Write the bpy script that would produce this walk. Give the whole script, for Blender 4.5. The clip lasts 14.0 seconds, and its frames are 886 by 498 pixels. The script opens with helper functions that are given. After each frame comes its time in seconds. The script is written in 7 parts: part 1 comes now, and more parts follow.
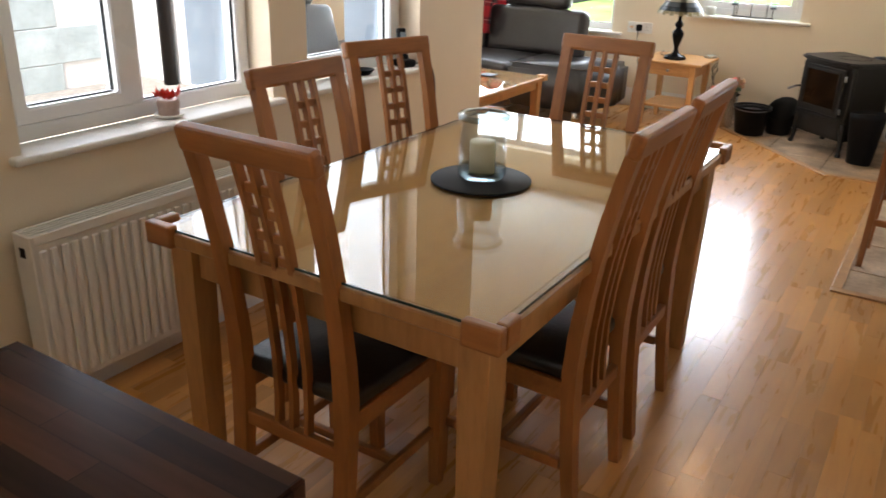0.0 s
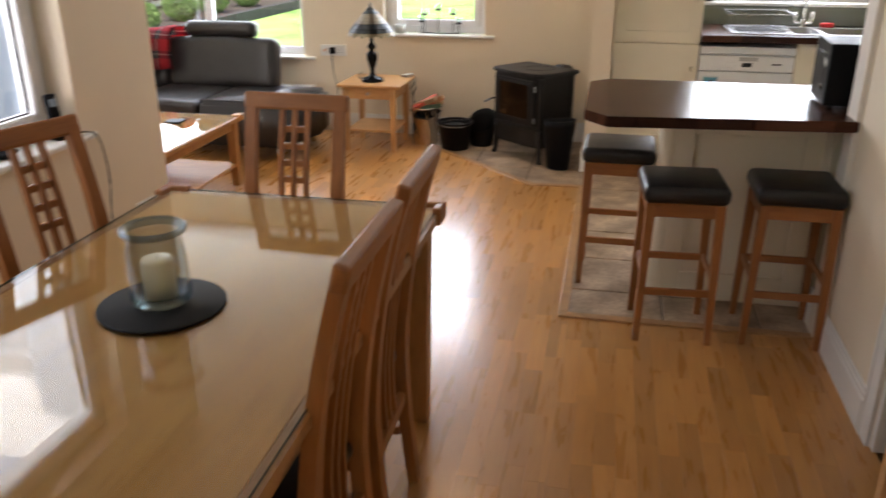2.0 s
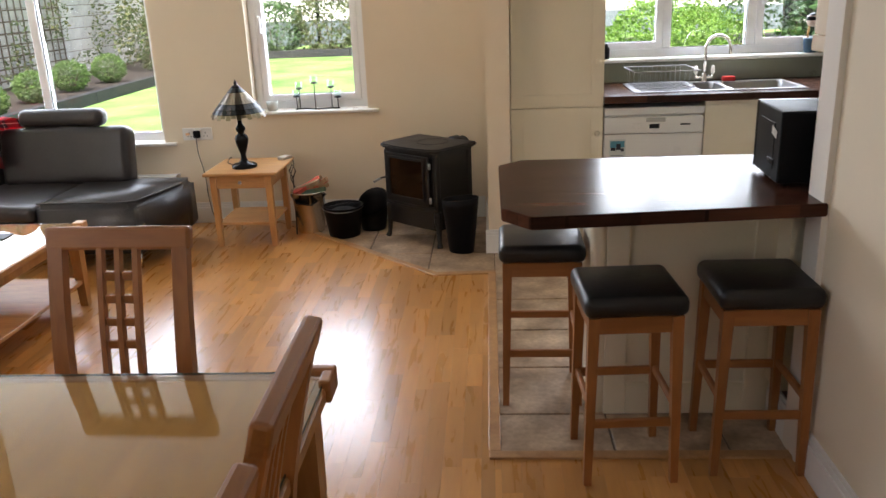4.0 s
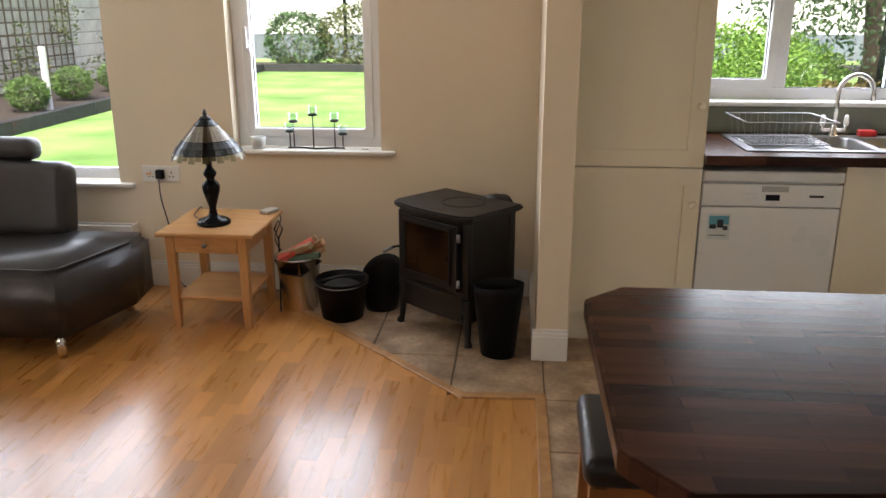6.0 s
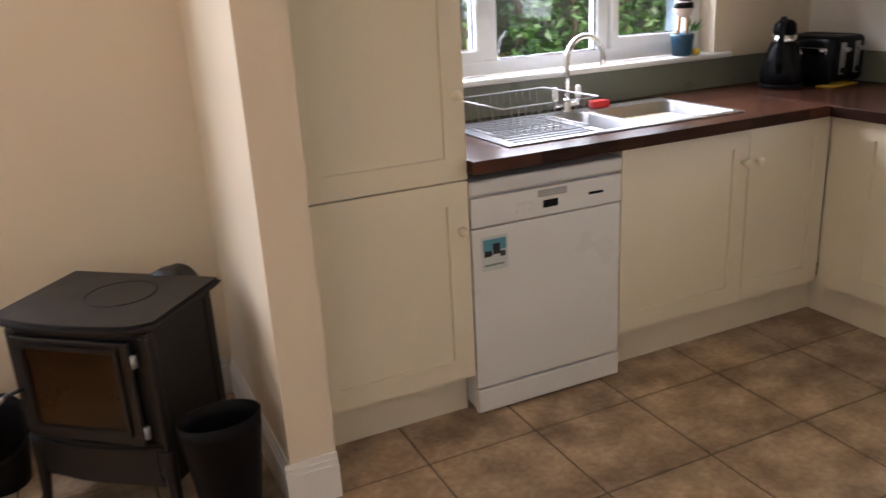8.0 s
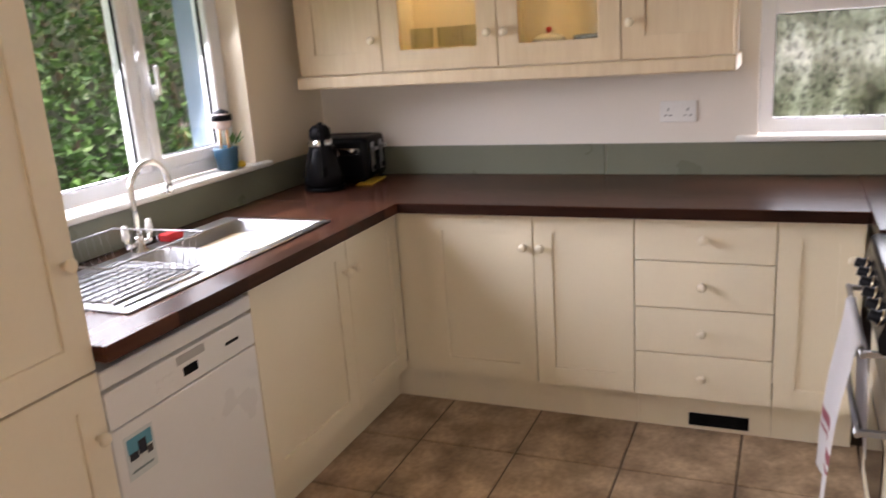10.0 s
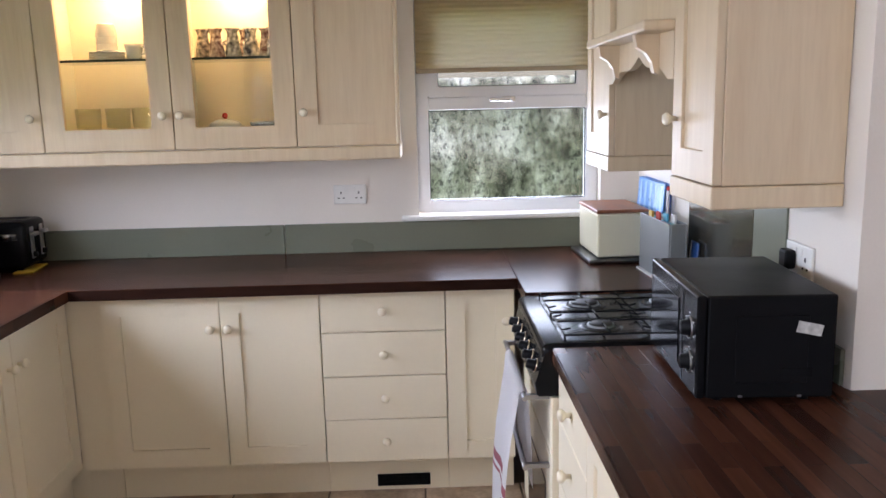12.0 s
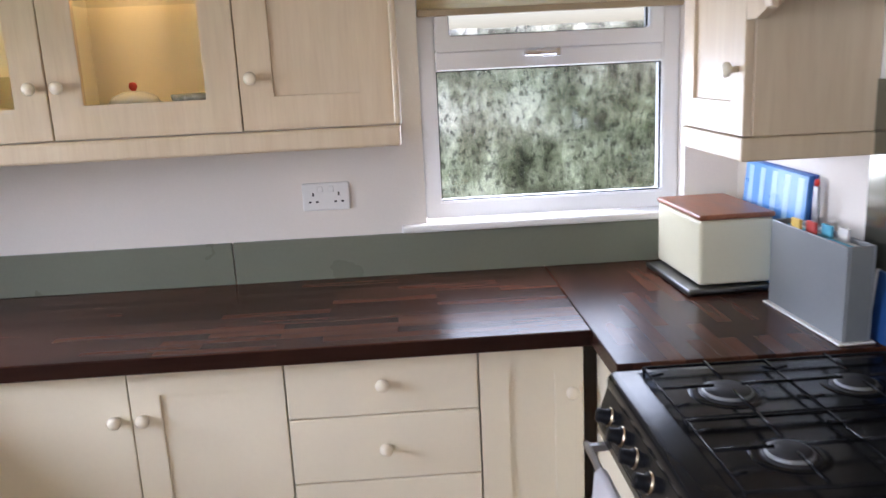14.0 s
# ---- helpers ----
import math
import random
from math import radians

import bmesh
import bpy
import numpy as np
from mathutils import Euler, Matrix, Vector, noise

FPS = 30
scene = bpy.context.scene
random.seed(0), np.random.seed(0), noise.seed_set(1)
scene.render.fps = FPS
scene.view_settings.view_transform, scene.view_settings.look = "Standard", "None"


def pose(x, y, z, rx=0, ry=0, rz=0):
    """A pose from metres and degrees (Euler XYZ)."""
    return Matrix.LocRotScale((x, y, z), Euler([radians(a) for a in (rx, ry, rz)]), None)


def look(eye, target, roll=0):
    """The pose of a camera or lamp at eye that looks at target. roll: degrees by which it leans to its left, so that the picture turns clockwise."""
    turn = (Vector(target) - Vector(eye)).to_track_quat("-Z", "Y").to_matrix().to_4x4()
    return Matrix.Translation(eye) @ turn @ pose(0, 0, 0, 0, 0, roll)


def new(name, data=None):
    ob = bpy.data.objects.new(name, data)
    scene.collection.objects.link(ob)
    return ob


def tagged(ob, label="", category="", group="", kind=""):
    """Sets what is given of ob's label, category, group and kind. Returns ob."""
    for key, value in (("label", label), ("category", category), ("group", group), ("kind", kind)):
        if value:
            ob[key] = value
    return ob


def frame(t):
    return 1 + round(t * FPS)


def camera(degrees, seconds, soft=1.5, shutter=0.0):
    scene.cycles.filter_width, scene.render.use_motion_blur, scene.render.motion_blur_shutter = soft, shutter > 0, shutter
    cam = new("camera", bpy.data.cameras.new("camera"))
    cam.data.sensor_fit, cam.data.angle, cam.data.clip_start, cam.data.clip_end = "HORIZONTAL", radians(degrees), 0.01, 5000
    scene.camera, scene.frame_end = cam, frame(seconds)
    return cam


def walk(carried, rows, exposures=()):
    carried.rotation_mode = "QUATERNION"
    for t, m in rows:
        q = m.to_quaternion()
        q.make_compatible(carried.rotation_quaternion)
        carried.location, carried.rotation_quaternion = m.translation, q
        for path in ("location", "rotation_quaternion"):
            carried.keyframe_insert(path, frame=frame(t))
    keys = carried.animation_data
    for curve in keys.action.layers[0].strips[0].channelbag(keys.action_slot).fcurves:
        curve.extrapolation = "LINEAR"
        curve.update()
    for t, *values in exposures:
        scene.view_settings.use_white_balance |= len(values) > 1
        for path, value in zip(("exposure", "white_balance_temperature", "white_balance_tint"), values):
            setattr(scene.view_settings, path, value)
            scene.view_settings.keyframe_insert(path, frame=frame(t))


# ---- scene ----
# the camera and its walk
cam = camera(57.8, 14.0, shutter=0.3)
EXPOSURES = [(0, 1.95, 6450, 13), (0.5, 1.68, 6550, 15), (1.5, 1.68, 6500, 15), (2, 1.65, 6550, 17), (2.5, 2.2, 6350, 17), (5, 1.1, 6500, 16), (6, 1.2, 6550, 17), (7, 1.25, 6400, 18), (7.5, 1.45, 6400, 20), (10, 1.65, 6750, 26), (10.5, 1.5, 6750, 26), (11, 1.4, 6900, 28), (11.5, 1.45, 6250, 22), (12.5, 1.75, 5950, 23), (14, 1.75, 5950, 23)]
PATH = [
    (0, (0.364, 0.718, 1.447), (-0.611, 2.29, 0.687), 1.7),
    (0.5, (0.313, 0.772, 1.447), (-0.498, 2.424, 0.664), 0.7),
    (1, (0.285, 0.866, 1.525), (-0.414, 2.562, 0.728), -1.4),
    (1.5, (0.262, 1.009, 1.573), (-0.399, 2.732, 0.803), -0.8),
    (2, (0.26, 1.134, 1.566), (-0.112, 2.954, 0.825), 0.0),
    (2.5, (0.163, 1.308, 1.585), (0.096, 3.193, 0.921), -1.4),
    (2.7, (0.125, 1.359, 1.586), (0.088, 3.251, 0.939), -2.1),
    (4.8, (0.159, 2.376, 1.55), (-0.017, 4.282, 0.971), -1.9),
    (5, (0.154, 2.535, 1.529), (-0.019, 4.447, 0.967), -1.3),
    (5.5, (0.126, 2.874, 1.543), (-0.091, 4.78, 0.976), 0.1),
    (6, (0.016, 3.228, 1.54), (-0.158, 5.134, 0.961), -0.1),
    (6.5, (-0.089, 3.583, 1.526), (-0.216, 5.487, 0.927), 0.6),
    (7, (-0.203, 3.94, 1.494), (-0.156, 5.849, 0.898), 1.0),
    (7.5, (-0.274, 4.262, 1.481), (0.188, 6.111, 0.875), -1.0),
    (7.7, (-0.274, 4.387, 1.469), (0.327, 6.191, 0.85), -2.0),
    (9.8, (-0.414, 5.255, 1.544), (1.273, 6.171, 0.982), -4.2),
    (10, (-0.455, 5.297, 1.574), (1.312, 6.075, 1.056), -4.1),
    (10.5, (-0.59, 5.392, 1.613), (1.309, 5.873, 1.211), -3.2),
    (11, (-0.613, 5.382, 1.605), (1.34, 5.622, 1.247), -1.8),
    (11.5, (-0.609, 5.361, 1.6), (1.36, 5.39, 1.249), -1.3),
    (12, (-0.596, 5.373, 1.593), (1.371, 5.336, 1.233), -1.4),
    (12.5, (-0.447, 5.361, 1.57), (1.512, 5.327, 1.169), -2.6),
    (13, (-0.145, 5.341, 1.593), (1.809, 5.309, 1.17), -2.9),
    (13.5, (0.184, 5.395, 1.562), (2.137, 5.294, 1.144), -2.0),
    (14, (0.538, 5.471, 1.577), (2.486, 5.387, 1.129), -2.8),
]
walk(cam, [(t, look(eye, target, roll)) for t, eye, target, roll in PATH], EXPOSURES)

# ---- daylight, overcast ----
world = bpy.data.worlds.new("overcast_sky")
scene.world = world
world.use_nodes = True
wn = world.node_tree.nodes
sky = wn.new("ShaderNodeTexSky")
sky.sky_type, sky.sun_disc = "NISHITA", False
sky.sun_elevation, sky.sun_rotation = radians(48), radians(200)
sky.air_density, sky.dust_density = 1.2, 4.0
wn["Background"].inputs["Strength"].default_value = 0.15
world.node_tree.links.new(sky.outputs[0], wn["Background"].inputs[0])


def lamp(name, kind, m, energy, colour=(1, 1, 1), size=1.0, size_y=None, angle=None):
    d = bpy.data.lights.new(name, kind)
    d.energy, d.color = energy, colour
    if kind == "AREA":
        d.shape, d.size, d.size_y = "RECTANGLE", size, size_y or size
    if kind == "POINT":
        d.shadow_soft_size = size
    if angle:
        d.angle = radians(angle)
    ob = new(name, d)
    ob.matrix_world = m
    return ob


lamp("sun", "SUN", look((2, -4, 9), (0, 1.6, 0)), 3.8, (1.0, 0.96, 0.9), angle=25)
DAY = (0.84, 0.93, 1.0)
# sky light in each window's opening
lamp("window_light", "AREA", look((-2.0, 2.445, 1.44), (2, 2.445, 0.9)), 2.9, DAY, 0.95, 1.2)
lamp("window_light", "AREA", look((-2.0, 3.545, 1.44), (2, 3.545, 0.9)), 2.4, DAY, 0.72, 1.2)
lamp("window_light", "AREA", look((-1.1, 7.625, 1.44), (-1.0, 3.5, 0.8)), 10.5, DAY, 0.74, 1.2)
lamp("window_light", "AREA", look((-3.6, 7.625, 1.34), (-3.4, 3.5, 0.8)), 36, DAY, 2.7, 1.38)
lamp("window_light", "AREA", look((1.63, 7.625, 1.44), (1.75, 5.3, -0.2)), 12, DAY, 1.56, 0.68).data.spread = radians(120)
lamp("window_light", "AREA", look((3.21, 5.025, 1.4), (0, 5.1, 0.9)), 3.5, DAY, 0.64, 0.56)

# ---- materials ----


def nodes_of(name):
    m = bpy.data.materials.new(name)
    m.use_nodes = True
    nt = m.node_tree
    return m, nt, nt.nodes, nt.links.new, nt.nodes["Principled BSDF"]


def ramp(nd, stops):
    r = nd.new("ShaderNodeValToRGB")
    e = r.color_ramp.elements
    while len(e) < len(stops):
        e.new(0.5)
    for k, (p, c) in zip(e, stops):
        k.position, k.color = p, (*c, 1)
    return r


def shade(c, f):
    return tuple(min(1, max(0, v * f)) for v in c)


def surface(name, c, rough=0.5, metal=0.0, var=0.08, scale=6.0, bump=0.05, fine=90.0, rvar=0.1, coat=0.0, ior=1.45, stain=None, spec=0.5):
    """Two scales of tint, a fine bump and uneven gloss."""
    m, nt, nd, ln, b = nodes_of(name)
    co = nd.new("ShaderNodeTexCoord")
    big, small = nd.new("ShaderNodeTexNoise"), nd.new("ShaderNodeTexNoise")
    big.inputs["Scale"].default_value, small.inputs["Scale"].default_value = scale, fine
    big.inputs["Detail"].default_value = 5
    ln(co.outputs["Object"], big.inputs["Vector"])
    ln(co.outputs["Object"], small.inputs["Vector"])
    r = ramp(nd, [(0.3, shade(c, 1 - var)), (0.7, shade(stain or c, 1 + var * 0.6))])
    ln(big.outputs["Fac"], r.inputs["Fac"])
    mx = nd.new("ShaderNodeMixRGB")
    mx.blend_type, mx.inputs["Fac"].default_value = "MULTIPLY", min(1, var * 2.5)
    r2 = ramp(nd, [(0.3, (0.75, 0.75, 0.75)), (0.65, (1, 1, 1))])
    ln(small.outputs["Fac"], r2.inputs["Fac"])
    ln(r.outputs[0], mx.inputs[1])
    ln(r2.outputs[0], mx.inputs[2])
    ln(mx.outputs[0], b.inputs["Base Color"])
    mr = nd.new("ShaderNodeMapRange")
    mr.inputs[3].default_value, mr.inputs[4].default_value = max(0.02, rough - rvar), min(1, rough + rvar)
    ln(big.outputs["Fac"], mr.inputs[0])
    ln(mr.outputs[0], b.inputs["Roughness"])
    b.inputs["Metallic"].default_value, b.inputs["IOR"].default_value, b.inputs["Specular IOR Level"].default_value = metal, ior, spec
    b.inputs["Coat Weight"].default_value, b.inputs["Coat Roughness"].default_value = coat, 0.12
    if bump:
        bp = nd.new("ShaderNodeBump")
        bp.inputs["Strength"].default_value, bp.inputs["Distance"].default_value = bump, 0.004
        ln(small.outputs["Fac"], bp.inputs["Height"])
        ln(bp.outputs[0], b.inputs["Normal"])
    return m


def timber(name, c, dark, rough=0.4, grain=(1.5, 14, 14), coat=0.0, piece=0.25, bump=0.05, contrast=1.0, fleck=0.35):
    """Grain drawn out along one axis; each piece has a tone of its own."""
    m, nt, nd, ln, b = nodes_of(name)
    co, mp = nd.new("ShaderNodeTexCoord"), nd.new("ShaderNodeMapping")
    info, geo = nd.new("ShaderNodeObjectInfo"), nd.new("ShaderNodeNewGeometry")
    add = nd.new("ShaderNodeMath")
    add.operation = "ADD"
    ln(info.outputs["Random"], add.inputs[0])
    ln(geo.outputs["Random Per Island"], add.inputs[1])
    fr = nd.new("ShaderNodeMath")
    fr.operation = "FRACT"
    ln(add.outputs[0], fr.inputs[0])
    mul = nd.new("ShaderNodeMath")
    mul.operation, mul.inputs[1].default_value = "MULTIPLY", 37.0
    ln(fr.outputs[0], mul.inputs[0])
    va = nd.new("ShaderNodeVectorMath")
    ln(co.outputs["Object"], va.inputs[0])
    ln(mul.outputs[0], va.inputs[1])
    mp.inputs["Scale"].default_value = grain
    ln(va.outputs[0], mp.inputs["Vector"])
    n1, n2 = nd.new("ShaderNodeTexNoise"), nd.new("ShaderNodeTexNoise")
    n1.inputs["Scale"].default_value, n1.inputs["Detail"].default_value, n1.inputs["Distortion"].default_value = 2.0, 6, 0.6
    n2.inputs["Scale"].default_value, n2.inputs["Detail"].default_value = 9.0, 4
    ln(mp.outputs[0], n1.inputs["Vector"])
    ln(mp.outputs[0], n2.inputs["Vector"])
    r = ramp(nd, [(0.5 - 0.22 / contrast, dark), (0.5 + 0.15 / contrast, c)])
    ln(n1.outputs["Fac"], r.inputs["Fac"])
    mx = nd.new("ShaderNodeMixRGB")
    mx.blend_type, mx.inputs["Fac"].default_value = "MULTIPLY", fleck
    r2 = ramp(nd, [(0.35, (0.7, 0.66, 0.6)), (0.55, (1, 1, 1))])
    ln(n2.outputs["Fac"], r2.inputs["Fac"])
    ln(r.outputs[0], mx.inputs[1])
    ln(r2.outputs[0], mx.inputs[2])
    hs = nd.new("ShaderNodeHueSaturation")
    mr = nd.new("ShaderNodeMapRange")
    mr.inputs[3].default_value, mr.inputs[4].default_value = 1 - piece, 1 + piece
    ln(fr.outputs[0], mr.inputs[0])
    ln(mr.outputs[0], hs.inputs["Value"])
    ln(mx.outputs[0], hs.inputs["Color"])
    ln(hs.outputs[0], b.inputs["Base Color"])
    m2 = nd.new("ShaderNodeMapRange")
    m2.inputs[3].default_value, m2.inputs[4].default_value = rough - 0.06, rough + 0.1
    ln(n1.outputs["Fac"], m2.inputs[0])
    ln(m2.outputs[0], b.inputs["Roughness"])
    b.inputs["Coat Weight"].default_value, b.inputs["Coat Roughness"].default_value = coat, 0.18
    bp = nd.new("ShaderNodeBump")
    bp.inputs["Strength"].default_value, bp.inputs["Distance"].default_value = bump, 0.002
    ln(n2.outputs["Fac"], bp.inputs["Height"])
    ln(bp.outputs[0], b.inputs["Normal"])
    return m


def staves(name, c, dark, rough=0.3, axis=0, w=0.045, ln_=0.32):
    """A block worktop of glued staves that run along one axis."""
    m, nt, nd, ln, b = nodes_of(name)
    co, mp = nd.new("ShaderNodeTexCoord"), nd.new("ShaderNodeMapping")
    mp.inputs["Rotation"].default_value = (0, 0, radians(90 if axis else 0))
    ln(co.outputs["Object"], mp.inputs["Vector"])
    br = nd.new("ShaderNodeTexBrick")
    br.offset, br.squash = 0.37, 1.0
    br.inputs["Color1"].default_value, br.inputs["Color2"].default_value = (*c, 1), (*dark, 1)
    br.inputs["Mortar"].default_value = (*shade(dark, 0.8), 1)
    br.inputs["Scale"].default_value, br.inputs["Mortar Size"].default_value = 1.0, 0.0006
    br.inputs["Brick Width"].default_value, br.inputs["Row Height"].default_value = ln_, w
    ln(mp.outputs[0], br.inputs["Vector"])
    st = nd.new("ShaderNodeMapping")
    st.inputs["Scale"].default_value = (2, 22, 22)
    ln(mp.outputs[0], st.inputs["Vector"])
    n = nd.new("ShaderNodeTexNoise")
    n.inputs["Scale"].default_value, n.inputs["Detail"].default_value = 2.0, 6
    ln(st.outputs[0], n.inputs["Vector"])
    r = ramp(nd, [(0.3, (0.55, 0.5, 0.48)), (0.7, (1.15, 1.1, 1.05))])
    ln(n.outputs["Fac"], r.inputs["Fac"])
    mx = nd.new("ShaderNodeMixRGB")
    mx.blend_type, mx.inputs["Fac"].default_value = "MULTIPLY", 0.6
    ln(br.outputs["Color"], mx.inputs[1])
    ln(r.outputs[0], mx.inputs[2])
    ln(mx.outputs[0], b.inputs["Base Color"])
    b.inputs["Roughness"].default_value, b.inputs["Specular IOR Level"].default_value = rough, 0.1
    return m


def glassy(name, tint=(1, 1, 1), gloss=0.03):
    """Clear pane: what lies behind shows, and the gloss grows at a slant."""
    m, nt, nd, ln, b = nodes_of(name)
    nd.remove(b)
    tr, gl, lw, mx = nd.new("ShaderNodeBsdfTransparent"), nd.new("ShaderNodeBsdfGlossy"), nd.new("ShaderNodeLayerWeight"), nd.new("ShaderNodeMixShader")
    tr.inputs[0].default_value = (*tint, 1)
    gl.inputs["Roughness"].default_value = 0.01
    pw, mr = nd.new("ShaderNodeMath"), nd.new("ShaderNodeMapRange")
    pw.operation, pw.inputs[1].default_value = "POWER", 4.0
    lw.inputs["Blend"].default_value = 0.5
    ln(lw.outputs["Facing"], pw.inputs[0])
    ln(pw.outputs[0], mr.inputs[0])
    mr.inputs[3].default_value, mr.inputs[4].default_value = gloss, 0.9
    ln(mr.outputs[0], mx.inputs[0])
    ln(tr.outputs[0], mx.inputs[1])
    ln(gl.outputs[0], mx.inputs[2])
    ln(mx.outputs[0], nd["Material Output"].inputs[0])
    return m


def glowing(name, c, strength):
    m, nt, nd, ln, b = nodes_of(name)
    b.inputs["Base Color"].default_value = (*c, 1)
    b.inputs["Emission Color"].default_value, b.inputs["Emission Strength"].default_value = (*c, 1), strength
    return m


M_WALL = surface("cream_wall_paint", (0.80, 0.70, 0.55), 0.75, var=0.03, scale=2.2, bump=0.12, fine=160)
M_KWALL = surface("off_white_kitchen_paint", (0.80, 0.745, 0.675), 0.7, var=0.03, scale=2.2, bump=0.12, fine=160)
M_CEIL = surface("white_ceiling_paint", (0.82, 0.80, 0.76), 0.85, var=0.02, scale=2, bump=0.1, fine=150)
M_WHITE = surface("white_gloss_paint", (0.82, 0.81, 0.78), 0.35, var=0.03, scale=4, bump=0.03, fine=60)
M_UPVC = surface("white_window_plastic", (0.83, 0.84, 0.85), 0.3, var=0.02, scale=5, bump=0.01)
M_SUB = surface("dark_subfloor", (0.09, 0.05, 0.025), 0.8)
M_FLOOR = timber("oak_strip_floor", (0.56, 0.265, 0.072), (0.475, 0.215, 0.055), 0.27, (14, 1.6, 14), coat=0.55, piece=0.2, bump=0.003, fleck=0.06)
M_TRIMWOOD = timber("oak_edge_strip", (0.48, 0.27, 0.11), (0.33, 0.16, 0.06), 0.35, (6, 6, 14), piece=0.06)
M_TILE = surface("beige_stone_tile", (0.335, 0.22, 0.136), 0.38, var=0.4, scale=6, bump=0.12, fine=45, stain=(0.49, 0.36, 0.245), spec=0.45)
M_GROUT = surface("brown_grout", (0.16, 0.12, 0.09), 0.9, var=0.15)
M_CHERRY = timber("cherry_chair_wood", (0.36, 0.135, 0.033), (0.25, 0.088, 0.019), 0.44, (9, 9, 1.3), coat=0.06, piece=0.06)
M_CHERRY_X = timber("cherry_rail_wood", (0.36, 0.135, 0.033), (0.25, 0.088, 0.019), 0.44, (1.3, 9, 9), coat=0.06, piece=0.05)
M_TABLE = timber("oak_table_wood", (0.45, 0.225, 0.075), (0.34, 0.155, 0.048), 0.4, (8, 8, 1.4), piece=0.05)
M_TOP = timber("pale_maple_tabletop", (0.66, 0.365, 0.12), (0.56, 0.295, 0.085), 0.5, (7, 0.8, 7), piece=0.03)
M_TOP.node_tree.nodes["Principled BSDF"].inputs["Specular IOR Level"].default_value = 0.1
M_PINE = timber("honey_pine_wood", (0.60, 0.33, 0.13), (0.47, 0.23, 0.08), 0.36, (1.6, 9, 9), piece=0.05)
M_BLOCKX = staves("walnut_block_worktop", (0.108, 0.044, 0.026), (0.034, 0.015, 0.011), 0.25, 0, 0.04, 0.3)
M_BLOCKY = staves("walnut_block_worktop_return", (0.108, 0.044, 0.026), (0.034, 0.015, 0.011), 0.25, 1, 0.04, 0.3)
M_CAB = surface("cream_cabinet_paint", (0.80, 0.72, 0.555), 0.38, var=0.025, scale=3, bump=0.04, fine=70)
M_CABW = timber("cream_grained_cabinet", (0.70, 0.57, 0.395), (0.64, 0.50, 0.33), 0.42, (14, 14, 1.2), piece=0.02, fleck=0.12)
M_GREEN = surface("sage_green_upstand", (0.185, 0.195, 0.145), 0.3, var=0.05, scale=3)
M_BLACK = surface("black_leather", (0.012, 0.011, 0.011), 0.36, var=0.2, scale=9, bump=0.25, fine=120)
M_SOFA = surface("dark_grey_leather", (0.033, 0.030, 0.030), 0.36, var=0.2, scale=5, bump=0.3, fine=70)
M_IRON = surface("matt_black_iron", (0.012, 0.012, 0.013), 0.42, var=0.2, scale=12, bump=0.12, fine=140, spec=0.45)
M_ENAMEL = surface("black_enamel", (0.008, 0.008, 0.009), 0.2, var=0.1, spec=0.12)
M_PLASTIC = surface("black_plastic", (0.006, 0.006, 0.007), 0.42, var=0.15, bump=0.05, spec=0.12)
M_STEEL = surface("brushed_steel", (0.33, 0.33, 0.335), 0.32, 1.0, var=0.05, scale=10, bump=0.03, fine=200)
M_CHROME = surface("chrome", (0.78, 0.78, 0.78), 0.08, 1.0, var=0.02, bump=0)
M_APPL = surface("white_appliance", (0.76, 0.75, 0.72), 0.3, var=0.02, scale=3, bump=0.01)
M_GREY = surface("grey_metal_board", (0.30, 0.32, 0.33), 0.4, 0.4, var=0.05)
M_SCREEN = surface("dark_display", (0.008, 0.008, 0.01), 0.1, var=0.05, bump=0, spec=0.14)
M_GLASS = glassy("window_glass")
M_CLEAR = glassy("clear_glass", (0.9, 0.95, 0.95))
M_SMOKE = glassy("smoky_glass", (0.93, 0.95, 0.95), 0.045)
M_SMOKE_RIM = glassy("thick_smoky_glass", (0.55, 0.63, 0.65), 0.08)
M_TABLEGLASS = glassy("table_glass", (0.975, 0.98, 0.95), 0.04)
M_BOWL = glassy("bowl_glass", (0.94, 0.955, 0.92), 0.03)
M_CABGLASS = glassy("thin_cabinet_glass", (0.97, 0.98, 0.95), 0.004)
M_PAIL = surface("satin_steel_pail", (0.80, 0.79, 0.77), 0.24, 1.0, var=0.06, scale=8)
M_RED = surface("red_paper", (0.62, 0.05, 0.03), 0.5)
M_CREAMWAX = surface("cream_wax", (0.82, 0.72, 0.5), 0.45, var=0.04)
M_CORD = surface("black_cord", (0.01, 0.01, 0.01), 0.5)

# ---- mesh helpers ----


def bm_boxes(boxes, bevel=0.0, seg=1):
    bm = bmesh.new()
    for x0, x1, y0, y1, z0, z1 in boxes:
        bmesh.ops.create_cube(bm, size=1, matrix=Matrix.Translation(((x0 + x1) / 2, (y0 + y1) / 2, (z0 + z1) / 2)) @ Matrix.Diagonal((x1 - x0, y1 - y0, z1 - z0, 1)))
    if bevel:
        bmesh.ops.bevel(bm, geom=list(bm.edges), offset=bevel, segments=seg, affect="EDGES", clamp_overlap=True, profile=0.5)
    return bm


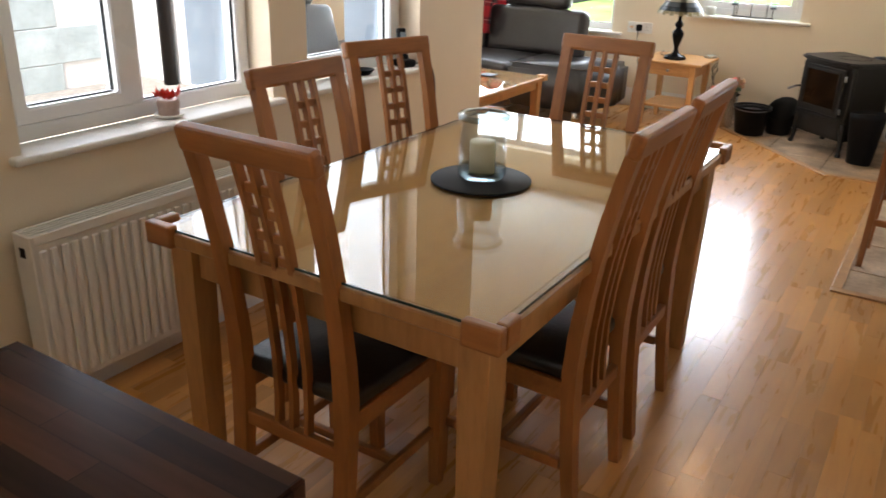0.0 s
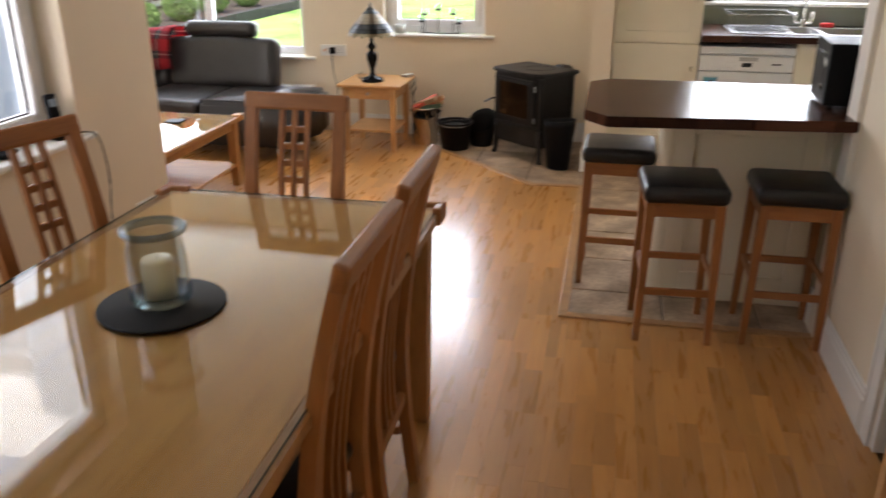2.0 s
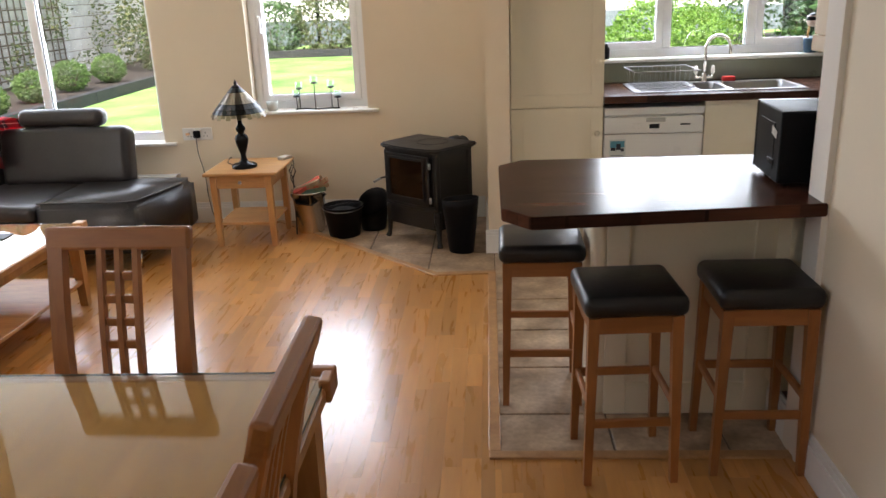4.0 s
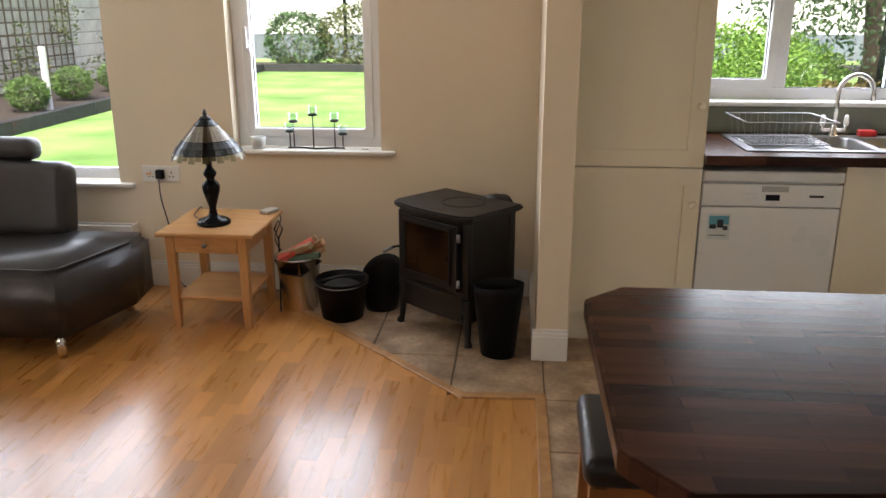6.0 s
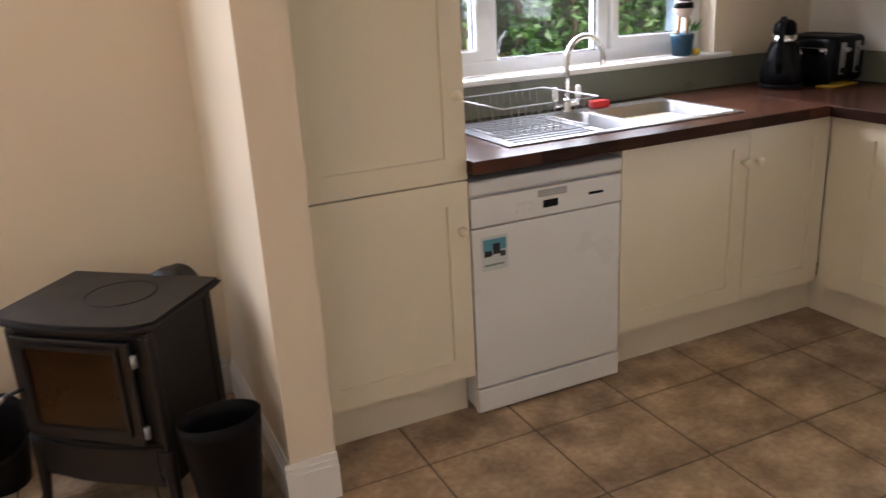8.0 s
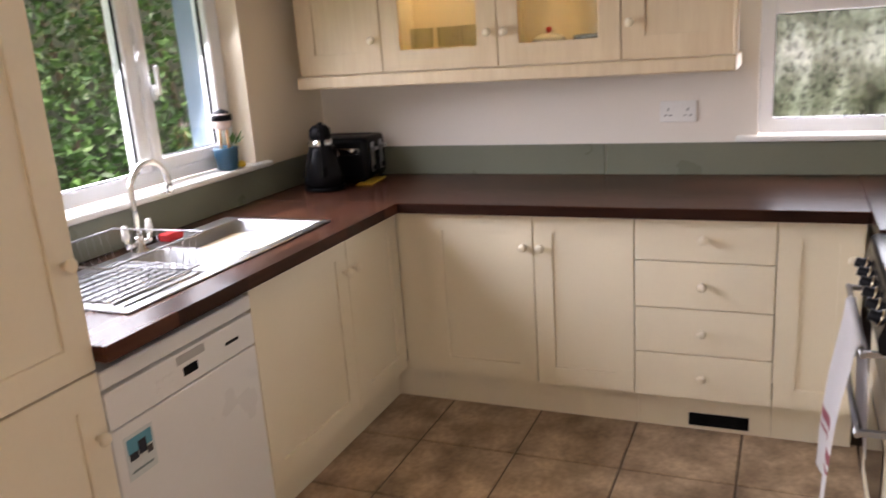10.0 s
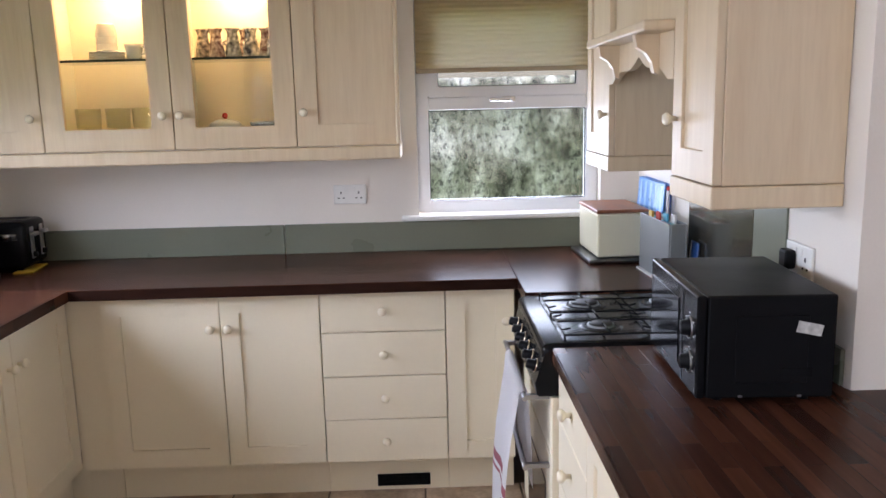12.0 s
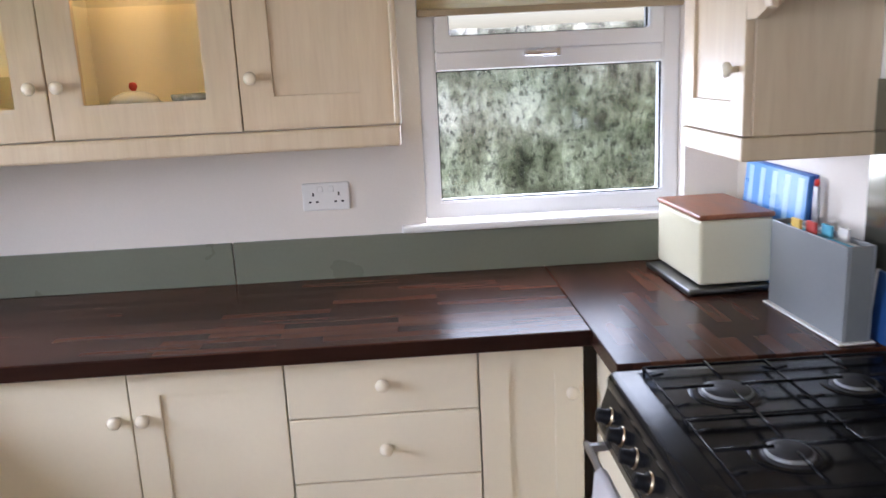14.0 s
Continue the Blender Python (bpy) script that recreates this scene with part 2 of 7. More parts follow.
def bm_lathe(profile, seg=24, centre=(0, 0, 0), caps=True):
    """A turned body from (radius, height) pairs."""
    bm = bmesh.new()
    rings = []
    for r, z in profile:
        rings.append([bm.verts.new((centre[0] + r * math.cos(6.28318 * k / seg), centre[1] + r * math.sin(6.28318 * k / seg), centre[2] + z)) for k in range(seg)])
    for a, b in zip(rings, rings[1:]):
        for k in range(seg):
            bm.faces.new((a[k], a[(k + 1) % seg], b[(k + 1) % seg], b[k]))
    if caps:
        bm.faces.new(rings[0][::-1])
        bm.faces.new(rings[-1])
    for f in bm.faces:
        f.smooth = True
    return bm


def bm_sweep(points, section, up=(0, 0, 1), caps=True, smooth=False, scales=None):
    """A section (pairs across, up) carried along a line of points."""
    bm = bmesh.new()
    pts = [Vector(p) for p in points]
    rings = []
    for i, p in enumerate(pts):
        d = (pts[min(i + 1, len(pts) - 1)] - pts[max(i - 1, 0)]).normalized()
        u = Vector(up)
        if abs(d.dot(u)) > 0.98:
            u = Vector((0, 1, 0))
        s = d.cross(u).normalized()
        v = s.cross(d).normalized()
        k = scales[i] if scales else 1
        rings.append([bm.verts.new(p + s * a * k + v * b * k) for a, b in section])
    n = len(section)
    for a, b in zip(rings, rings[1:]):
        for k in range(n):
            f = bm.faces.new((a[k], a[(k + 1) % n], b[(k + 1) % n], b[k]))
            f.smooth = smooth
    if caps:
        bm.faces.new(rings[0][::-1])
        bm.faces.new(rings[-1])
    bmesh.ops.recalc_face_normals(bm, faces=bm.faces)
    return bm


def ring(r, n=8):
    return [(r * math.cos(6.28318 * k / n), r * math.sin(6.28318 * k / n)) for k in range(n)]


def rect(w, h):
    return [(-w / 2, -h / 2), (w / 2, -h / 2), (w / 2, h / 2), (-w / 2, h / 2)]


def bm_prism(poly, z0, z1, bevel=0.0):
    bm = bmesh.new()
    lo = [bm.verts.new((x, y, z0)) for x, y in poly]
    hi = [bm.verts.new((x, y, z1)) for x, y in poly]
    n = len(poly)
    bm.faces.new(lo[::-1])
    bm.faces.new(hi)
    for k in range(n):
        bm.faces.new((lo[k], lo[(k + 1) % n], hi[(k + 1) % n], hi[k]))
    bmesh.ops.recalc_face_normals(bm, faces=bm.faces)
    if bevel:
        bmesh.ops.bevel(bm, geom=list(bm.edges), offset=bevel, segments=2, affect="EDGES", clamp_overlap=True)
    return bm


def bm_ring(x0, x1, z0, z1, s, y0, y1, bevel=0.0):
    """A rectangular frame of width s in the xz plane, in one piece."""
    bm = bmesh.new()
    v = [[bm.verts.new((x, y, z)) for x, z in ((x0 + i, z0 + i), (x1 - i, z0 + i), (x1 - i, z1 - i), (x0 + i, z1 - i))] for y in (y0, y1) for i in (0, s)]
    fo, fi, bo, bi = v
    for k in range(4):
        n = (k + 1) % 4
        for a, b, c, d in ((fo[k], fo[n], fi[n], fi[k]), (bo[k], bi[k], bi[n], bo[n]), (fo[k], bo[k], bo[n], fo[n]), (fi[k], fi[n], bi[n], bi[k])):
            bm.faces.new((a, b, c, d))
    bmesh.ops.recalc_face_normals(bm, faces=bm.faces)
    if bevel:
        bmesh.ops.bevel(bm, geom=[e for e in bm.edges if e.calc_face_angle(0) > 1], offset=bevel, segments=2, affect="EDGES", clamp_overlap=True)
    return bm


def moved(bm, m):
    bmesh.ops.transform(bm, matrix=m, verts=bm.verts)
    return bm


def joined(*bms):
    out = bmesh.new()
    for b in bms:
        me = bpy.data.meshes.new("tmp")
        b.to_mesh(me)
        b.free()
        out.from_mesh(me)
        bpy.data.meshes.remove(me)
    return out


def mesh_of(name, bm, material):
    me = bpy.data.meshes.new(name)
    bm.to_mesh(me)
    bm.free()
    me.materials.append(material)
    return me


def part(name, bm, material, parent, label=""):
    ob = new(name, mesh_of(name, bm, material))
    ob.parent = parent
    if label:
        tagged(ob, label)
    return ob


def slab(name, dims, material, parent, bevel=0.003, label="", seg=1):
    return part(name, bm_boxes([dims], bevel, seg), material, parent, label)


def thing(name, m, label, category, group=""):
    ob = new(name)
    ob.matrix_world = m
    return tagged(ob, label, category, group)


def setting(name, bm, material, label, category):
    return tagged(new(name, mesh_of(name, bm, material)), label, category, "", "structure")


def plain(name, bm, material, label, category, m=None, group=""):
    ob = tagged(new(name, mesh_of(name, bm, material)), label, category, group)
    if m is not None:
        ob.matrix_world = m
    return ob


def smooth_all(bm):
    for f in bm.faces:
        f.smooth = True
    return bm


def wall_boxes(axis, a0, a1, t0, t1, z0, z1, holes=()):
    """A wall along x or y with openings (from, to, bottom, top), as butted blocks."""
    cuts = sorted({a0, a1, *[v for h in holes for v in h[:2]]})
    out = []
    for p, q in zip(cuts, cuts[1:]):
        spans = [(z0, z1)]
        for h in holes:
            if h[0] <= p + 1e-6 and h[1] >= q - 1e-6:
                spans = [(z0, h[2]), (h[3], z1)]
        for s0, s1 in spans:
            if s1 - s0 > 1e-4:
                out.append((p, q, t0, t1, s0, s1) if axis == "x" else (t0, t1, p, q, s0, s1))
    return out


H = 2.42
# ---- rooms ----
LEFT, BACK, END, PEN = -1.80, 7.45, 3.06, 4.40
setting("wall_west", bm_boxes(wall_boxes("y", -1.2, 4.54, -2.10, LEFT, -0.05, H, [(1.94, 2.95, 0.775, 2.08), (3.15, 3.94, 0.775, 2.08)])), M_WALL, "cream painted dining wall with two deep window openings", "wall")
setting("wall_north", bm_boxes(wall_boxes("x", -6.0, END, BACK, 7.75, -0.05, H, [(-5.0, -2.18, 0.575, 2.08), (-1.51, -0.70, 0.775, 2.08), (0.80, 2.46, 1.055, 2.05)])), M_WALL, "cream painted garden wall with three window openings", "wall")
setting("wall_east", bm_boxes(wall_boxes("y", 4.18, 7.75, END, 3.34, -0.05, H, [(4.575, 5.41, 1.06, 2.08)])), M_KWALL, "off-white painted kitchen wall with a window opening", "wall")
setting("wall_kitchen_side", bm_boxes(wall_boxes("x", 1.16, END, 4.28, PEN, -0.05, H)), M_KWALL, "off-white painted wall behind the cooker", "wall")
setting("wall_hall", bm_boxes(wall_boxes("y", -1.2, 4.28, 1.18, 1.30, -0.05, H, [(2.70, 3.55, -0.05, 2.06)])), M_WALL, "white painted wall with a doorway", "wall")
# the south wall's opening is added to bring daylight in from behind
setting("wall_south", bm_boxes(wall_boxes("x", -1.8, 3.34, -1.32, -1.2, -0.05, H, [(-0.3, 0.9, 0.9, 2.08)])), M_WALL, "plain cream wall with an opening added for light", "wall")
setting("wall_pier", bm_boxes(wall_boxes("x", 0.128, 0.268, 6.608, BACK, 0, H)), M_WALL, "narrow cream wall end between stove and kitchen", "wall")
setting("wall_hatch", bm_boxes(wall_boxes("x", LEFT, -0.62, 1.06, 1.20, 0, H)), M_WALL, "cream wall beside a dark counter", "wall")
setting("wall_living_south", bm_boxes(wall_boxes("x", -6.0, -2.10, 4.24, 4.54, -0.05, H, [(-3.45, -2.40, 0.02, 2.06)])), M_WALL, "living room wall with a glazed opening", "wall")
setting("wall_living_west", bm_boxes(wall_boxes("y", 4.24, 7.75, -6.2, -6.0, -0.05, H)), M_WALL, "plain cream living room wall", "wall")
setting("wall_passage", bm_boxes(wall_boxes("y", 2.0, 4.2, 2.45, 2.55, -0.05, H) + wall_boxes("x", 1.28, 2.45, 1.9, 2.0, -0.05, H)), M_WALL, "plain passage wall beyond the doorway", "wall")
setting("ceiling", bm_boxes([(-6.2, 3.4, 4.24, 7.75, H, H + 0.1), (-2.1, 3.4, -1.4, 4.24, H, H + 0.1)]), M_CEIL, "plain white ceiling", "ceiling")
setting("floor", bm_boxes([(-6.1, 3.2, 4.24, 7.6, -0.06, -0.014), (-2.0, 3.2, -1.3, 4.24, -0.06, -0.014)]), M_SUB, "dark base under the boards and tiles", "floor")


# ---- skirting ----
def skirting(name, runs, label="white moulded skirting board"):
    """runs: (x0, y0, x1, y1, nx, ny), the board standing out along the normal."""
    bms = []
    for x0, y0, x1, y1, nx, ny in runs:
        for d, za, zb in ((0.018, 0.0, 0.115), (0.013, 0.115, 0.132), (0.008, 0.132, 0.15)):
            xa, xb = sorted((x0, x1)) if not nx else sorted((x0, x0 + nx * d))
            ya, yb = sorted((y0, y1)) if not ny else sorted((y0, y0 + ny * d))
            bms.append((xa, xb, ya, yb, za, zb))
    return setting(name, bm_boxes(bms, 0.0015), M_WHITE, label, "skirting")


skirting("baseboard", [(-5.9, BACK, 0.105, BACK, 0, -1)])
skirting("baseboard", [(0.128, 6.609, 0.128, 7.43, -1, 0), (0.109, 6.608, 0.270, 6.608, 0, -1)])
skirting("baseboard", [(1.18, 3.65, 1.18, 4.60, -1, 0)])
skirting("baseboard", [(LEFT, 1.21, LEFT, 4.54, 1, 0)])


# ---- windows ----
def sash_window(name, m, w, h, bars, label, openers=(), glass=M_GLASS, fr=0.055, top_light=None):
    """White plastic window: outer frame, mullions at bars, casements where openers name a light. Local x across, z up, room at -y."""
    ob = thing(name, m, label, "window")
    ob["kind"] = "structure"
    part("window_frame", bm_ring(0, w, 0, h, fr, -0.035, 0.035, 0.005), M_UPVC, ob)
    xs = [fr, *bars, w - fr]
    for b in bars:
        slab("mullion", (b - 0.03, b + 0.03, -0.033, 0.033, fr, h - fr), M_UPVC, ob, 0.005)
    if top_light:
        slab("transom", (fr, w - fr, -0.033, 0.033, top_light - 0.03, top_light + 0.03), M_UPVC, ob, 0.005)
    for i in range(len(xs) - 1):
        x0, x1 = xs[i] + (0.03 if i else 0), xs[i + 1] - (0.03 if i < len(xs) - 2 else 0)
        zz = [(fr, h - fr)] if not top_light else [(fr, top_light - 0.03), (top_light + 0.03, h - fr)]
        for j, (z0, z1) in enumerate(zz):
            s = 0.0
            if (i, j) in openers:
                s = 0.045
                sash = part("sash", bm_ring(x0, x1, z0, z1, s, -0.05, 0.02, 0.005), M_UPVC, ob)
            g = 0.0035
            part("gasket", bm_ring(x0 + s, x1 - s, z0 + s, z1 - s, g, -0.02, -0.008), M_PLASTIC, ob, "thin black rubber gasket")
            p = part("pane", bm_boxes([(x0 + s + 0.001, x1 - s - 0.001, -0.006, 0.0, z0 + s + 0.001, z1 - s - 0.001)]), glass, ob, "clear glass pane")
            p.visible_shadow = False
    return ob


def window_handle(parent, x, z, along="z", y=-0.05):
    if along == "z":
        bm = joined(bm_boxes([(x - 0.014, x + 0.014, y - 0.012, y, z - 0.03, z + 0.03)], 0.004, 2), bm_boxes([(x - 0.009, x + 0.009, y - 0.04, y - 0.024, z - 0.012, z + 0.1)], 0.006, 2), bm_boxes([(x - 0.009, x + 0.009, y - 0.03, y - 0.01, z - 0.012, z + 0.012)], 0.003))
    else:
        bm = joined(bm_boxes([(x - 0.03, x + 0.03, y - 0.012, y, z - 0.014, z + 0.014)], 0.004, 2), bm_boxes([(x - 0.09, x + 0.012, y - 0.04, y - 0.024, z - 0.009, z + 0.009)], 0.006, 2), bm_boxes([(x - 0.012, x + 0.012, y - 0.03, y - 0.01, z - 0.009, z + 0.009)], 0.003))
    return part("window_handle", bm, M_CHROME if along != "z" else M_UPVC, parent, "lever handle of the casement")


def sill(name, dims, material=M_WHITE):
    return setting(name, smooth_all(bm_boxes([dims], 0.009, 3)), material, "white painted window board with a rounded nose", "window sill")


w = sash_window("window_1", pose(-1.95, 1.94, 0.80, 0, 0, 90), 1.01, 1.28, [0.49], "white plastic two-light dining window with rain-spotted glass", [(0, 0)])
w = sash_window("window_2", pose(-1.95, 3.15, 0.80, 0, 0, 90), 0.79, 1.28, [], "white plastic single dining window", [(0, 0)])
w = sash_window("window_3", pose(-1.51, 7.585, 0.80), 0.81, 1.28, [], "white plastic casement window over the lamp table", [(0, 0)])
window_handle(w, 0.085, 0.54)
w = sash_window("window_4", pose(-5.0, 7.585, 0.60), 2.82, 1.48, [0.95, 1.95], "wide white plastic living room window", [])
w = sash_window("window_5", pose(0.80, 7.585, 1.08), 1.66, 0.97, [0.555, 1.115], "white plastic three-light kitchen window over the sink", [(0, 0), (2, 0)])
window_handle(w, 1.19, 0.35)
w = sash_window("window_6", pose(3.16, 5.41, 1.085, 0, 0, -90), 0.835, 1.0, [], "white plastic kitchen window with a top fanlight", [(0, 1)], top_light=0.50)
window_handle(w, 0.42, 0.515, "x")
sill("window_sill_1", (-1.92, -1.765, 1.90, 2.99, 0.775, 0.80))
sill("window_sill_2", (-1.92, -1.765, 3.11, 4.01, 0.775, 0.80))
sill("window_sill_3", (-1.56, -0.625, 7.415, 7.552, 0.775, 0.80))
sill("window_sill_4", (-5.05, -2.09, 7.415, 7.552, 0.575, 0.60))
sill("window_sill_5", (0.80, 2.545, 7.415, 7.552, 1.055, 1.08))
sill("window_sill_6", (3.025, 3.128, 4.575, 5.49, 1.06, 1.085))
# glazed opening of the living room's outer wall
w = sash_window("window_7", pose(-3.45, 4.39, 0.02), 1.05, 2.04, [], "tall glazed panel in the living room wall", [])


# unseen window, added to fill the opening that lights the dining area
w = sash_window("window_8_unseen", pose(-0.3, -1.26, 0.9), 1.2, 1.18, [0.6], "unseen two-light window added to let in light from behind", [])


# ---- dining area ----
def dining_chair(m, label):
    """Faces +y; swept back posts, a top rail and three slats with short bars between them."""
    ob = thing("dining_chair", m, label, "chair", "dining chairs round the table")

    def back(z):
        if z < 0.46:
            return -0.172 - 0.035 * ((0.46 - z) / 0.46) ** 1.6
        u = (z - 0.46) / 0.59
        return -0.172 - 0.03 * u - 0.075 * u * u

    zs = [0, 0.12, 0.24, 0.34, 0.44, 0.54, 0.64, 0.74, 0.84, 0.93, 1.0]
    for s in (-1, 1):
        part("back_post", bm_sweep([(s * 0.16, back(z), z) for z in zs], rect(0.034, 0.042), (1, 0, 0), scales=[0.85, 0.95, 1, 1.05, 1.1, 1.08, 1, 0.95, 0.92, 0.9, 0.9]), M_CHERRY, ob)
        part("front_leg", bm_sweep([(s * 0.175, 0.19, 0), (s * 0.175, 0.19, 0.41)], rect(0.038, 0.038), (0, 1, 0), scales=[0.8, 1.0]), M_CHERRY, ob)
        part("side_rail", bm_boxes([(s * 0.167 - 0.011, s * 0.167 + 0.011, -0.16, 0.185, 0.36, 0.415)], 0.003), M_CHERRY_X, ob)
        part("side_stretcher", bm_boxes([(s * 0.165 - 0.009, s * 0.165 + 0.009, -0.165, 0.185, 0.155, 0.185)], 0.003), M_CHERRY_X, ob)
    tb = bm_boxes([(-0.186, 0.186, -0.017, 0.017, -0.028, 0.03)], 0.008, 2)
    part("top_rail", moved(tb, Matrix.Translation((0, back(1.02), 1.018)) @ Matrix.Rotation(radians(14), 4, "X")), M_CHERRY_X, ob)
    lo = 0.30
    part("lower_back_rail", bm_boxes([(-0.145, 0.145, back(lo) - 0.010, back(lo) + 0.012, lo - 0.02, lo + 0.02)], 0.003), M_CHERRY_X, ob)
    part("front_rail", bm_boxes([(-0.158, 0.158, 0.18, 0.202, 0.355, 0.415)], 0.003), M_CHERRY_X, ob)
    part("cross_stretcher", bm_boxes([(-0.156, 0.156, 0.005, 0.023, 0.157, 0.183)], 0.003), M_CHERRY_X, ob)
    sz = [0.30, 0.40, 0.50, 0.60, 0.70, 0.80, 0.90, 1.0]
    for x in (-0.046, 0.0, 0.046):
        part("slat", bm_sweep([(x, back(z) + 0.004, z) for z in sz], rect(0.021, 0.014), (1, 0, 0)), M_CHERRY, ob)
    for x in (-0.023, 0.023):
        for z in (0.762, 0.818, 0.874, 0.93):
            part("slat_bar", bm_boxes([(x - 0.0135, x + 0.0135, back(z) - 0.003, back(z) + 0.010, z - 0.011, z + 0.011)], 0.002), M_CHERRY_X, ob)
    seat = bm_boxes([(-0.187, 0.187, -0.165, 0.215, 0.415, 0.462)], 0.018, 3)
    for v in seat.verts:
        if v.co.z > 0.45:
            v.co.z += 0.010 * max(0, 1 - (v.co.x / 0.19) ** 2)
        v.co.x *= 0.94 + 0.16 * (v.co.y + 0.17)
    part("seat", smooth_all(seat), M_BLACK, ob, "black leather seat pad")
    return ob


def ceiling_lamp(m):
    ob = thing("ceiling_light", m, "small round flush ceiling light with a warm glow", "ceiling light")
    part("rim", bm_lathe([(0.13, 0), (0.14, -0.02), (0.135, -0.035), (0.125, -0.035)], 32), M_WHITE, ob)
    part("diffuser", bm_lathe([(0.125, -0.033), (0.11, -0.055), (0.06, -0.07), (0.005, -0.074)], 32), glowing("warm_diffuser", (1.0, 0.62, 0.30), 9.0), ob, "glowing frosted diffuser")
    return ob


ceiling_lamp(pose(-0.62, 5.85, H))

TX0, TX1, TY0, TY1 = -1.165, -0.225, 1.865, 3.49
table = thing("dining_table", pose(0, 0, 0), "pale maple dining table with oak legs and corner blocks", "dining table")
slab("tabletop", (TX0 + 0.03, TX1 - 0.03, TY0 + 0.03, TY1 - 0.03, 0.722, 0.7485), M_TOP, table, 0.002, "pale maple top")
for nm, d in (("edge_rail", (TX0, TX1, TY0, TY0 + 0.03, 0.715, 0.749)), ("edge_rail", (TX0, TX1, TY1 - 0.03, TY1, 0.715, 0.749)), ("edge_rail", (TX0, TX0 + 0.03, TY0 + 0.03, TY1 - 0.03, 0.715, 0.749)), ("edge_rail", (TX1 - 0.03, TX1, TY0 + 0.03, TY1 - 0.03, 0.715, 0.749))):
    slab(nm, d, M_TABLE, table, 0.004)
for nm, d in (("apron", (TX0 + 0.1, TX1 - 0.1, TY0 + 0.045, TY0 + 0.07, 0.625, 0.714)), ("apron", (TX0 + 0.1, TX1 - 0.1, TY1 - 0.07, TY1 - 0.045, 0.625, 0.714)), ("apron", (TX0 + 0.045, TX0 + 0.07, TY0 + 0.1, TY1 - 0.1, 0.625, 0.714)), ("apron", (TX1 - 0.07, TX1 - 0.045, TY0 + 0.1, TY1 - 0.1, 0.625, 0.714))):
    slab(nm, d, M_TABLE, table, 0.003)
for sx, x in ((1, TX0), (-1, TX1)):
    for sy, y in ((1, TY0), (-1, TY1)):
        cx, cy = x + sx * 0.062, y + sy * 0.062
        part("leg", bm_sweep([(cx, cy, 0), (cx, cy, 0.60), (cx, cy, 0.714)], rect(0.07, 0.07), (0, 1, 0), scales=[0.78, 1.0, 1.0]), M_TABLE, table)
        # rounded corner clip that holds the glass
        a = sorted((x - sx * 0.012, x + sx * 0.075))
        b = sorted((y - sy * 0.012, y + sy * 0.016))
        c = sorted((x - sx * 0.012, x + sx * 0.016))
        d = sorted((y + sy * 0.016, y + sy * 0.075))
        part("corner_block", joined(bm_boxes([(a[0], a[1], b[0], b[1], 0.712, 0.768)], 0.006, 2), bm_boxes([(c[0], c[1], d[0], d[1], 0.712, 0.768)], 0.006, 2)), M_CHERRY_X, table, "red-brown corner block")
tglass = thing("table_glass", pose(0, 0, 0), "clear protective glass sheet on the dining table", "glass sheet")
GX0, GX1, GY0, GY1 = TX0 + 0.008, TX1 - 0.008, TY0 + 0.008, TY1 - 0.008
slab("glass_pane", (GX0, GX1, GY0, GY1, 0.7515, 0.7575), M_TABLEGLASS, tglass, 0)
M_GEDGE = surface("dark_green_sheet_edge", (0.035, 0.055, 0.042), 0.15, var=0.1)
for d in ((GX0, GX1, GY0 - 0.002, GY0 - 0.0003, 0.752, 0.7572), (GX0, GX1, GY1 + 0.0003, GY1 + 0.002, 0.752, 0.7572), (GX0 - 0.002, GX0 - 0.0003, GY0, GY1, 0.752, 0.7572), (GX1 + 0.0003, GX1 + 0.002, GY0, GY1, 0.752, 0.7572)):
    slab("glass_edge", d, M_GEDGE, tglass, 0, "dark green polished glass edge")
dining_chair(pose(-0.772, 2.075, 0), "cherry wood dining chair with black seat at the table's near end")
dining_chair(pose(-0.785, 3.435, 0, 0, 0, 178), "cherry wood dining chair with black seat at the table's far end")
dining_chair(pose(-0.425, 2.485, 0, 0, 0, 90), "cherry wood high-backed dining chair with black leather seat")
dining_chair(pose(-0.435, 2.935, 0, 0, 0, 91), "cherry wood high-backed dining chair with black leather seat")
dining_chair(pose(-1.0, 2.485, 0, 0, 0, -94), "cherry wood dining chair with black seat on the window side")
dining_chair(pose(-1.11, 3.01, 0, 0, 0, -107), "cherry wood dining chair with black seat on the window side")

plain("place_mat", bm_lathe([(0.143, 0), (0.145, 0.002), (0.145, 0.005), (0.142, 0.007)], 48), surface("matt_black_mat", (0.008, 0.008, 0.008), 0.75), "round black table mat under the candle jar", "table mat", pose(-0.71, 2.645, 0.758))
jar = thing("candle_jar", pose(-0.715, 2.655, 0.7655), "smoky glass hurricane jar holding a cream candle", "candle holder")
part("jar", bm_lathe([(0.02, 0.004), (0.062, 0.003), (0.068, 0.015), (0.068, 0.06), (0.064, 0.13), (0.058, 0.155), (0.06, 0.165), (0.072, 0.17), (0.073, 0.18), (0.068, 0.184), (0.058, 0.178), (0.054, 0.165), (0.054, 0.155), (0.060, 0.13), (0.064, 0.06), (0.063, 0.02), (0.055, 0.012), (0.01, 0.012)], 40, caps=False), M_SMOKE, jar, "smoky glass jar with a rolled rim")
part("rim", bm_lathe([(0.060, 0.166), (0.073, 0.171), (0.0745, 0.180), (0.069, 0.1855), (0.058, 0.180)], 40, caps=False), M_SMOKE_RIM, jar, "thick rolled glass rim")
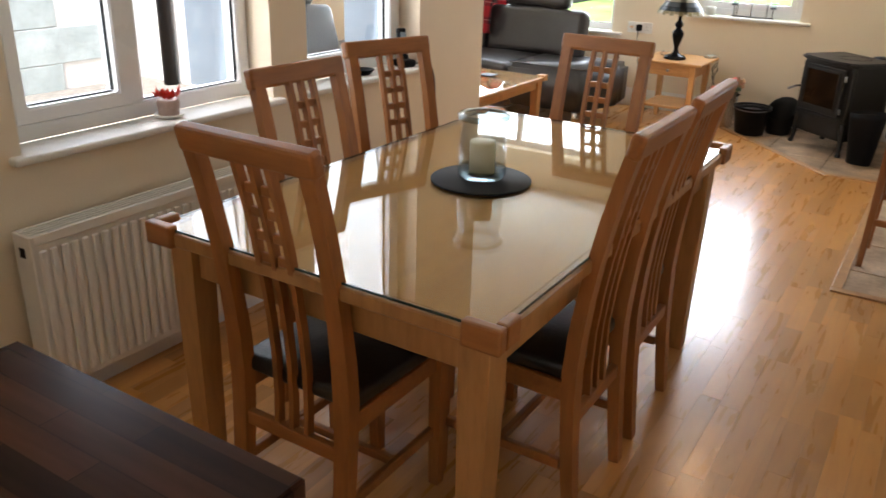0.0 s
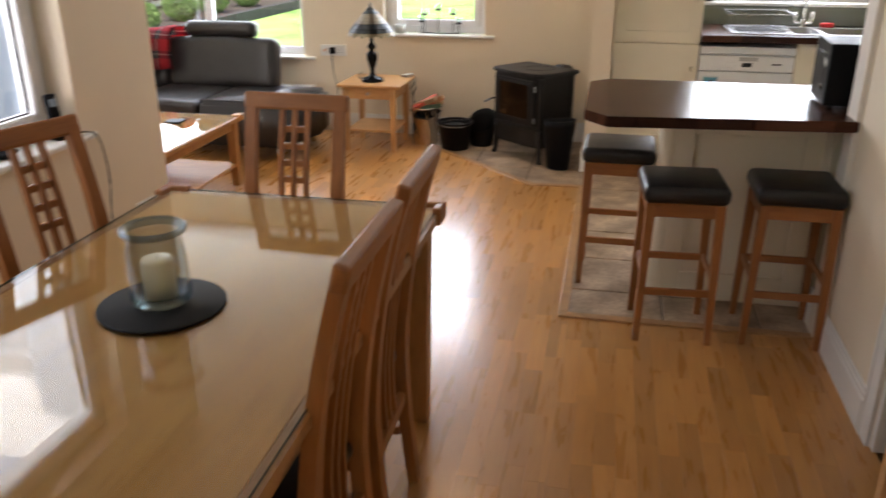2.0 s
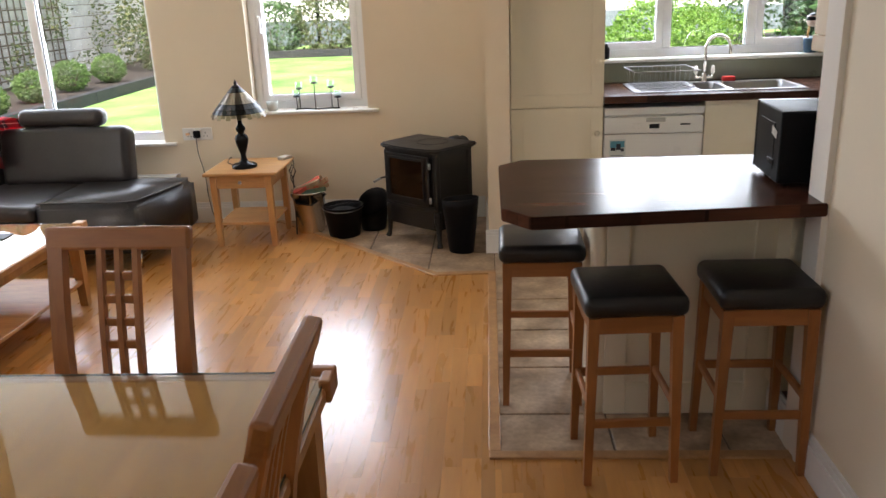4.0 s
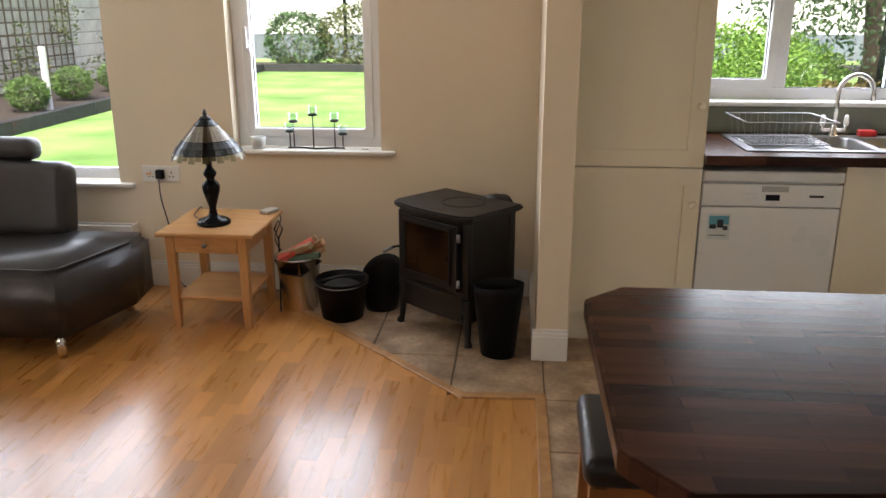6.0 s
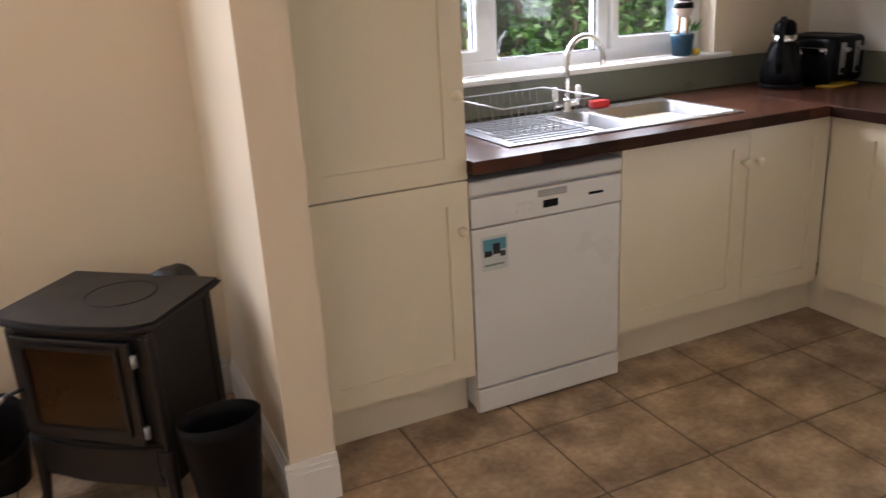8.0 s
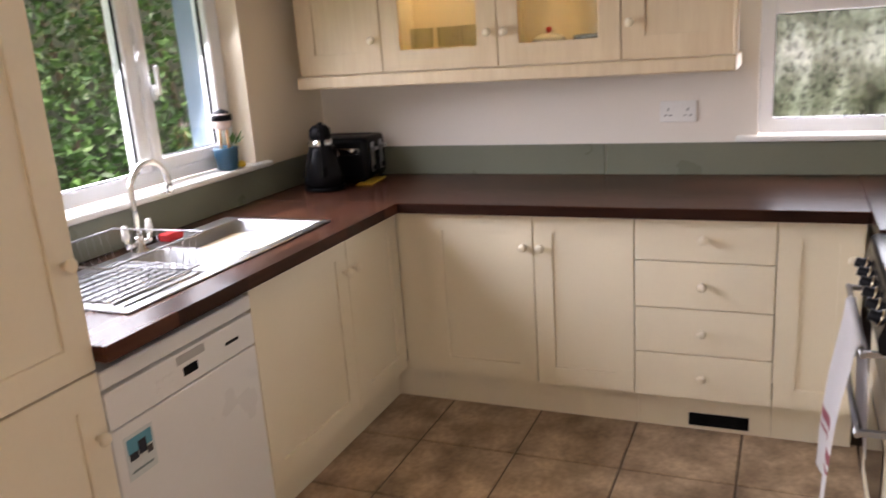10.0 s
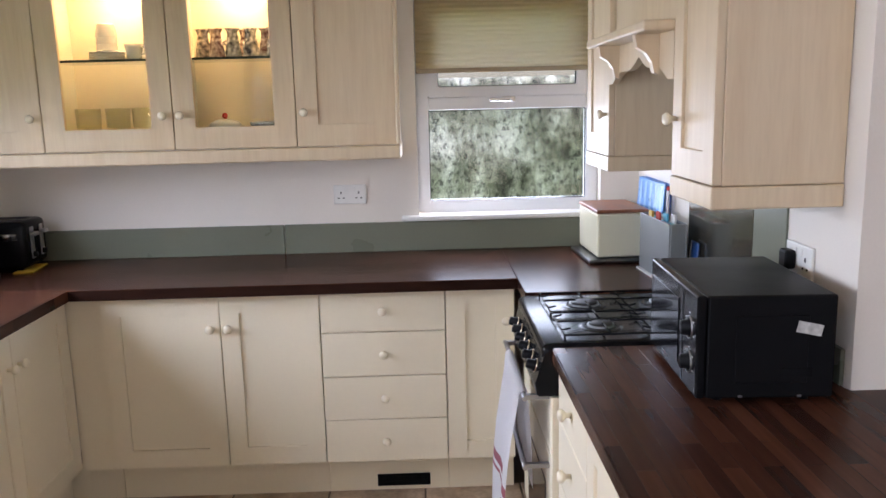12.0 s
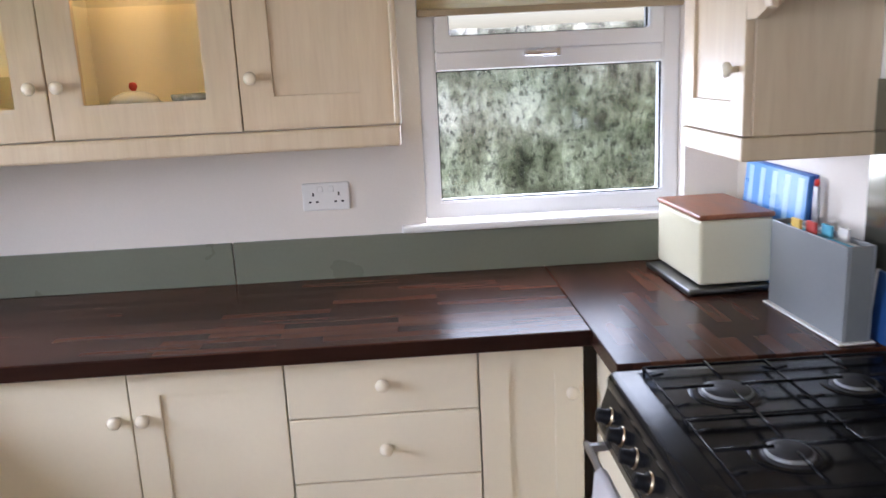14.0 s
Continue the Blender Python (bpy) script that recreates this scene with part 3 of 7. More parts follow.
part("jar_base", bm_lathe([(0.01, 0.002), (0.064, 0.002), (0.0695, 0.014), (0.0695, 0.03)], 40, caps=False), M_SMOKE_RIM, jar, "heavy blue-grey glass base")
part("candle", bm_lathe([(0.002, 0.013), (0.036, 0.013), (0.037, 0.1), (0.034, 0.106), (0.004, 0.104)], 28), M_CREAMWAX, jar, "cream pillar candle")
part("wick", bm_sweep([(0, 0, 0.104), (0.002, 0, 0.115)], ring(0.0012, 6)), M_CORD, jar)

# radiator under the dining window
rad = thing("radiator", pose(-1.795, 1.86, 0.10), "white ribbed panel radiator below the dining window", "radiator")
RL, RH = 1.08, 0.50
slab("back_panel", (0.03, 0.045, 0, RL, 0.01, RH - 0.01), M_WHITE, rad)
slab("front_panel", (0.088, 0.096, 0.004, RL - 0.004, 0.0, RH - 0.031), M_WHITE, rad)
for i in range(31):
    y = 0.02 + i * 0.0338
    slab("front_rib", (0.0962, 0.105, y, y + 0.0225, 0.022, RH - 0.05), M_WHITE, rad, 0.004)
part("end_cap", bm_boxes([(0.02, 0.108, -0.004, 0.004, 0.0, RH)], 0.003), M_WHITE, rad)
part("end_cap", bm_boxes([(0.02, 0.108, RL - 0.004, RL + 0.004, 0.0, RH)], 0.003), M_WHITE, rad)
part("top_frame", bm_boxes([(0.02, 0.03, 0.004, RL - 0.004, RH - 0.012, RH), (0.098, 0.108, 0.004, RL - 0.004, RH - 0.03, RH)], 0.002), M_WHITE, rad)
for i in range(4):
    slab("grille_bar", (0.036 + i * 0.016, 0.042 + i * 0.016, 0.005, RL - 0.005, RH - 0.012, RH - 0.004), M_WHITE, rad, 0)
for i in range(26):
    slab("grille_rib", (0.03, 0.098, 0.03 + i * 0.04, 0.036 + i * 0.04, RH - 0.016, RH - 0.012), M_WHITE, rad, 0)
slab("plug", (0.05, 0.075, -0.007, -0.004, RH - 0.07, RH - 0.04), M_PLASTIC, rad, 0.001, "small dark end plug")

# dark counter by the hatch
hatch = thing("hatch_counter", pose(0, 0, 0), "dark block counter end projecting from the hatch wall", "counter")
part("counter_top", bm_prism([(-1.75, 0.55), (-0.105, 0.55), (-0.105, 1.222), (-0.615, 1.222), (-0.615, 1.055), (-1.75, 1.055)], 0.87, 0.91, 0.004), M_BLOCKX, hatch)
slab("counter_base", (-1.70, -0.30, 0.60, 1.05, 0.0, 0.87), M_CAB, hatch, 0.004, "cream base panel")

# things on the dining sills
pot = thing("plant_pot", pose(-1.85, 2.50, 0.80), "small glass pot on a saucer with red paper flowers", "plant pot")
part("saucer", bm_lathe([(0.03, 0), (0.045, 0.004), (0.05, 0.012), (0.047, 0.014), (0.03, 0.006)], 24), M_WHITE, pot)
part("pot", bm_lathe([(0.028, 0.006), (0.034, 0.01), (0.038, 0.05), (0.036, 0.062), (0.03, 0.06)], 24), surface("pinkish_clay", (0.5, 0.36, 0.3), 0.5, var=0.2), pot)
rnd = random.Random(4)
bm = bmesh.new()
for k in range(14):
    a, r = k * 2.4, 0.012 + 0.022 * rnd.random()
    c = Vector((math.cos(a) * r, math.sin(a) * r, 0.062))
    t = Vector((math.cos(a) * (r + 0.02), math.sin(a) * (r + 0.02), 0.085 + 0.03 * rnd.random()))
    s = Vector((-math.sin(a), math.cos(a), 0)) * 0.013
    v = [bm.verts.new(p) for p in (c, (c + t) / 2 + s, t, (c + t) / 2 - s)]
    bm.faces.new(v)
bmesh.ops.solidify(bm, geom=list(bm.faces), thickness=0.0012)
part("flower", bm, M_RED, pot, "red and orange pointed petals")

phone = thing("cordless_phone", pose(-1.83, 3.86, 0.80, 0, 0, 70), "black cordless phone upright in its cradle", "telephone")
part("cradle", bm_boxes([(-0.04, 0.04, -0.045, 0.045, 0, 0.035)], 0.012, 3), M_PLASTIC, phone)
part("handset", moved(bm_boxes([(-0.023, 0.023, -0.014, 0.014, 0, 0.15)], 0.01, 3), Matrix.Translation((0, 0.005, 0.025)) @ Matrix.Rotation(radians(-10), 4, "X")), M_PLASTIC, phone)
part("phone_screen", moved(bm_boxes([(-0.015, 0.015, -0.0165, -0.0145, 0.10, 0.13)]), Matrix.Translation((0, 0.005, 0.025)) @ Matrix.Rotation(radians(-10), 4, "X")), surface("grey_screen", (0.25, 0.3, 0.33), 0.2), phone)
plain("ornament_dish", bm_lathe([(0.02, 0), (0.03, 0.003), (0.05, 0.025), (0.047, 0.026), (0.026, 0.008), (0.005, 0.006)], 24), M_PLASTIC, "small dark dish on the window board", "dish", pose(-1.84, 3.56, 0.80))


def flex(name, pts, label, r=0.0032, category="cable"):
    """A hanging flex, smoothed between its bends."""
    fine = []
    P = [Vector(p) for p in pts]
    for i in range(len(P) - 1):
        p0, p1, p2, p3 = P[max(i - 1, 0)], P[i], P[i + 1], P[min(i + 2, len(P) - 1)]
        for k in range(6):
            t = k / 6
            fine.append(0.5 * ((2 * p1) + (p2 - p0) * t + (2 * p0 - 5 * p1 + 4 * p2 - p3) * t * t + (3 * p1 - p0 - 3 * p2 + p3) * t ** 3))
    fine.append(P[-1])
    return plain(name, bm_sweep(fine, ring(r, 6), smooth=True), M_CORD, label, category)


flex("phone_cable", [(-1.80, 3.88, 0.815), (-1.755, 3.98, 0.79), (-1.775, 4.05, 0.60), (-1.77, 4.02, 0.40), (-1.775, 4.12, 0.22), (-1.782, 4.30, 0.30)], "thin black phone cable hanging down the wall")


def socket(name, m, w=0.148, h=0.088, label="white double wall socket", plug=None):
    """Local x across, z up, the wall at y = 0 and the room at -y."""
    ob = thing(name, m, label, "socket")
    part("plate", bm_boxes([(-w / 2, w / 2, -0.01, 0, -h / 2, h / 2)], 0.004, 2), M_WHITE, ob)
    for s in (-1, 1):
        x = s * w * 0.27
        for dx, dz, ww, hh in ((0, 0.008, 0.005, 0.011), (-0.011, -0.016, 0.008, 0.005), (0.011, -0.016, 0.008, 0.005)):
            slab("socket_hole", (x + dx - ww / 2, x + dx + ww / 2, -0.0115, -0.0095, dz - hh / 2, dz + hh / 2), M_PLASTIC, ob, 0)
        slab("switch", (s * 0.017 - 0.008, s * 0.017 + 0.008, -0.015, -0.009, 0.014, 0.034), M_WHITE, ob, 0.002)
    if plug is not None:
        part("plug", bm_boxes([(plug - 0.024, plug + 0.024, -0.04, -0.0105, -0.026, 0.026)], 0.008, 2), M_PLASTIC, ob, "black mains plug")
    return ob


socket("wall_socket", pose(LEFT, 4.32, 0.36, 0, 0, 90), plug=0.0, label="white wall socket with a black adapter plugged in")
socket("wall_socket", pose(-1.935, BACK, 0.655), 0.215, 0.088, "wide white wall socket with a black plug", 0.0)
slab("fuse_switch", (-0.085, -0.055, -0.014, -0.0095, -0.008, 0.008), surface("amber_switch", (0.8, 0.5, 0.3), 0.4), bpy.data.objects["wall_socket.001"], 0.001, "small amber neon switch")

# ---- doorway and hall table ----
frame_bm = bm_boxes([(1.165, 1.18, 3.555, 3.645, 0, 2.14), (1.161, 1.165, 3.62, 3.64, 0, 2.14), (1.165, 1.18, 2.61, 2.695, 0, 2.14), (1.165, 1.18, 2.695, 3.555, 2.06, 2.14)], 0.003)
setting("door_1_architrave", frame_bm, M_WHITE, "white moulded architrave of the hall doorway", "architrave")
setting("door_1_lining", bm_boxes([(1.18, 1.30, 3.525, 3.55, 0, 2.06), (1.18, 1.30, 2.70, 2.725, 0, 2.06), (1.18, 1.30, 2.725, 3.525, 2.035, 2.06)], 0.002), M_WHITE, "white door lining", "door frame")
door = thing("door_1", pose(1.305, 3.52, 0.008, 0, 0, -12), "open white panelled door on steel hinges", "door")
door["kind"] = "structure"
part("door_leaf", bm_boxes([(0, 0.76, -0.04, 0, 0, 2.02)], 0.003), M_WHITE, door)
for x0, x1 in ((0.1, 0.34), (0.42, 0.66)):
    for z0, z1 in ((0.2, 0.85), (1.0, 1.85)):
        part("door_panel", bm_boxes([(x0, x1, -0.047, -0.0405, z0, z1)], 0.006, 2), M_WHITE, door)
for z in (0.36, 1.075, 1.79):
    part("hinge", joined(bm_lathe([(0.008, -0.05), (0.008, 0.05)], 12, (-0.008, -0.045, z)), bm_boxes([(-0.005, 0.03, -0.043, -0.0405, z - 0.05, z + 0.05)]), bm_boxes([(-0.038, -0.012, -0.043, -0.0405, z - 0.05, z + 0.05)])), M_STEEL, door, "brushed steel butt hinge")
plain("door_mat", bm_boxes([(1.19, 1.9, 2.76, 3.45, -0.013, 0.004)], 0.003), surface("brown_mat", (0.07, 0.035, 0.02), 0.95, var=0.3, bump=0.5), "dark brown mat in the doorway", "mat")
hall = thing("console_table", pose(0.965, 2.35, 0), "small oak table with a glass top by the doorway", "side table")
slab("tabletop", (0, 0.205, 0, 0.59, 0.565, 0.588), M_PINE, hall, 0.004)
slab("glass_top", (0.003, 0.202, 0.003, 0.587, 0.589, 0.595), M_TABLEGLASS, hall, 0.001, "greenish glass top")
for x in (0.03, 0.175):
    for y in (0.03, 0.56):
        part("leg", bm_sweep([(x, y, 0), (x, y, 0.564)], rect(0.036, 0.036), (0, 1, 0), scales=[0.75, 1]), M_PINE, hall)
slab("apron", (0.02, 0.185, 0.545, 0.563, 0.50, 0.564), M_PINE, hall)
slab("apron", (0.015, 0.03, 0.05, 0.54, 0.50, 0.564), M_PINE, hall)


# ---- breakfast bar ----
def bar_stool(m, label):
    ob = thing("bar_stool", m, label, "stool", "bar stools at the breakfast bar")
    L_ = 0.13
    for sx in (-1, 1):
        for sy in (-1, 1):
            part("leg", bm_sweep([(sx * (L_ + 0.012), sy * (L_ + 0.012), 0), (sx * L_, sy * L_, 0.59)], rect(0.034, 0.034), (0, 1, 0), scales=[0.72, 1.05]), M_CHERRY, ob)
    for s in (-1, 1):
        part("apron", bm_boxes([(-L_, L_, s * L_ - 0.011, s * L_ + 0.011, 0.535, 0.592)], 0.002), M_CHERRY_X, ob)
        part("apron", bm_boxes([(s * L_ - 0.011, s * L_ + 0.011, -L_, L_, 0.535, 0.592)], 0.002), M_CHERRY_X, ob)
        part("foot_rail", bm_boxes([(-L_, L_, s * (L_ + 0.006) - 0.008, s * (L_ + 0.006) + 0.008, 0.205 + 0.05 * (s > 0), 0.235 + 0.05 * (s > 0))], 0.003), M_CHERRY_X, ob)
        part("foot_rail", bm_boxes([(s * (L_ + 0.005) - 0.008, s * (L_ + 0.005) + 0.008, -L_, L_, 0.265, 0.292)], 0.003), M_CHERRY_X, ob)
    c = bm_boxes([(-0.162, 0.162, -0.162, 0.162, 0.592, 0.660)], 0.026, 4)
    for v in c.verts:
        if v.co.z > 0.635:
            v.co.z += 0.008 * (1 - min(1, (v.co.x ** 2 + v.co.y ** 2) / 0.045))
    part("seat", smooth_all(c), M_BLACK, ob, "padded black leather seat")
    return ob


bar_stool(pose(0.335, 4.83, 0, 0, 0, -1), "oak bar stool with padded black leather seat at the bar's end")
bar_stool(pose(0.58, 4.305, 0, 0, 0, 3), "oak bar stool with a padded black leather seat")
bar_stool(pose(1.01, 4.35, 0, 0, 0, 0), "oak bar stool with padded black seat beside the wall")

bar = thing("breakfast_bar_worktop", pose(0, 0, 0), "dark walnut block breakfast bar with clipped corners", "worktop")
part("worktop", bm_prism([(0.178, 4.30), (0.268, 4.19), (1.175, 4.275), (1.175, 4.40), (1.555, 4.402), (1.555, 5.035), (0.27, 5.035), (0.178, 4.945)], 0.868, 0.91, 0.004), M_BLOCKX, bar)
base = thing("peninsula_panelling", pose(0, 0, 0), "cream panelled back of the breakfast bar", "panelling")
slab("back_panel", (0.60, 1.175, 4.625, 4.645, 0.0, 0.867), M_CAB, base, 0.002)
slab("stile", (0.56, 0.64, 4.612, 4.6245, 0.0, 0.867), M_CAB, base, 0.002)
slab("stile", (1.08, 1.175, 4.612, 4.6245, 0.0, 0.867), M_CAB, base, 0.002)
slab("rail", (0.6405, 1.0795, 4.612, 4.6245, 0.76, 0.867), M_CAB, base, 0.002)
slab("rail", (0.6405, 1.0795, 4.612, 4.6245, 0.0, 0.13), M_CAB, base, 0.002)
part("corner_post", bm_lathe([(0.045, 0), (0.045, 0.1), (0.04, 0.12), (0.04, 0.78), (0.045, 0.8), (0.045, 0.867)], 20, (0.545, 4.67, 0)), M_CAB, base, "rounded cream corner post")
slab("end_panel", (0.515, 0.535, 4.70, 4.985, 0.0, 0.867), M_CAB, base, 0.002)


# ---- kitchen ----
def knob(parent, x, z, y=-0.022):
    bm = bm_lathe([(0.007, 0.0), (0.007, 0.012), (0.010, 0.016), (0.0165, 0.022), (0.0175, 0.028), (0.013, 0.034), (0.004, 0.036)], 16)
    return part("knob", moved(bm, Matrix.Translation((x, y, z)) @ Matrix.Rotation(radians(90), 4, "X")), M_CAB, parent, "round cream knob")


def shaker_door(parent, x0, x1, z0, z1, material, knob_at=None, stile=0.075, name="door", glass=False):
    """A framed door in front of y = 0, its panel set back."""
    f = -0.021
    d = part(name, bm_ring(x0, x1, z0, z1, stile, f, 0, 0.0018), material, parent)
    if glass:
        p = part("glass_panel", bm_boxes([(x0 + stile + 0.0005, x1 - stile - 0.0005, -0.012, -0.008, z0 + stile + 0.0005, z1 - stile - 0.0005)]), M_CABGLASS, d, "clear glass door panel")
        p.visible_shadow = False
    else:
        part("door_panel", bm_boxes([(x0 + stile + 0.0005, x1 - stile - 0.0005, -0.013, -0.001, z0 + stile + 0.0005, z1 - stile - 0.0005)]), material, d)
    if knob_at:
        knob(d, *knob_at)
    return d


def base_unit(m, w, label, doors, depth=0.56, drawers=None, plinth=True, material=M_CAB, h0=0.155, h1=0.879, kick=0.06):
    ob = thing("base_cabinet", m, label, "cabinet", "cream kitchen base cabinets")
    part("body", bm_boxes([(0.002, w - 0.002, 0.002, depth, h0, h1)]), material, ob)
    if plinth:
        slab("plinth", (0, w, kick, kick + 0.016, 0, h0 - 0.001), material, ob, 0.001)
    for x0, x1, side in doors:
        k = None if side is None else ((x1 - 0.035, h1 - 0.135) if side > 0 else (x0 + 0.035, h1 - 0.135))
        shaker_door(ob, x0 + 0.0015, x1 - 0.0015, h0 + 0.012, h1 - 0.004, material, k)
    if drawers:
        x0, x1, zs = drawers
        for z0, z1 in zip(zs, zs[1:]):
            d = part("drawer_front", bm_boxes([(x0 + 0.0015, x1 - 0.0015, -0.021, 0, z0 + 0.0015, z1 - 0.0015)], 0.003), material, ob)
            knob(d, (x0 + x1) / 2, (z0 + z1) / 2 + 0.005)
    return ob


FY, FX = 6.815, 2.481
# tall unit with two doors
tall = thing("tall_cabinet", pose(0.274, FY - 0.01, 0), "tall cream larder unit with two framed doors", "cabinet")
part("body", bm_boxes([(0.002, 0.562, 0.002, 0.60, 0.16, 2.2)]), M_CAB, tall)
slab("plinth", (0, 0.564, 0.06, 0.075, 0, 0.159), M_CAB, tall, 0.001)
shaker_door(tall, 0.004, 0.562, 0.165, 0.856, M_CAB, (0.525, 0.70))
shaker_door(tall, 0.004, 0.562, 0.862, 2.19, M_CAB, (0.525, 1.13), name="upper_door")

# dishwasher
dw = thing("dishwasher", pose(0.842, FY, 0), "white freestanding dishwasher with a sticker on its door", "dishwasher")
part("body", bm_boxes([(0.004, 0.596, 0.0, 0.54, 0.02, 0.845)], 0.003), M_APPL, dw)
part("door", bm_boxes([(0.002, 0.598, -0.026, -0.001, 0.105, 0.685)], 0.005, 2), M_APPL, dw)
part("control_panel", bm_boxes([(0.002, 0.598, -0.028, -0.001, 0.69, 0.79)], 0.004, 2), M_APPL, dw)
part("lid", bm_boxes([(0.0, 0.6, -0.03, 0.5, 0.80, 0.848)], 0.008, 3), M_APPL, dw)
part("kick_panel", bm_boxes([(0.002, 0.598, -0.03, 0.0, 0.012, 0.098)], 0.003), M_APPL, dw)
slab("display", (0.275, 0.335, -0.0295, -0.0275, 0.718, 0.745), M_SCREEN, dw, 0.001, "small dark display")
slab("handle_recess", (0.255, 0.37, -0.0292, -0.0276, 0.757, 0.782), surface("grey_recess", (0.42, 0.41, 0.39), 0.5), dw, 0.002)
slab("badge", (0.46, 0.52, -0.0295, -0.0275, 0.735, 0.744), M_PLASTIC, dw, 0)
for i in range(6):
    slab("button", (0.17 + (i % 3) * 0.025, 0.187 + (i % 3) * 0.025, -0.03, -0.0275, 0.716 + 0.022 * (i // 3), 0.728 + 0.022 * (i // 3)), M_APPL, dw, 0.002)
slab("sticker", (0.035, 0.135, -0.0272, -0.0262, 0.535, 0.655), surface("pale_sticker", (0.62, 0.66, 0.64), 0.4), dw, 0, "printed energy sticker")
for k, (x0, x1, z0, z1, c) in enumerate(((0.042, 0.128, 0.605, 0.645, (0.10, 0.32, 0.42)), (0.045, 0.075, 0.585, 0.605, (0.02, 0.02, 0.03)), (0.078, 0.105, 0.59, 0.628, (0.02, 0.02, 0.03)), (0.105, 0.125, 0.58, 0.60, (0.05, 0.05, 0.06)), (0.045, 0.12, 0.552, 0.558, (0.2, 0.25, 0.25)))):
    slab("sticker_print", (x0, x1, -0.0278 - 0.0003 * k, -0.0273 - 0.0003 * k, z0, z1), surface("sticker_ink", c, 0.4), dw, 0)

base_unit(pose(1.445, FY, 0), 1.035, "cream base cabinet under the sink with two framed doors", [(0.0, 0.60, 1), (0.60, 1.03, -1)])
base_unit(pose(FX, 6.80, 0, 0, 0, -90), 0.14, "cream corner filler panel", [], depth=0.05)
base_unit(pose(FX, 6.658, 0, 0, 0, -90), 0.852, "cream base cabinet with a pair of framed doors", [(0.0, 0.462, 1), (0.462, 0.852, -1)])
base_unit(pose(FX, 5.805, 0, 0, 0, -90), 0.492, "cream base unit with four drawers", [], drawers=(0.0, 0.492, (0.163, 0.345, 0.526, 0.708, 0.876)))
base_unit(pose(FX, 5.312, 0, 0, 0, -90), 0.272, "narrow cream base cabinet beside the cooker", [(0.0, 0.272, 1)], depth=0.4)
base_unit(pose(1.553, 4.995, 0, 0, 0, 180), 0.40, "cream drawer unit beside the cooker", [], depth=0.5, h1=0.867, drawers=(0.0, 0.40, (0.166, 0.345, 0.526, 0.708, 0.866)))
base_unit(pose(1.152, 4.995, 0, 0, 0, 180), 0.60, "cream base cabinet inside the breakfast bar", [(0.0, 0.3, 1), (0.3, 0.6, -1)], depth=0.34, h1=0.867)
filler = thing("filler_panel", pose(0, 0, 0), "cream filler panels closing the cabinet corners", "filler panel")
slab("plinth_corner", (2.48, 2.5395, 6.876, 6.892, 0, 0.154), M_CAB, filler, 0)
slab("plinth_corner", (2.541, 2.557, 6.80, 6.892, 0, 0.154), M_CAB, filler, 0)
slab("cooker_filler", (2.166, 2.482, 4.985, 5.002, 0.0, 0.879), M_CAB, filler, 0.001)
vent = thing("plinth_heater_grille", pose(FX + 0.059, 5.61, 0.02, 0, 0, -90), "black plinth heater grille", "vent")
slab("frame", (0, 0.22, -0.008, 0.0, 0, 0.052), M_PLASTIC, vent, 0.002)
for i in range(5):
    slab("louvre", (0.008, 0.212, -0.012, -0.0085, 0.006 + i * 0.009, 0.011 + i * 0.009), M_PLASTIC, vent, 0.001)

# worktops
SX0, SX1, SY0, SY1 = 1.035, 2.075, 6.86, 7.345
top = thing("kitchen_worktop", pose(0, 0, 0), "dark walnut block worktop turning round the kitchen corner", "worktop")
for d in ((0.838, SX0 + 0.02, 6.745, 7.448, 0.88, 0.922), (SX0 + 0.02, SX1 - 0.02, 6.745, SY0 + 0.02, 0.88, 0.922), (SX0 + 0.02, SX1 - 0.02, SY1 - 0.02, 7.448, 0.88, 0.922), (SX1 - 0.02, 2.40, 6.745, 7.448, 0.88, 0.922)):
    slab("worktop_sink_run", d, M_BLOCKX, top, 0)
part("worktop_end_run", bm_boxes([(2.40, 3.058, 5.035, 7.448, 0.88, 0.9223)], 0.003), M_BLOCKY, top)
part("worktop_corner", bm_boxes([(2.165, 3.058, 4.402, 5.0345, 0.88, 0.922)], 0.003), M_BLOCKX, top)
for d in ((0.84, 3.058, 7.436, 7.449, 0.923, 1.054), (3.046, 3.059, 6.03, 7.435, 0.923, 1.058), (3.046, 3.059, 4.402, 6.026, 0.923, 1.058)):
    plain("upstand", bm_boxes([d], 0.001), M_GREEN, "sage green upstand panel behind the worktop", "upstand")

# sink
sink = thing("kitchen_sink", pose(0, 0, 0.923), "stainless steel one and a half bowl sink with drainer", "sink")


def basin(x0, x1, y0, y1, d):
    bm = bmesh.new()
    r = []
    for k, (ins, z) in enumerate(((0, 0.004), (0.006, -0.002), (0.012, -d * 0.8), (0.03, -d))):
        ring_ = []
        cx0, cx1, cy0, cy1, q = x0 + ins, x1 - ins, y0 + ins, y1 - ins, 0.05
        for ax, ay, a0 in ((cx1 - q, cy1 - q, 0), (cx0 + q, cy1 - q, 90), (cx0 + q, cy0 + q, 180), (cx1 - q, cy0 + q, 270)):
            for s in range(5):
                a = radians(a0 + 22.5 * s)
                ring_.append(bm.verts.new((ax + q * math.cos(a), ay + q * math.sin(a), z)))
        r.append(ring_)
    for a, b in zip(r, r[1:]):
        for k in range(20):
            bm.faces.new((a[k], b[k], b[(k + 1) % 20], a[(k + 1) % 20]))
    bm.faces.new(r[-1])
    return smooth_all(bm)


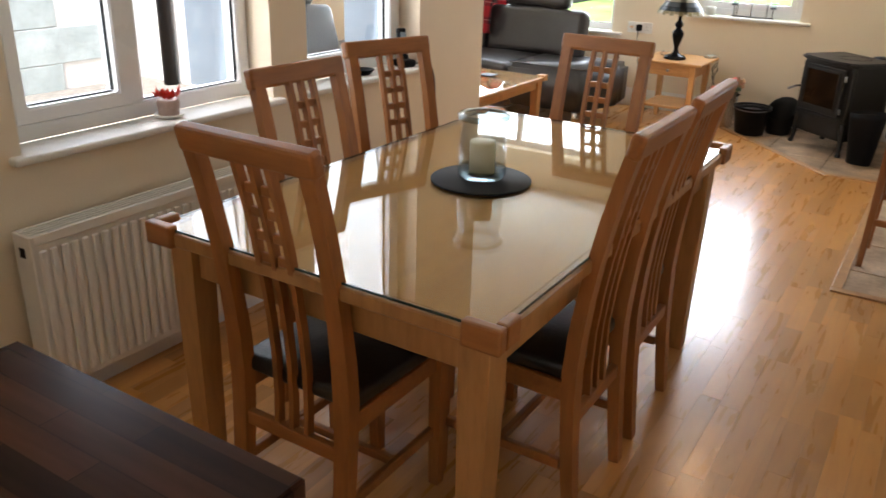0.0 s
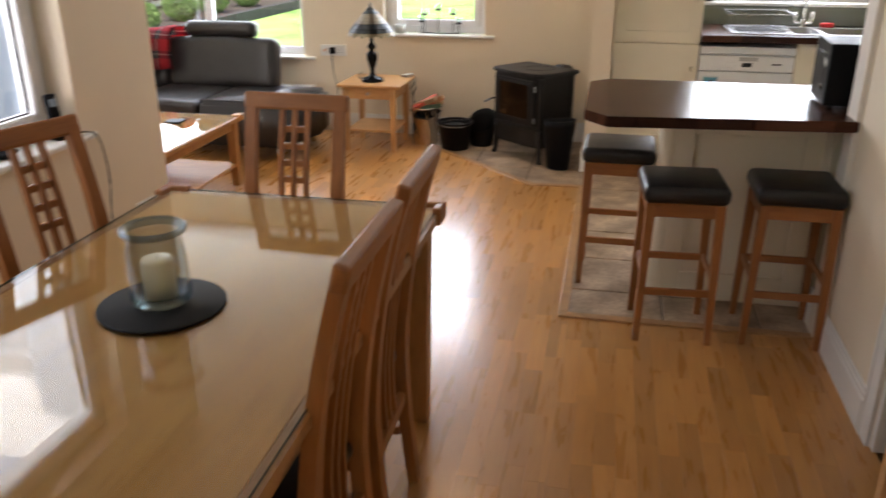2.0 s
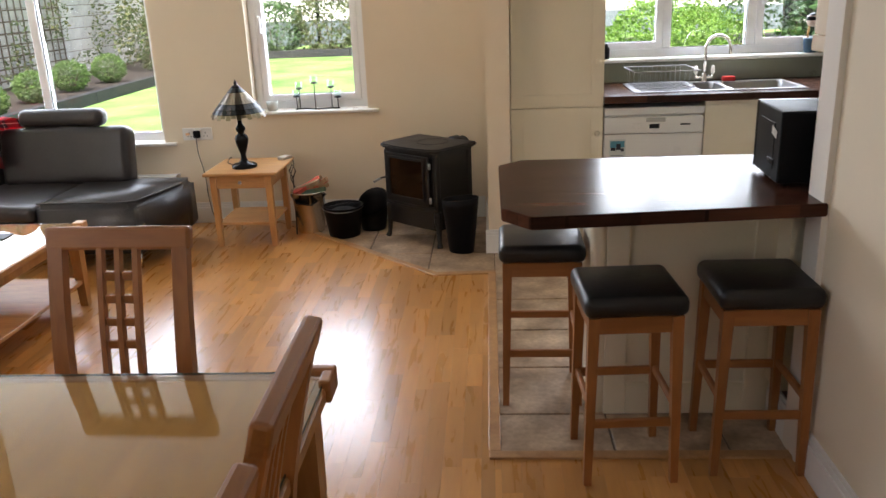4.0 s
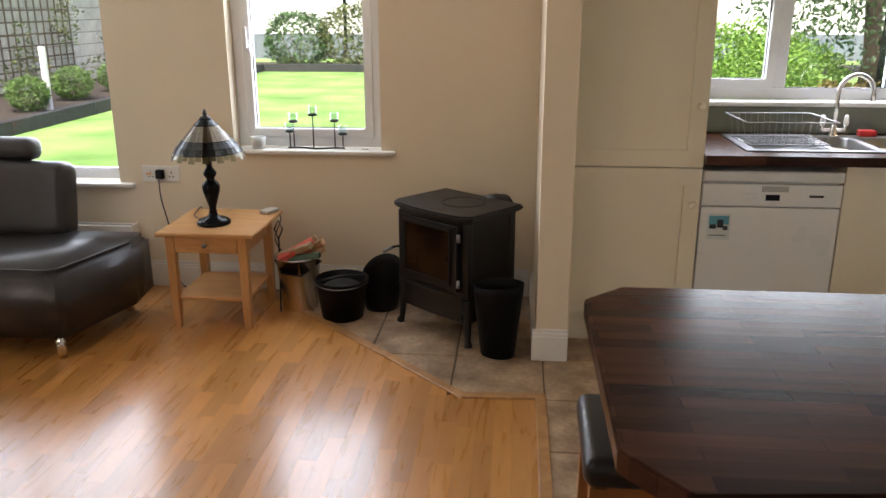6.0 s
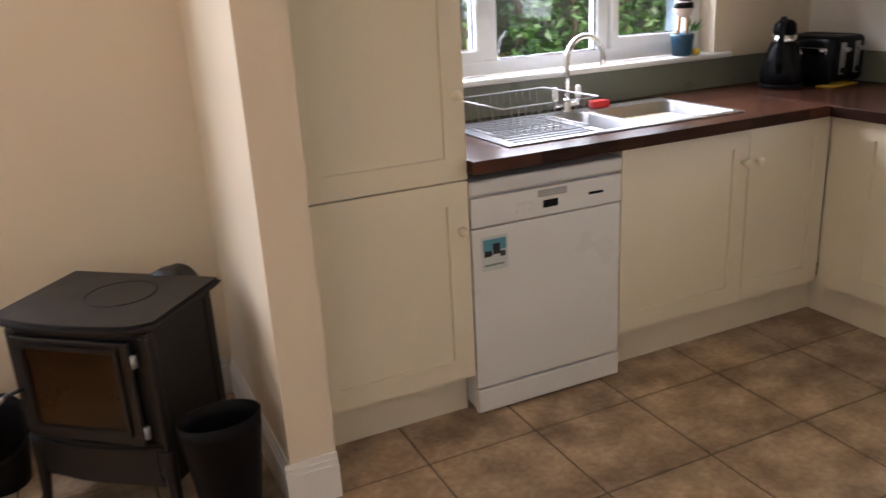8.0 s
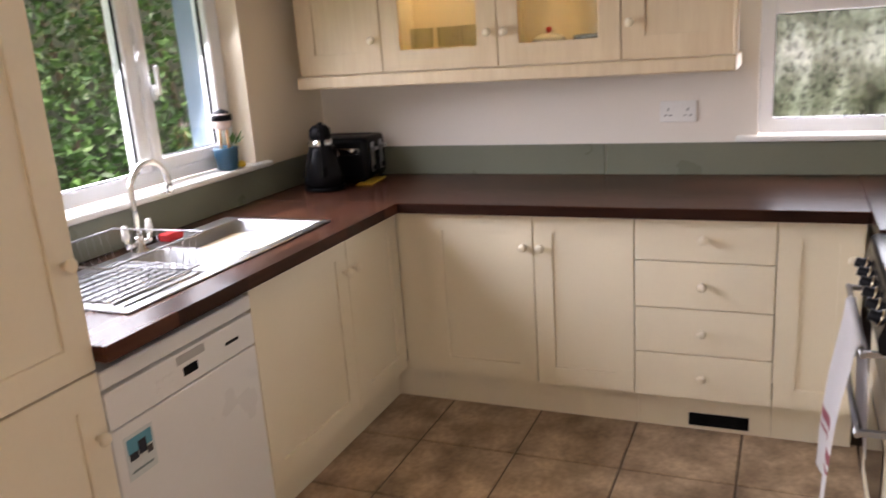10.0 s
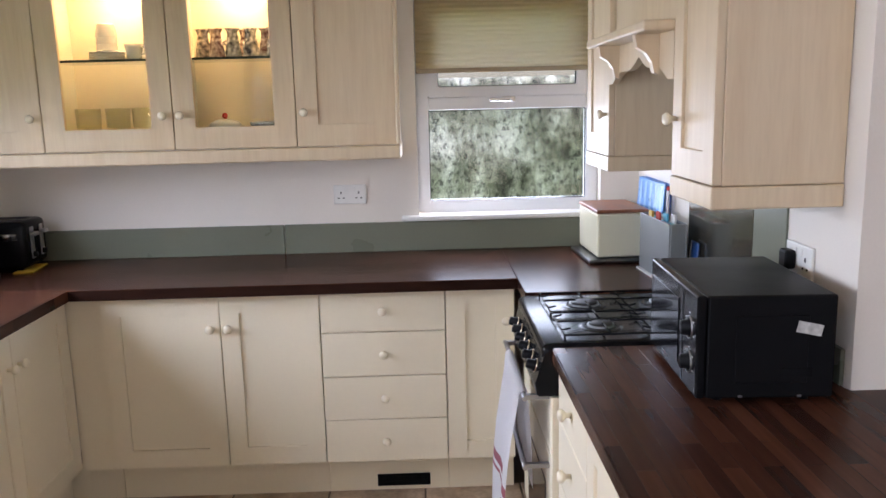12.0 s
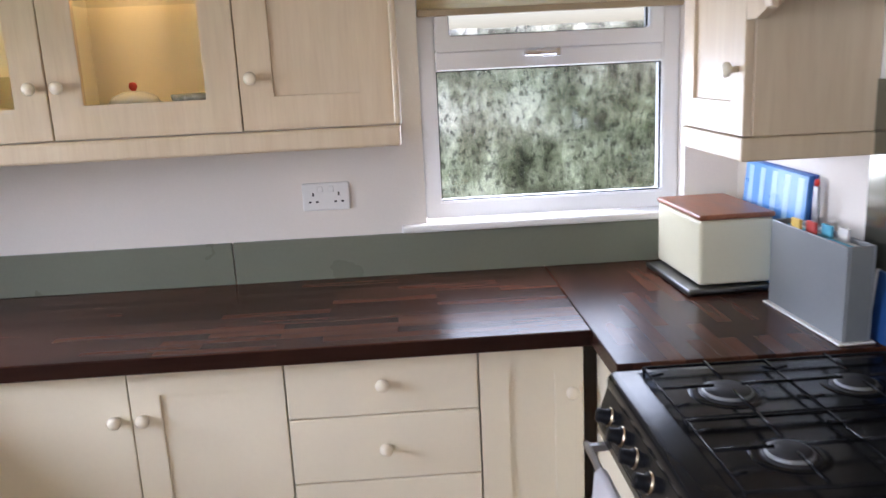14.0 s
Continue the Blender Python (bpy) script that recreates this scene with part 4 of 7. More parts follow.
part("rim", bm_boxes([(SX0, SX1, SY0, SY0 + 0.035, 0, 0.005), (SX0, SX1, SY1 - 0.075, SY1, 0, 0.005), (SX0, SX0 + 0.03, SY0 + 0.035, SY1 - 0.075, 0, 0.005), (SX1 - 0.03, SX1, SY0 + 0.035, SY1 - 0.075, 0, 0.005), (1.61, 1.64, SY0 + 0.035, SY1 - 0.075, 0, 0.005), (1.41, 1.44, SY0 + 0.035, SY1 - 0.075, 0, 0.005)], 0.002), M_STEEL, sink)
part("main_bowl", basin(1.635, SX1 - 0.025, SY0 + 0.03, SY1 - 0.07, 0.16), M_STEEL, sink)
part("half_bowl", basin(1.435, 1.615, SY0 + 0.03, SY1 - 0.07, 0.12), M_STEEL, sink)
part("drainer", bm_boxes([(SX0 + 0.03, 1.41, SY0 + 0.035, SY1 - 0.075, -0.004, 0.0)]), M_STEEL, sink)
for i in range(9):
    slab("drainer_rib", (SX0 + 0.05, 1.40, SY0 + 0.06 + i * 0.038, SY0 + 0.072 + i * 0.038, 0.0, 0.004), M_STEEL, sink, 0.0018)
part("washing_up_bowl", bm_boxes([(1.68, 2.01, SY0 + 0.07, SY1 - 0.11, -0.10, -0.055)], 0.02, 3), surface("cream_plastic_bowl", (0.74, 0.66, 0.44), 0.35), sink, "cream plastic bowl")

tap = thing("mixer_tap", pose(1.56, 7.305, 0.928), "chrome swan-neck mixer tap with two white levers", "tap")
part("tap_body", bm_lathe([(0.028, 0), (0.028, 0.006), (0.018, 0.012), (0.016, 0.05), (0.014, 0.055)], 20), M_CHROME, tap)
arc = [(0, 0, 0.05), (0, 0, 0.15), (0, 0, 0.21)]
arc += [(0.075 - 0.075 * math.cos(a), -0.03 * math.sin(a / 2), 0.21 + 0.085 * math.sin(a)) for a in [k * 0.2618 for k in range(1, 13)]]
arc += [(0.152, -0.03, 0.175)]
part("spout", bm_sweep(arc, ring(0.011, 12), (0, 1, 0), smooth=True), M_CHROME, tap)
for s in (-1, 1):
    part("tap_arm", bm_sweep([(0, 0, 0.03), (s * 0.05, 0, 0.03), (s * 0.055, 0, 0.055)], ring(0.010, 10), (0, 1, 0), smooth=True), M_CHROME, tap)
    part("lever", bm_lathe([(0.011, 0.055), (0.013, 0.07), (0.010, 0.10), (0.004, 0.104)], 14, (s * 0.055, 0, 0)), M_WHITE, tap, "white ceramic lever")

rack = thing("dish_rack", pose(1.06, 6.93, 0.928, 0, 0, 2), "empty steel wire dish rack on the drainer", "dish rack")
RW, RD = 0.36, 0.31


def rod(pts, r=0.0026):
    return bm_sweep(pts, ring(r, 6), smooth=True)


for z, o in ((0.115, 0.02), (0.012, 0.0)):
    part("rim_wire", rod([(-o, -o, z), (RW + o, -o, z), (RW + o, RD + o, z), (-o, RD + o, z), (-o, -o, z)], 0.0028), M_STEEL, rack)
for i in range(12):
    x = RW * (i + 0.5) / 12
    part("wire", rod([(x, -0.02, 0.115), (x, 0, 0.012), (x, RD, 0.012), (x, RD + 0.02, 0.115)], 0.0013), M_STEEL, rack)
for j in range(3):
    y = RD * (j + 0.5) / 3
    part("wire", rod([(-0.02, y, 0.115), (0, y, 0.012), (RW, y, 0.012), (RW + 0.02, y, 0.115)], 0.0013), M_STEEL, rack)
plain("sponge", bm_boxes([(-0.04, 0.04, -0.025, 0.025, 0, 0.03)], 0.006, 2), surface("red_sponge", (0.5, 0.03, 0.03), 0.9, var=0.2, bump=0.4), "small red washing-up sponge behind the sink", "sponge", pose(1.72, 7.31, 0.929))

# sill things over the sink
pp = thing("figurine_planter", pose(2.29, 7.47, 1.08) @ Matrix.Scale(1.2, 4), "small blue planter with a round-headed ornament and seedling", "ornament")
part("planter", bm_lathe([(0.03, 0), (0.036, 0.004), (0.044, 0.075), (0.042, 0.08), (0.03, 0.07)], 22), surface("blue_glaze", (0.02, 0.075, 0.13), 0.3, var=0.2), pp)
for x in (-0.022, 0.022):
    part("post", bm_sweep([(x, 0, 0.07), (x * 0.9, 0, 0.145)], ring(0.006, 8), (0, 1, 0), smooth=True), M_PINE, pp, "tan wooden post")
part("ornament", bm_lathe([(0.006, 0.138), (0.026, 0.145), (0.037, 0.17), (0.032, 0.195), (0.008, 0.207)], 20), surface("pale_ceramic", (0.66, 0.52, 0.46), 0.4), pp, "pale round ornament")
part("cap", bm_lathe([(0.037, 0.172), (0.035, 0.19), (0.022, 0.205), (0.003, 0.212)], 20), M_PLASTIC, pp)
M_LEAF = surface("leaf_green", (0.07, 0.17, 0.03), 0.5, var=0.35, scale=3, bump=0)
bm = bmesh.new()
for k in range(7):
    a = k * 0.9
    c = Vector((0.04, 0, 0.08)) + Vector((math.cos(a), math.sin(a), 0)) * 0.012
    t = c + Vector((0.03 + 0.012 * math.cos(a), 0.02 * math.sin(a), 0.03 + 0.012 * (k % 3)))
    s = Vector((-math.sin(a), math.cos(a), 0.3)).normalized() * 0.009
    bm.faces.new([bm.verts.new(p) for p in (c, (c + t) / 2 + s, t, (c + t) / 2 - s)])
bmesh.ops.solidify(bm, geom=list(bm.faces), thickness=0.001)
part("seedling", bm, M_LEAF, pp, "green seedling leaves")
plain("lemon_toy", bm_lathe([(0.004, 0), (0.017, 0.006), (0.02, 0.016), (0.012, 0.028), (0.002, 0.03)], 16), surface("yellow_glaze", (0.75, 0.5, 0.03), 0.4), "small yellow ornament on the window board", "ornament", pose(2.345, 7.44, 1.08))
plain("sill_jar", bm_lathe([(0.028, 0), (0.032, 0.004), (0.034, 0.07), (0.022, 0.085), (0.022, 0.1), (0.004, 0.102)], 20), M_PLASTIC, "small dark jar on the kitchen window board", "jar", pose(0.93, 7.46, 1.08))

# kettle and toaster
kettle = thing("kettle", pose(2.665, 7.235, 0.9225, 0, 0, 215), "black conical jug kettle in the worktop corner", "kettle")
part("base", bm_lathe([(0.088, 0), (0.093, 0.004), (0.093, 0.016), (0.085, 0.02)], 28), M_PLASTIC, kettle)
part("jug", bm_lathe([(0.085, 0.02), (0.094, 0.03), (0.092, 0.07), (0.08, 0.125), (0.062, 0.18), (0.054, 0.2), (0.004, 0.203)], 32), M_ENAMEL, kettle, "glossy black conical body")
part("neck_band", bm_lathe([(0.053, 0.198), (0.055, 0.204), (0.05, 0.228), (0.046, 0.23)], 28), M_CHROME, kettle, "chrome neck band")
part("lid", bm_lathe([(0.046, 0.23), (0.05, 0.245), (0.046, 0.275), (0.03, 0.292), (0.004, 0.296)], 28), M_PLASTIC, kettle)
part("handle", bm_sweep([(0.03, 0, 0.28), (0.07, 0, 0.30), (0.098, 0, 0.285), (0.112, 0, 0.22), (0.112, 0, 0.12), (0.09, 0, 0.075)], rect(0.022, 0.022), (0, 1, 0)), M_PLASTIC, kettle)
part("spout", moved(bm_boxes([(-0.03, 0.02, -0.018, 0.018, -0.016, 0.016)], 0.008, 2), Matrix.Translation((-0.05, 0, 0.262))), M_PLASTIC, kettle)
part("badge", moved(bm_lathe([(0.016, 0), (0.016, 0.003), (0.004, 0.004)], 18), Matrix.Translation((0.0, 0.072, 0.15)) @ Matrix.Rotation(radians(-72), 4, "X")), M_CHROME, kettle, "round chrome temperature dial")
toaster = thing("toaster", pose(2.89, 7.235, 0.9225, 0, 0, 4) @ Matrix.Scale(1.1, 4), "black four-slot toaster with chrome levers", "toaster")
part("shell", smooth_all(bm_boxes([(-0.105, 0.105, -0.14, 0.14, 0.012, 0.195)], 0.025, 4)), M_ENAMEL, toaster)
part("side_band", bm_boxes([(-0.1075, -0.1052, -0.11, 0.10, 0.125, 0.15)], 0.001), M_CHROME, toaster, "chrome band along the side")
for i in (-1, 1):
    for j in (-1, 1):
        slab("slot", (i * 0.048 + j * 0.017 - 0.009, i * 0.048 + j * 0.017 + 0.009, -0.10, 0.10, 0.1945, 0.1965), M_IRON, toaster, 0.001, "dark bread slot")
    slab("slot_surround", (i * 0.048 - 0.034, i * 0.048 + 0.034, -0.11, 0.11, 0.1925, 0.1944), M_STEEL, toaster, 0.001, "steel slot surround")
    slab("end_plate", (i * 0.045 - 0.016, i * 0.045 + 0.016, -0.1445, -0.1402, 0.045, 0.17), M_STEEL, toaster, 0.006, "chrome end plate")
    part("lever", bm_boxes([(i * 0.045 - 0.018, i * 0.045 + 0.018, -0.165, -0.145, 0.135, 0.15)], 0.004, 2), M_STEEL, toaster, "chrome lever")
    part("dial", moved(bm_lathe([(0.012, 0), (0.011, 0.012)], 16), Matrix.Translation((i * 0.045, -0.1446, 0.062)) @ Matrix.Rotation(radians(90), 4, "X")), M_PLASTIC, toaster)
for x in (-0.075, 0.075):
    for y in (-0.1, 0.1):
        part("foot", bm_lathe([(0.012, 0), (0.012, 0.0125)], 12, (x, y, 0)), M_PLASTIC, toaster)
plain("yellow_duster", bm_boxes([(-0.10, 0.10, -0.04, 0.04, 0, 0.006)], 0.002), surface("yellow_cloth", (0.55, 0.36, 0.03), 0.9, var=0.2, bump=0.3), "folded yellow cloth under the toaster", "cloth", pose(2.86, 7.10, 0.9225, 0, 0, 8))

socket("wall_socket", pose(END, 5.722, 1.19, 0, 0, -90))
socket("wall_socket", pose(1.435, PEN, 1.165, 0, 0, 180), plug=-0.03, label="white wall socket with a black plug beside the microwave")


# ---- wall cabinets on the end wall ----
def wall_unit(m, w, label, doors, depth=0.30, z0=1.425, z1=2.15, glass=False, material=M_CABW):
    ob = thing("wall_cabinet", m, label, "cabinet", "wall cabinets")
    t = 0.018
    part("carcass", bm_boxes([(0, t, 0.001, depth, z0, z1), (w - t, w, 0.001, depth, z0, z1), (t, w - t, 0.001, depth, z0, z0 + t), (t, w - t, 0.001, depth, z1 - t, z1), (t, w - t, depth - 0.008, depth, z0 + t, z1 - t)]), M_CAB, ob)
    for x0, x1, side in doors:
        k = (x1 - 0.035, z0 + 0.14) if side > 0 else (x0 + 0.035, z0 + 0.14)
        shaker_door(ob, x0 + 0.0015, x1 - 0.0015, z0 + 0.002, z1 - 0.002, material, k, 0.088, glass=glass)
    return ob


CX = 2.762
wall_unit(pose(CX, 7.352, 0, 0, 0, -90), 0.424, "cream wood-grained wall cabinet with a framed door", [(0, 0.424, 1)])
gc1 = wall_unit(pose(CX, 6.927, 0, 0, 0, -90), 0.529, "cream glazed wall cabinet lit from inside, with white china", [(0, 0.529, 1)], glass=True)
gc2 = wall_unit(pose(CX, 6.397, 0, 0, 0, -90), 0.499, "cream glazed wall cabinet lit from inside, with dark mugs", [(0, 0.499, -1)], glass=True)
wall_unit(pose(CX, 5.897, 0, 0, 0, -90), 0.407, "cream wood-grained end wall cabinet", [(0, 0.407, -1)])
pel = thing("cabinet_pelmet", pose(0, 0, 0), "cream light pelmet below the wall cabinets", "pelmet")
part("front_moulding", bm_boxes([(CX - 0.045, CX - 0.02, 5.475, 7.36, 1.368, 1.424)], 0.008, 2), M_CABW, pel)
part("return_moulding", bm_boxes([(CX - 0.0195, 3.058, 5.475, 5.489, 1.368, 1.424)], 0.003), M_CABW, pel)
part("end_post", bm_boxes([(CX - 0.045, CX - 0.023, 5.472, 5.488, 1.4245, 2.15)], 0.006, 2), M_CABW, pel)
for ob, wd in ((gc1, 0.529), (gc2, 0.499)):
    s = part("glass_shelf", bm_boxes([(0.02, wd - 0.02, 0.02, 0.285, 1.787, 1.795)]), M_CLEAR, ob, "thin glass shelf")
    s.visible_shadow = False
    part("shelf_edge", bm_boxes([(0.02, wd - 0.02, 0.0165, 0.0195, 1.786, 1.796)]), surface("dark_green_glass_edge", (0.03, 0.045, 0.035), 0.2), ob, "dark green edge of the glass shelf")
    part("cabinet_lamp", bm_lathe([(0.03, 2.13), (0.03, 2.12), (0.022, 2.116)], 20, (wd * 0.5, 0.16, 0)), glowing("warm_cabinet_lamp", (1.0, 0.72, 0.36), 22.0), ob, "small warm cabinet lamp")
    part("base_panel", bm_boxes([(0.019, wd - 0.019, 0.004, 0.29, 1.4435, 1.5)]), M_CAB, ob)
    lamp("cabinet_glow", "POINT", Matrix.Translation((CX + 0.16, (6.927 if ob is gc1 else 6.397) - wd * 0.5, 2.08)), 1.0, (1.0, 0.70, 0.34), 0.03)

M_CHINA = surface("white_china", (0.80, 0.78, 0.74), 0.2, var=0.02, bump=0)
plates = [(0.052, 0), (0.075, 0.006), (0.076, 0.009), (0.05, 0.005), (0.004, 0.004)]


def at_cab(y, z, d=0.15):
    return pose(CX + d, y, z)


for k in range(4):
    plain("side_plate", bm_lathe(plates, 28), M_CHINA, "white china side plate in a stack of four", "plate", at_cab(6.70, 1.796 + k * 0.0095), "stacked side plates")
for k in range(3):
    plain("stacked_cup", bm_lathe([(0.042, 0), (0.044, 0.004), (0.036, 0.05), (0.033, 0.056), (0.004, 0.056)], 24), M_CHINA, "white china cup upside down in a stack", "cup", at_cab(6.70, 1.839 + k * 0.027), "stacked upturned cups")


def tea_cup(y, x, r):
    ob = thing("tea_cup", pose(CX + x, y, 1.7955, 0, 0, r), "white china cup on the glass shelf", "cup", "tea cups")
    part("cup", bm_lathe([(0.02, 0), (0.026, 0.003), (0.037, 0.05), (0.04, 0.066), (0.037, 0.066), (0.03, 0.02), (0.004, 0.006)], 24), M_CHINA, ob)
    part("handle", bm_sweep([(0.034, 0, 0.052), (0.055, 0, 0.056), (0.06, 0, 0.035), (0.034, 0, 0.02)], ring(0.004, 6), (0, 1, 0), smooth=True), M_CHINA, ob)


for y, x, r in ((6.575, 0.11, -110), (6.52, 0.17, -60), (6.475, 0.12, -140)):
    tea_cup(y, x, r)
M_MUGS = [surface("dark_patterned_glaze", c, 0.25, var=0.5, scale=45, bump=0, stain=s) for c, s in (((0.02, 0.03, 0.06), (0.75, 0.68, 0.6)), ((0.25, 0.02, 0.025), (0.7, 0.6, 0.5)), ((0.03, 0.02, 0.03), (0.7, 0.66, 0.6)))]
for k, (y, x) in enumerate(((6.295, 0.14), (6.235, 0.12), (6.165, 0.12), (6.09, 0.12), (6.03, 0.15), (5.99, 0.10), (6.26, 0.21), (6.13, 0.21))):
    ob = thing("mug", pose(CX + x, y, 1.796, 0, 0, k * 50), "dark red and blue patterned mug standing upside down", "mug", "patterned mugs")
    part("mug_body", bm_lathe([(0.030, 0), (0.034, 0.004), (0.032, 0.03), (0.0215, 0.085), (0.021, 0.10), (0.0245, 0.112), (0.031, 0.12), (0.004, 0.118)], 22), M_MUGS[k % 3], ob)
    part("handle", bm_sweep([(0.03, 0, 0.02), (0.047, 0, 0.03), (0.047, 0, 0.06), (0.027, 0, 0.072)], ring(0.004, 6), (0, 1, 0), smooth=True), M_MUGS[k % 3], ob)
dish = thing("butter_dish", pose(CX + 0.14, 6.225, 1.5005), "white lidded dish with a red knob", "dish")
part("dish", bm_lathe([(0.06, 0), (0.075, 0.008), (0.078, 0.012)], 28), M_CHINA, dish)
part("lid", bm_lathe([(0.07, 0.012), (0.06, 0.03), (0.03, 0.042), (0.006, 0.045)], 28), M_CHINA, dish)
part("lid_knob", bm_lathe([(0.006, 0.045), (0.012, 0.055), (0.01, 0.066), (0.003, 0.07)], 16), M_RED, dish, "red lid knob")
plain("glass_plate", bm_lathe([(0.04, 0), (0.085, 0.012), (0.088, 0.03), (0.082, 0.028), (0.04, 0.008)], 36), surface("cut_glass", (0.35, 0.36, 0.33), 0.15, var=0.4, scale=60), "cut glass dish beside the lidded dish", "dish", at_cab(6.03, 1.5005, 0.13))
for k, (y, x, r) in enumerate(((6.80, 0.13, 0.05), (6.56, 0.14, 0.055), (6.70, 0.2, 0.05))):
    plain("glass_bowl", bm_lathe([(0.02, 0), (r * 0.8, 0.004), (r, 0.02), (r * 1.05, 0.10), (r * 1.05 - 0.003, 0.10), (r - 0.004, 0.022), (0.01, 0.012)], 28, caps=False), M_BOWL, "clear straight-sided glass bowl in the lit cabinet", "bowl", at_cab(y, 1.5005, x), "glass bowls")

# ---- blinds at the kitchen windows ----
M_BLIND, nt_, nd_, ln__, b_ = nodes_of("cream_blind_fabric")
tl_, ms_, wv_ = nd_.new("ShaderNodeBsdfTranslucent"), nd_.new("ShaderNodeMixShader"), nd_.new("ShaderNodeTexNoise")
wv_.inputs["Scale"].default_value = 120
r_b = ramp(nd_, [(0.3, (0.80, 0.71, 0.50)), (0.7, (0.88, 0.80, 0.59))])
ln__(wv_.outputs["Fac"], r_b.inputs[0])
ln__(r_b.outputs[0], b_.inputs["Base Color"])
ln__(r_b.outputs[0], tl_.inputs[0])
b_.inputs["Roughness"].default_value, ms_.inputs[0].default_value = 0.9, 0.7
ln__(b_.outputs[0], ms_.inputs[1])
ln__(tl_.outputs[0], ms_.inputs[2])
ln__(ms_.outputs[0], nd_["Material Output"].inputs[0])
M_BAR = surface("beige_bar", (0.42, 0.34, 0.22), 0.5)


def pleated_blind(m, y0, y1, drop, label):
    """Cellular fabric in small folds with a bar along its foot."""
    ob = thing("pleated_blind", m, label, "blind", "kitchen blinds")
    bm, prev, n = bmesh.new(), None, int(drop / 0.0105) // 2 * 2
    for i in range(n + 1):
        row = [bm.verts.new((0.003 if i % 2 else -0.003, y, drop * i / n)) for y in (y0, y1)]
        if prev:
            bm.faces.new((prev[0], prev[1], row[1], row[0]))
        prev = row
    bmesh.ops.solidify(bm, geom=list(bm.faces), thickness=0.003)
    part("fabric", bm, M_BLIND, ob)
    part("bottom_bar", bm_boxes([(-0.014, 0.014, y0 - 0.002, y1 + 0.002, -0.014, 0.006)], 0.004, 2), M_BAR, ob)
    part("head_rail", bm_boxes([(-0.016, 0.016, y0 - 0.002, y1 + 0.002, drop + 0.001, drop + 0.024)], 0.003), M_BAR, ob)


pleated_blind(pose(3.088, 5.035, 1.735), -0.452, 0.37, 0.32, "cream pleated blind drawn part way down the window")
pleated_blind(pose(1.62, 7.492, 1.80, 0, 0, 90), -0.80, 0.80, 0.224, "wide cream pleated blind above the sink window")

# ---- cooker ----
ck = thing("gas_cooker", pose(1.56, 5.03, 0), "black gas cooker with four burners and brass-ringed knobs", "cooker")
CW = 0.60
part("body", bm_boxes([(0.002, CW - 0.002, -0.61, -0.03, 0.06, 0.862)], 0.003), M_IRON, ck)
part("hob_top", smooth_all(bm_boxes([(0.0, CW, -0.625, 0.032, 0.864, 0.916)], 0.022, 4)), M_ENAMEL, ck)
fas = bm_prism([(-0.03, 0.764), (0.045, 0.764), (0.052, 0.80), (0.02, 0.9), (-0.03, 0.9)], 0, CW, 0.004)
part("control_panel", moved(fas, Matrix(((0, 0, 1, 0), (1, 0, 0, 0), (0, 1, 0, 0), (0, 0, 0, 1)))), M_ENAMEL, ck)
for i in range(6):
    kb = bm_lathe([(0.019, 0), (0.019, 0.006), (0.015, 0.008), (0.014, 0.028), (0.004, 0.03)], 20)
    d = part("control_knob", moved(kb, Matrix.Translation((0.07 + i * 0.092, 0.040, 0.835)) @ Matrix.Rotation(radians(-72), 4, "X")), M_PLASTIC, ck, "black control knob")
    rg = bm_lathe([(0.021, 0.0), (0.021, 0.004), (0.018, 0.005)], 20)
    part("knob_ring", moved(rg, Matrix.Translation((0.07 + i * 0.092, 0.0385, 0.835)) @ Matrix.Rotation(radians(-72), 4, "X")), surface("brass_ring", (0.62, 0.52, 0.36), 0.25, 1.0), d, "pale brass ring")
part("grill_door", bm_boxes([(0.012, CW - 0.012, -0.029, 0.006, 0.58, 0.755)], 0.005, 2), M_CAB, ck, "cream grill door")
part("oven_door", bm_boxes([(0.012, CW - 0.012, -0.029, 0.006, 0.12, 0.572)], 0.005, 2), M_CAB, ck, "cream oven door")
part("oven_window", bm_boxes([(0.10, CW - 0.10, 0.0065, 0.009, 0.2, 0.46)], 0.002), M_SCREEN, ck, "dark oven window")
for z in (0.752, 0.54):
    part("door_handle", joined(bm_sweep([(0.02, 0.078, z), (CW - 0.02, 0.078, z)], ring(0.008, 10), (0, 1, 0), smooth=True), bm_boxes([(0.03, 0.045, 0.006, 0.078, z - 0.007, z + 0.007), (CW - 0.045, CW - 0.03, 0.006, 0.078, z - 0.007, z + 0.007)])), M_STEEL, ck, "steel door rail")
slab("side_trim", (-0.0, 0.012, -0.028, 0.004, 0.06, 0.76), M_CAB, ck, 0.002)
part("kick_panel", bm_boxes([(0.01, CW - 0.01, -0.06, -0.04, 0.0, 0.06)]), M_PLASTIC, ck)
part("hob_well", bm_boxes([(0.035, CW - 0.035, -0.575, -0.03, 0.9145, 0.9165)], 0.0008), M_ENAMEL, ck)
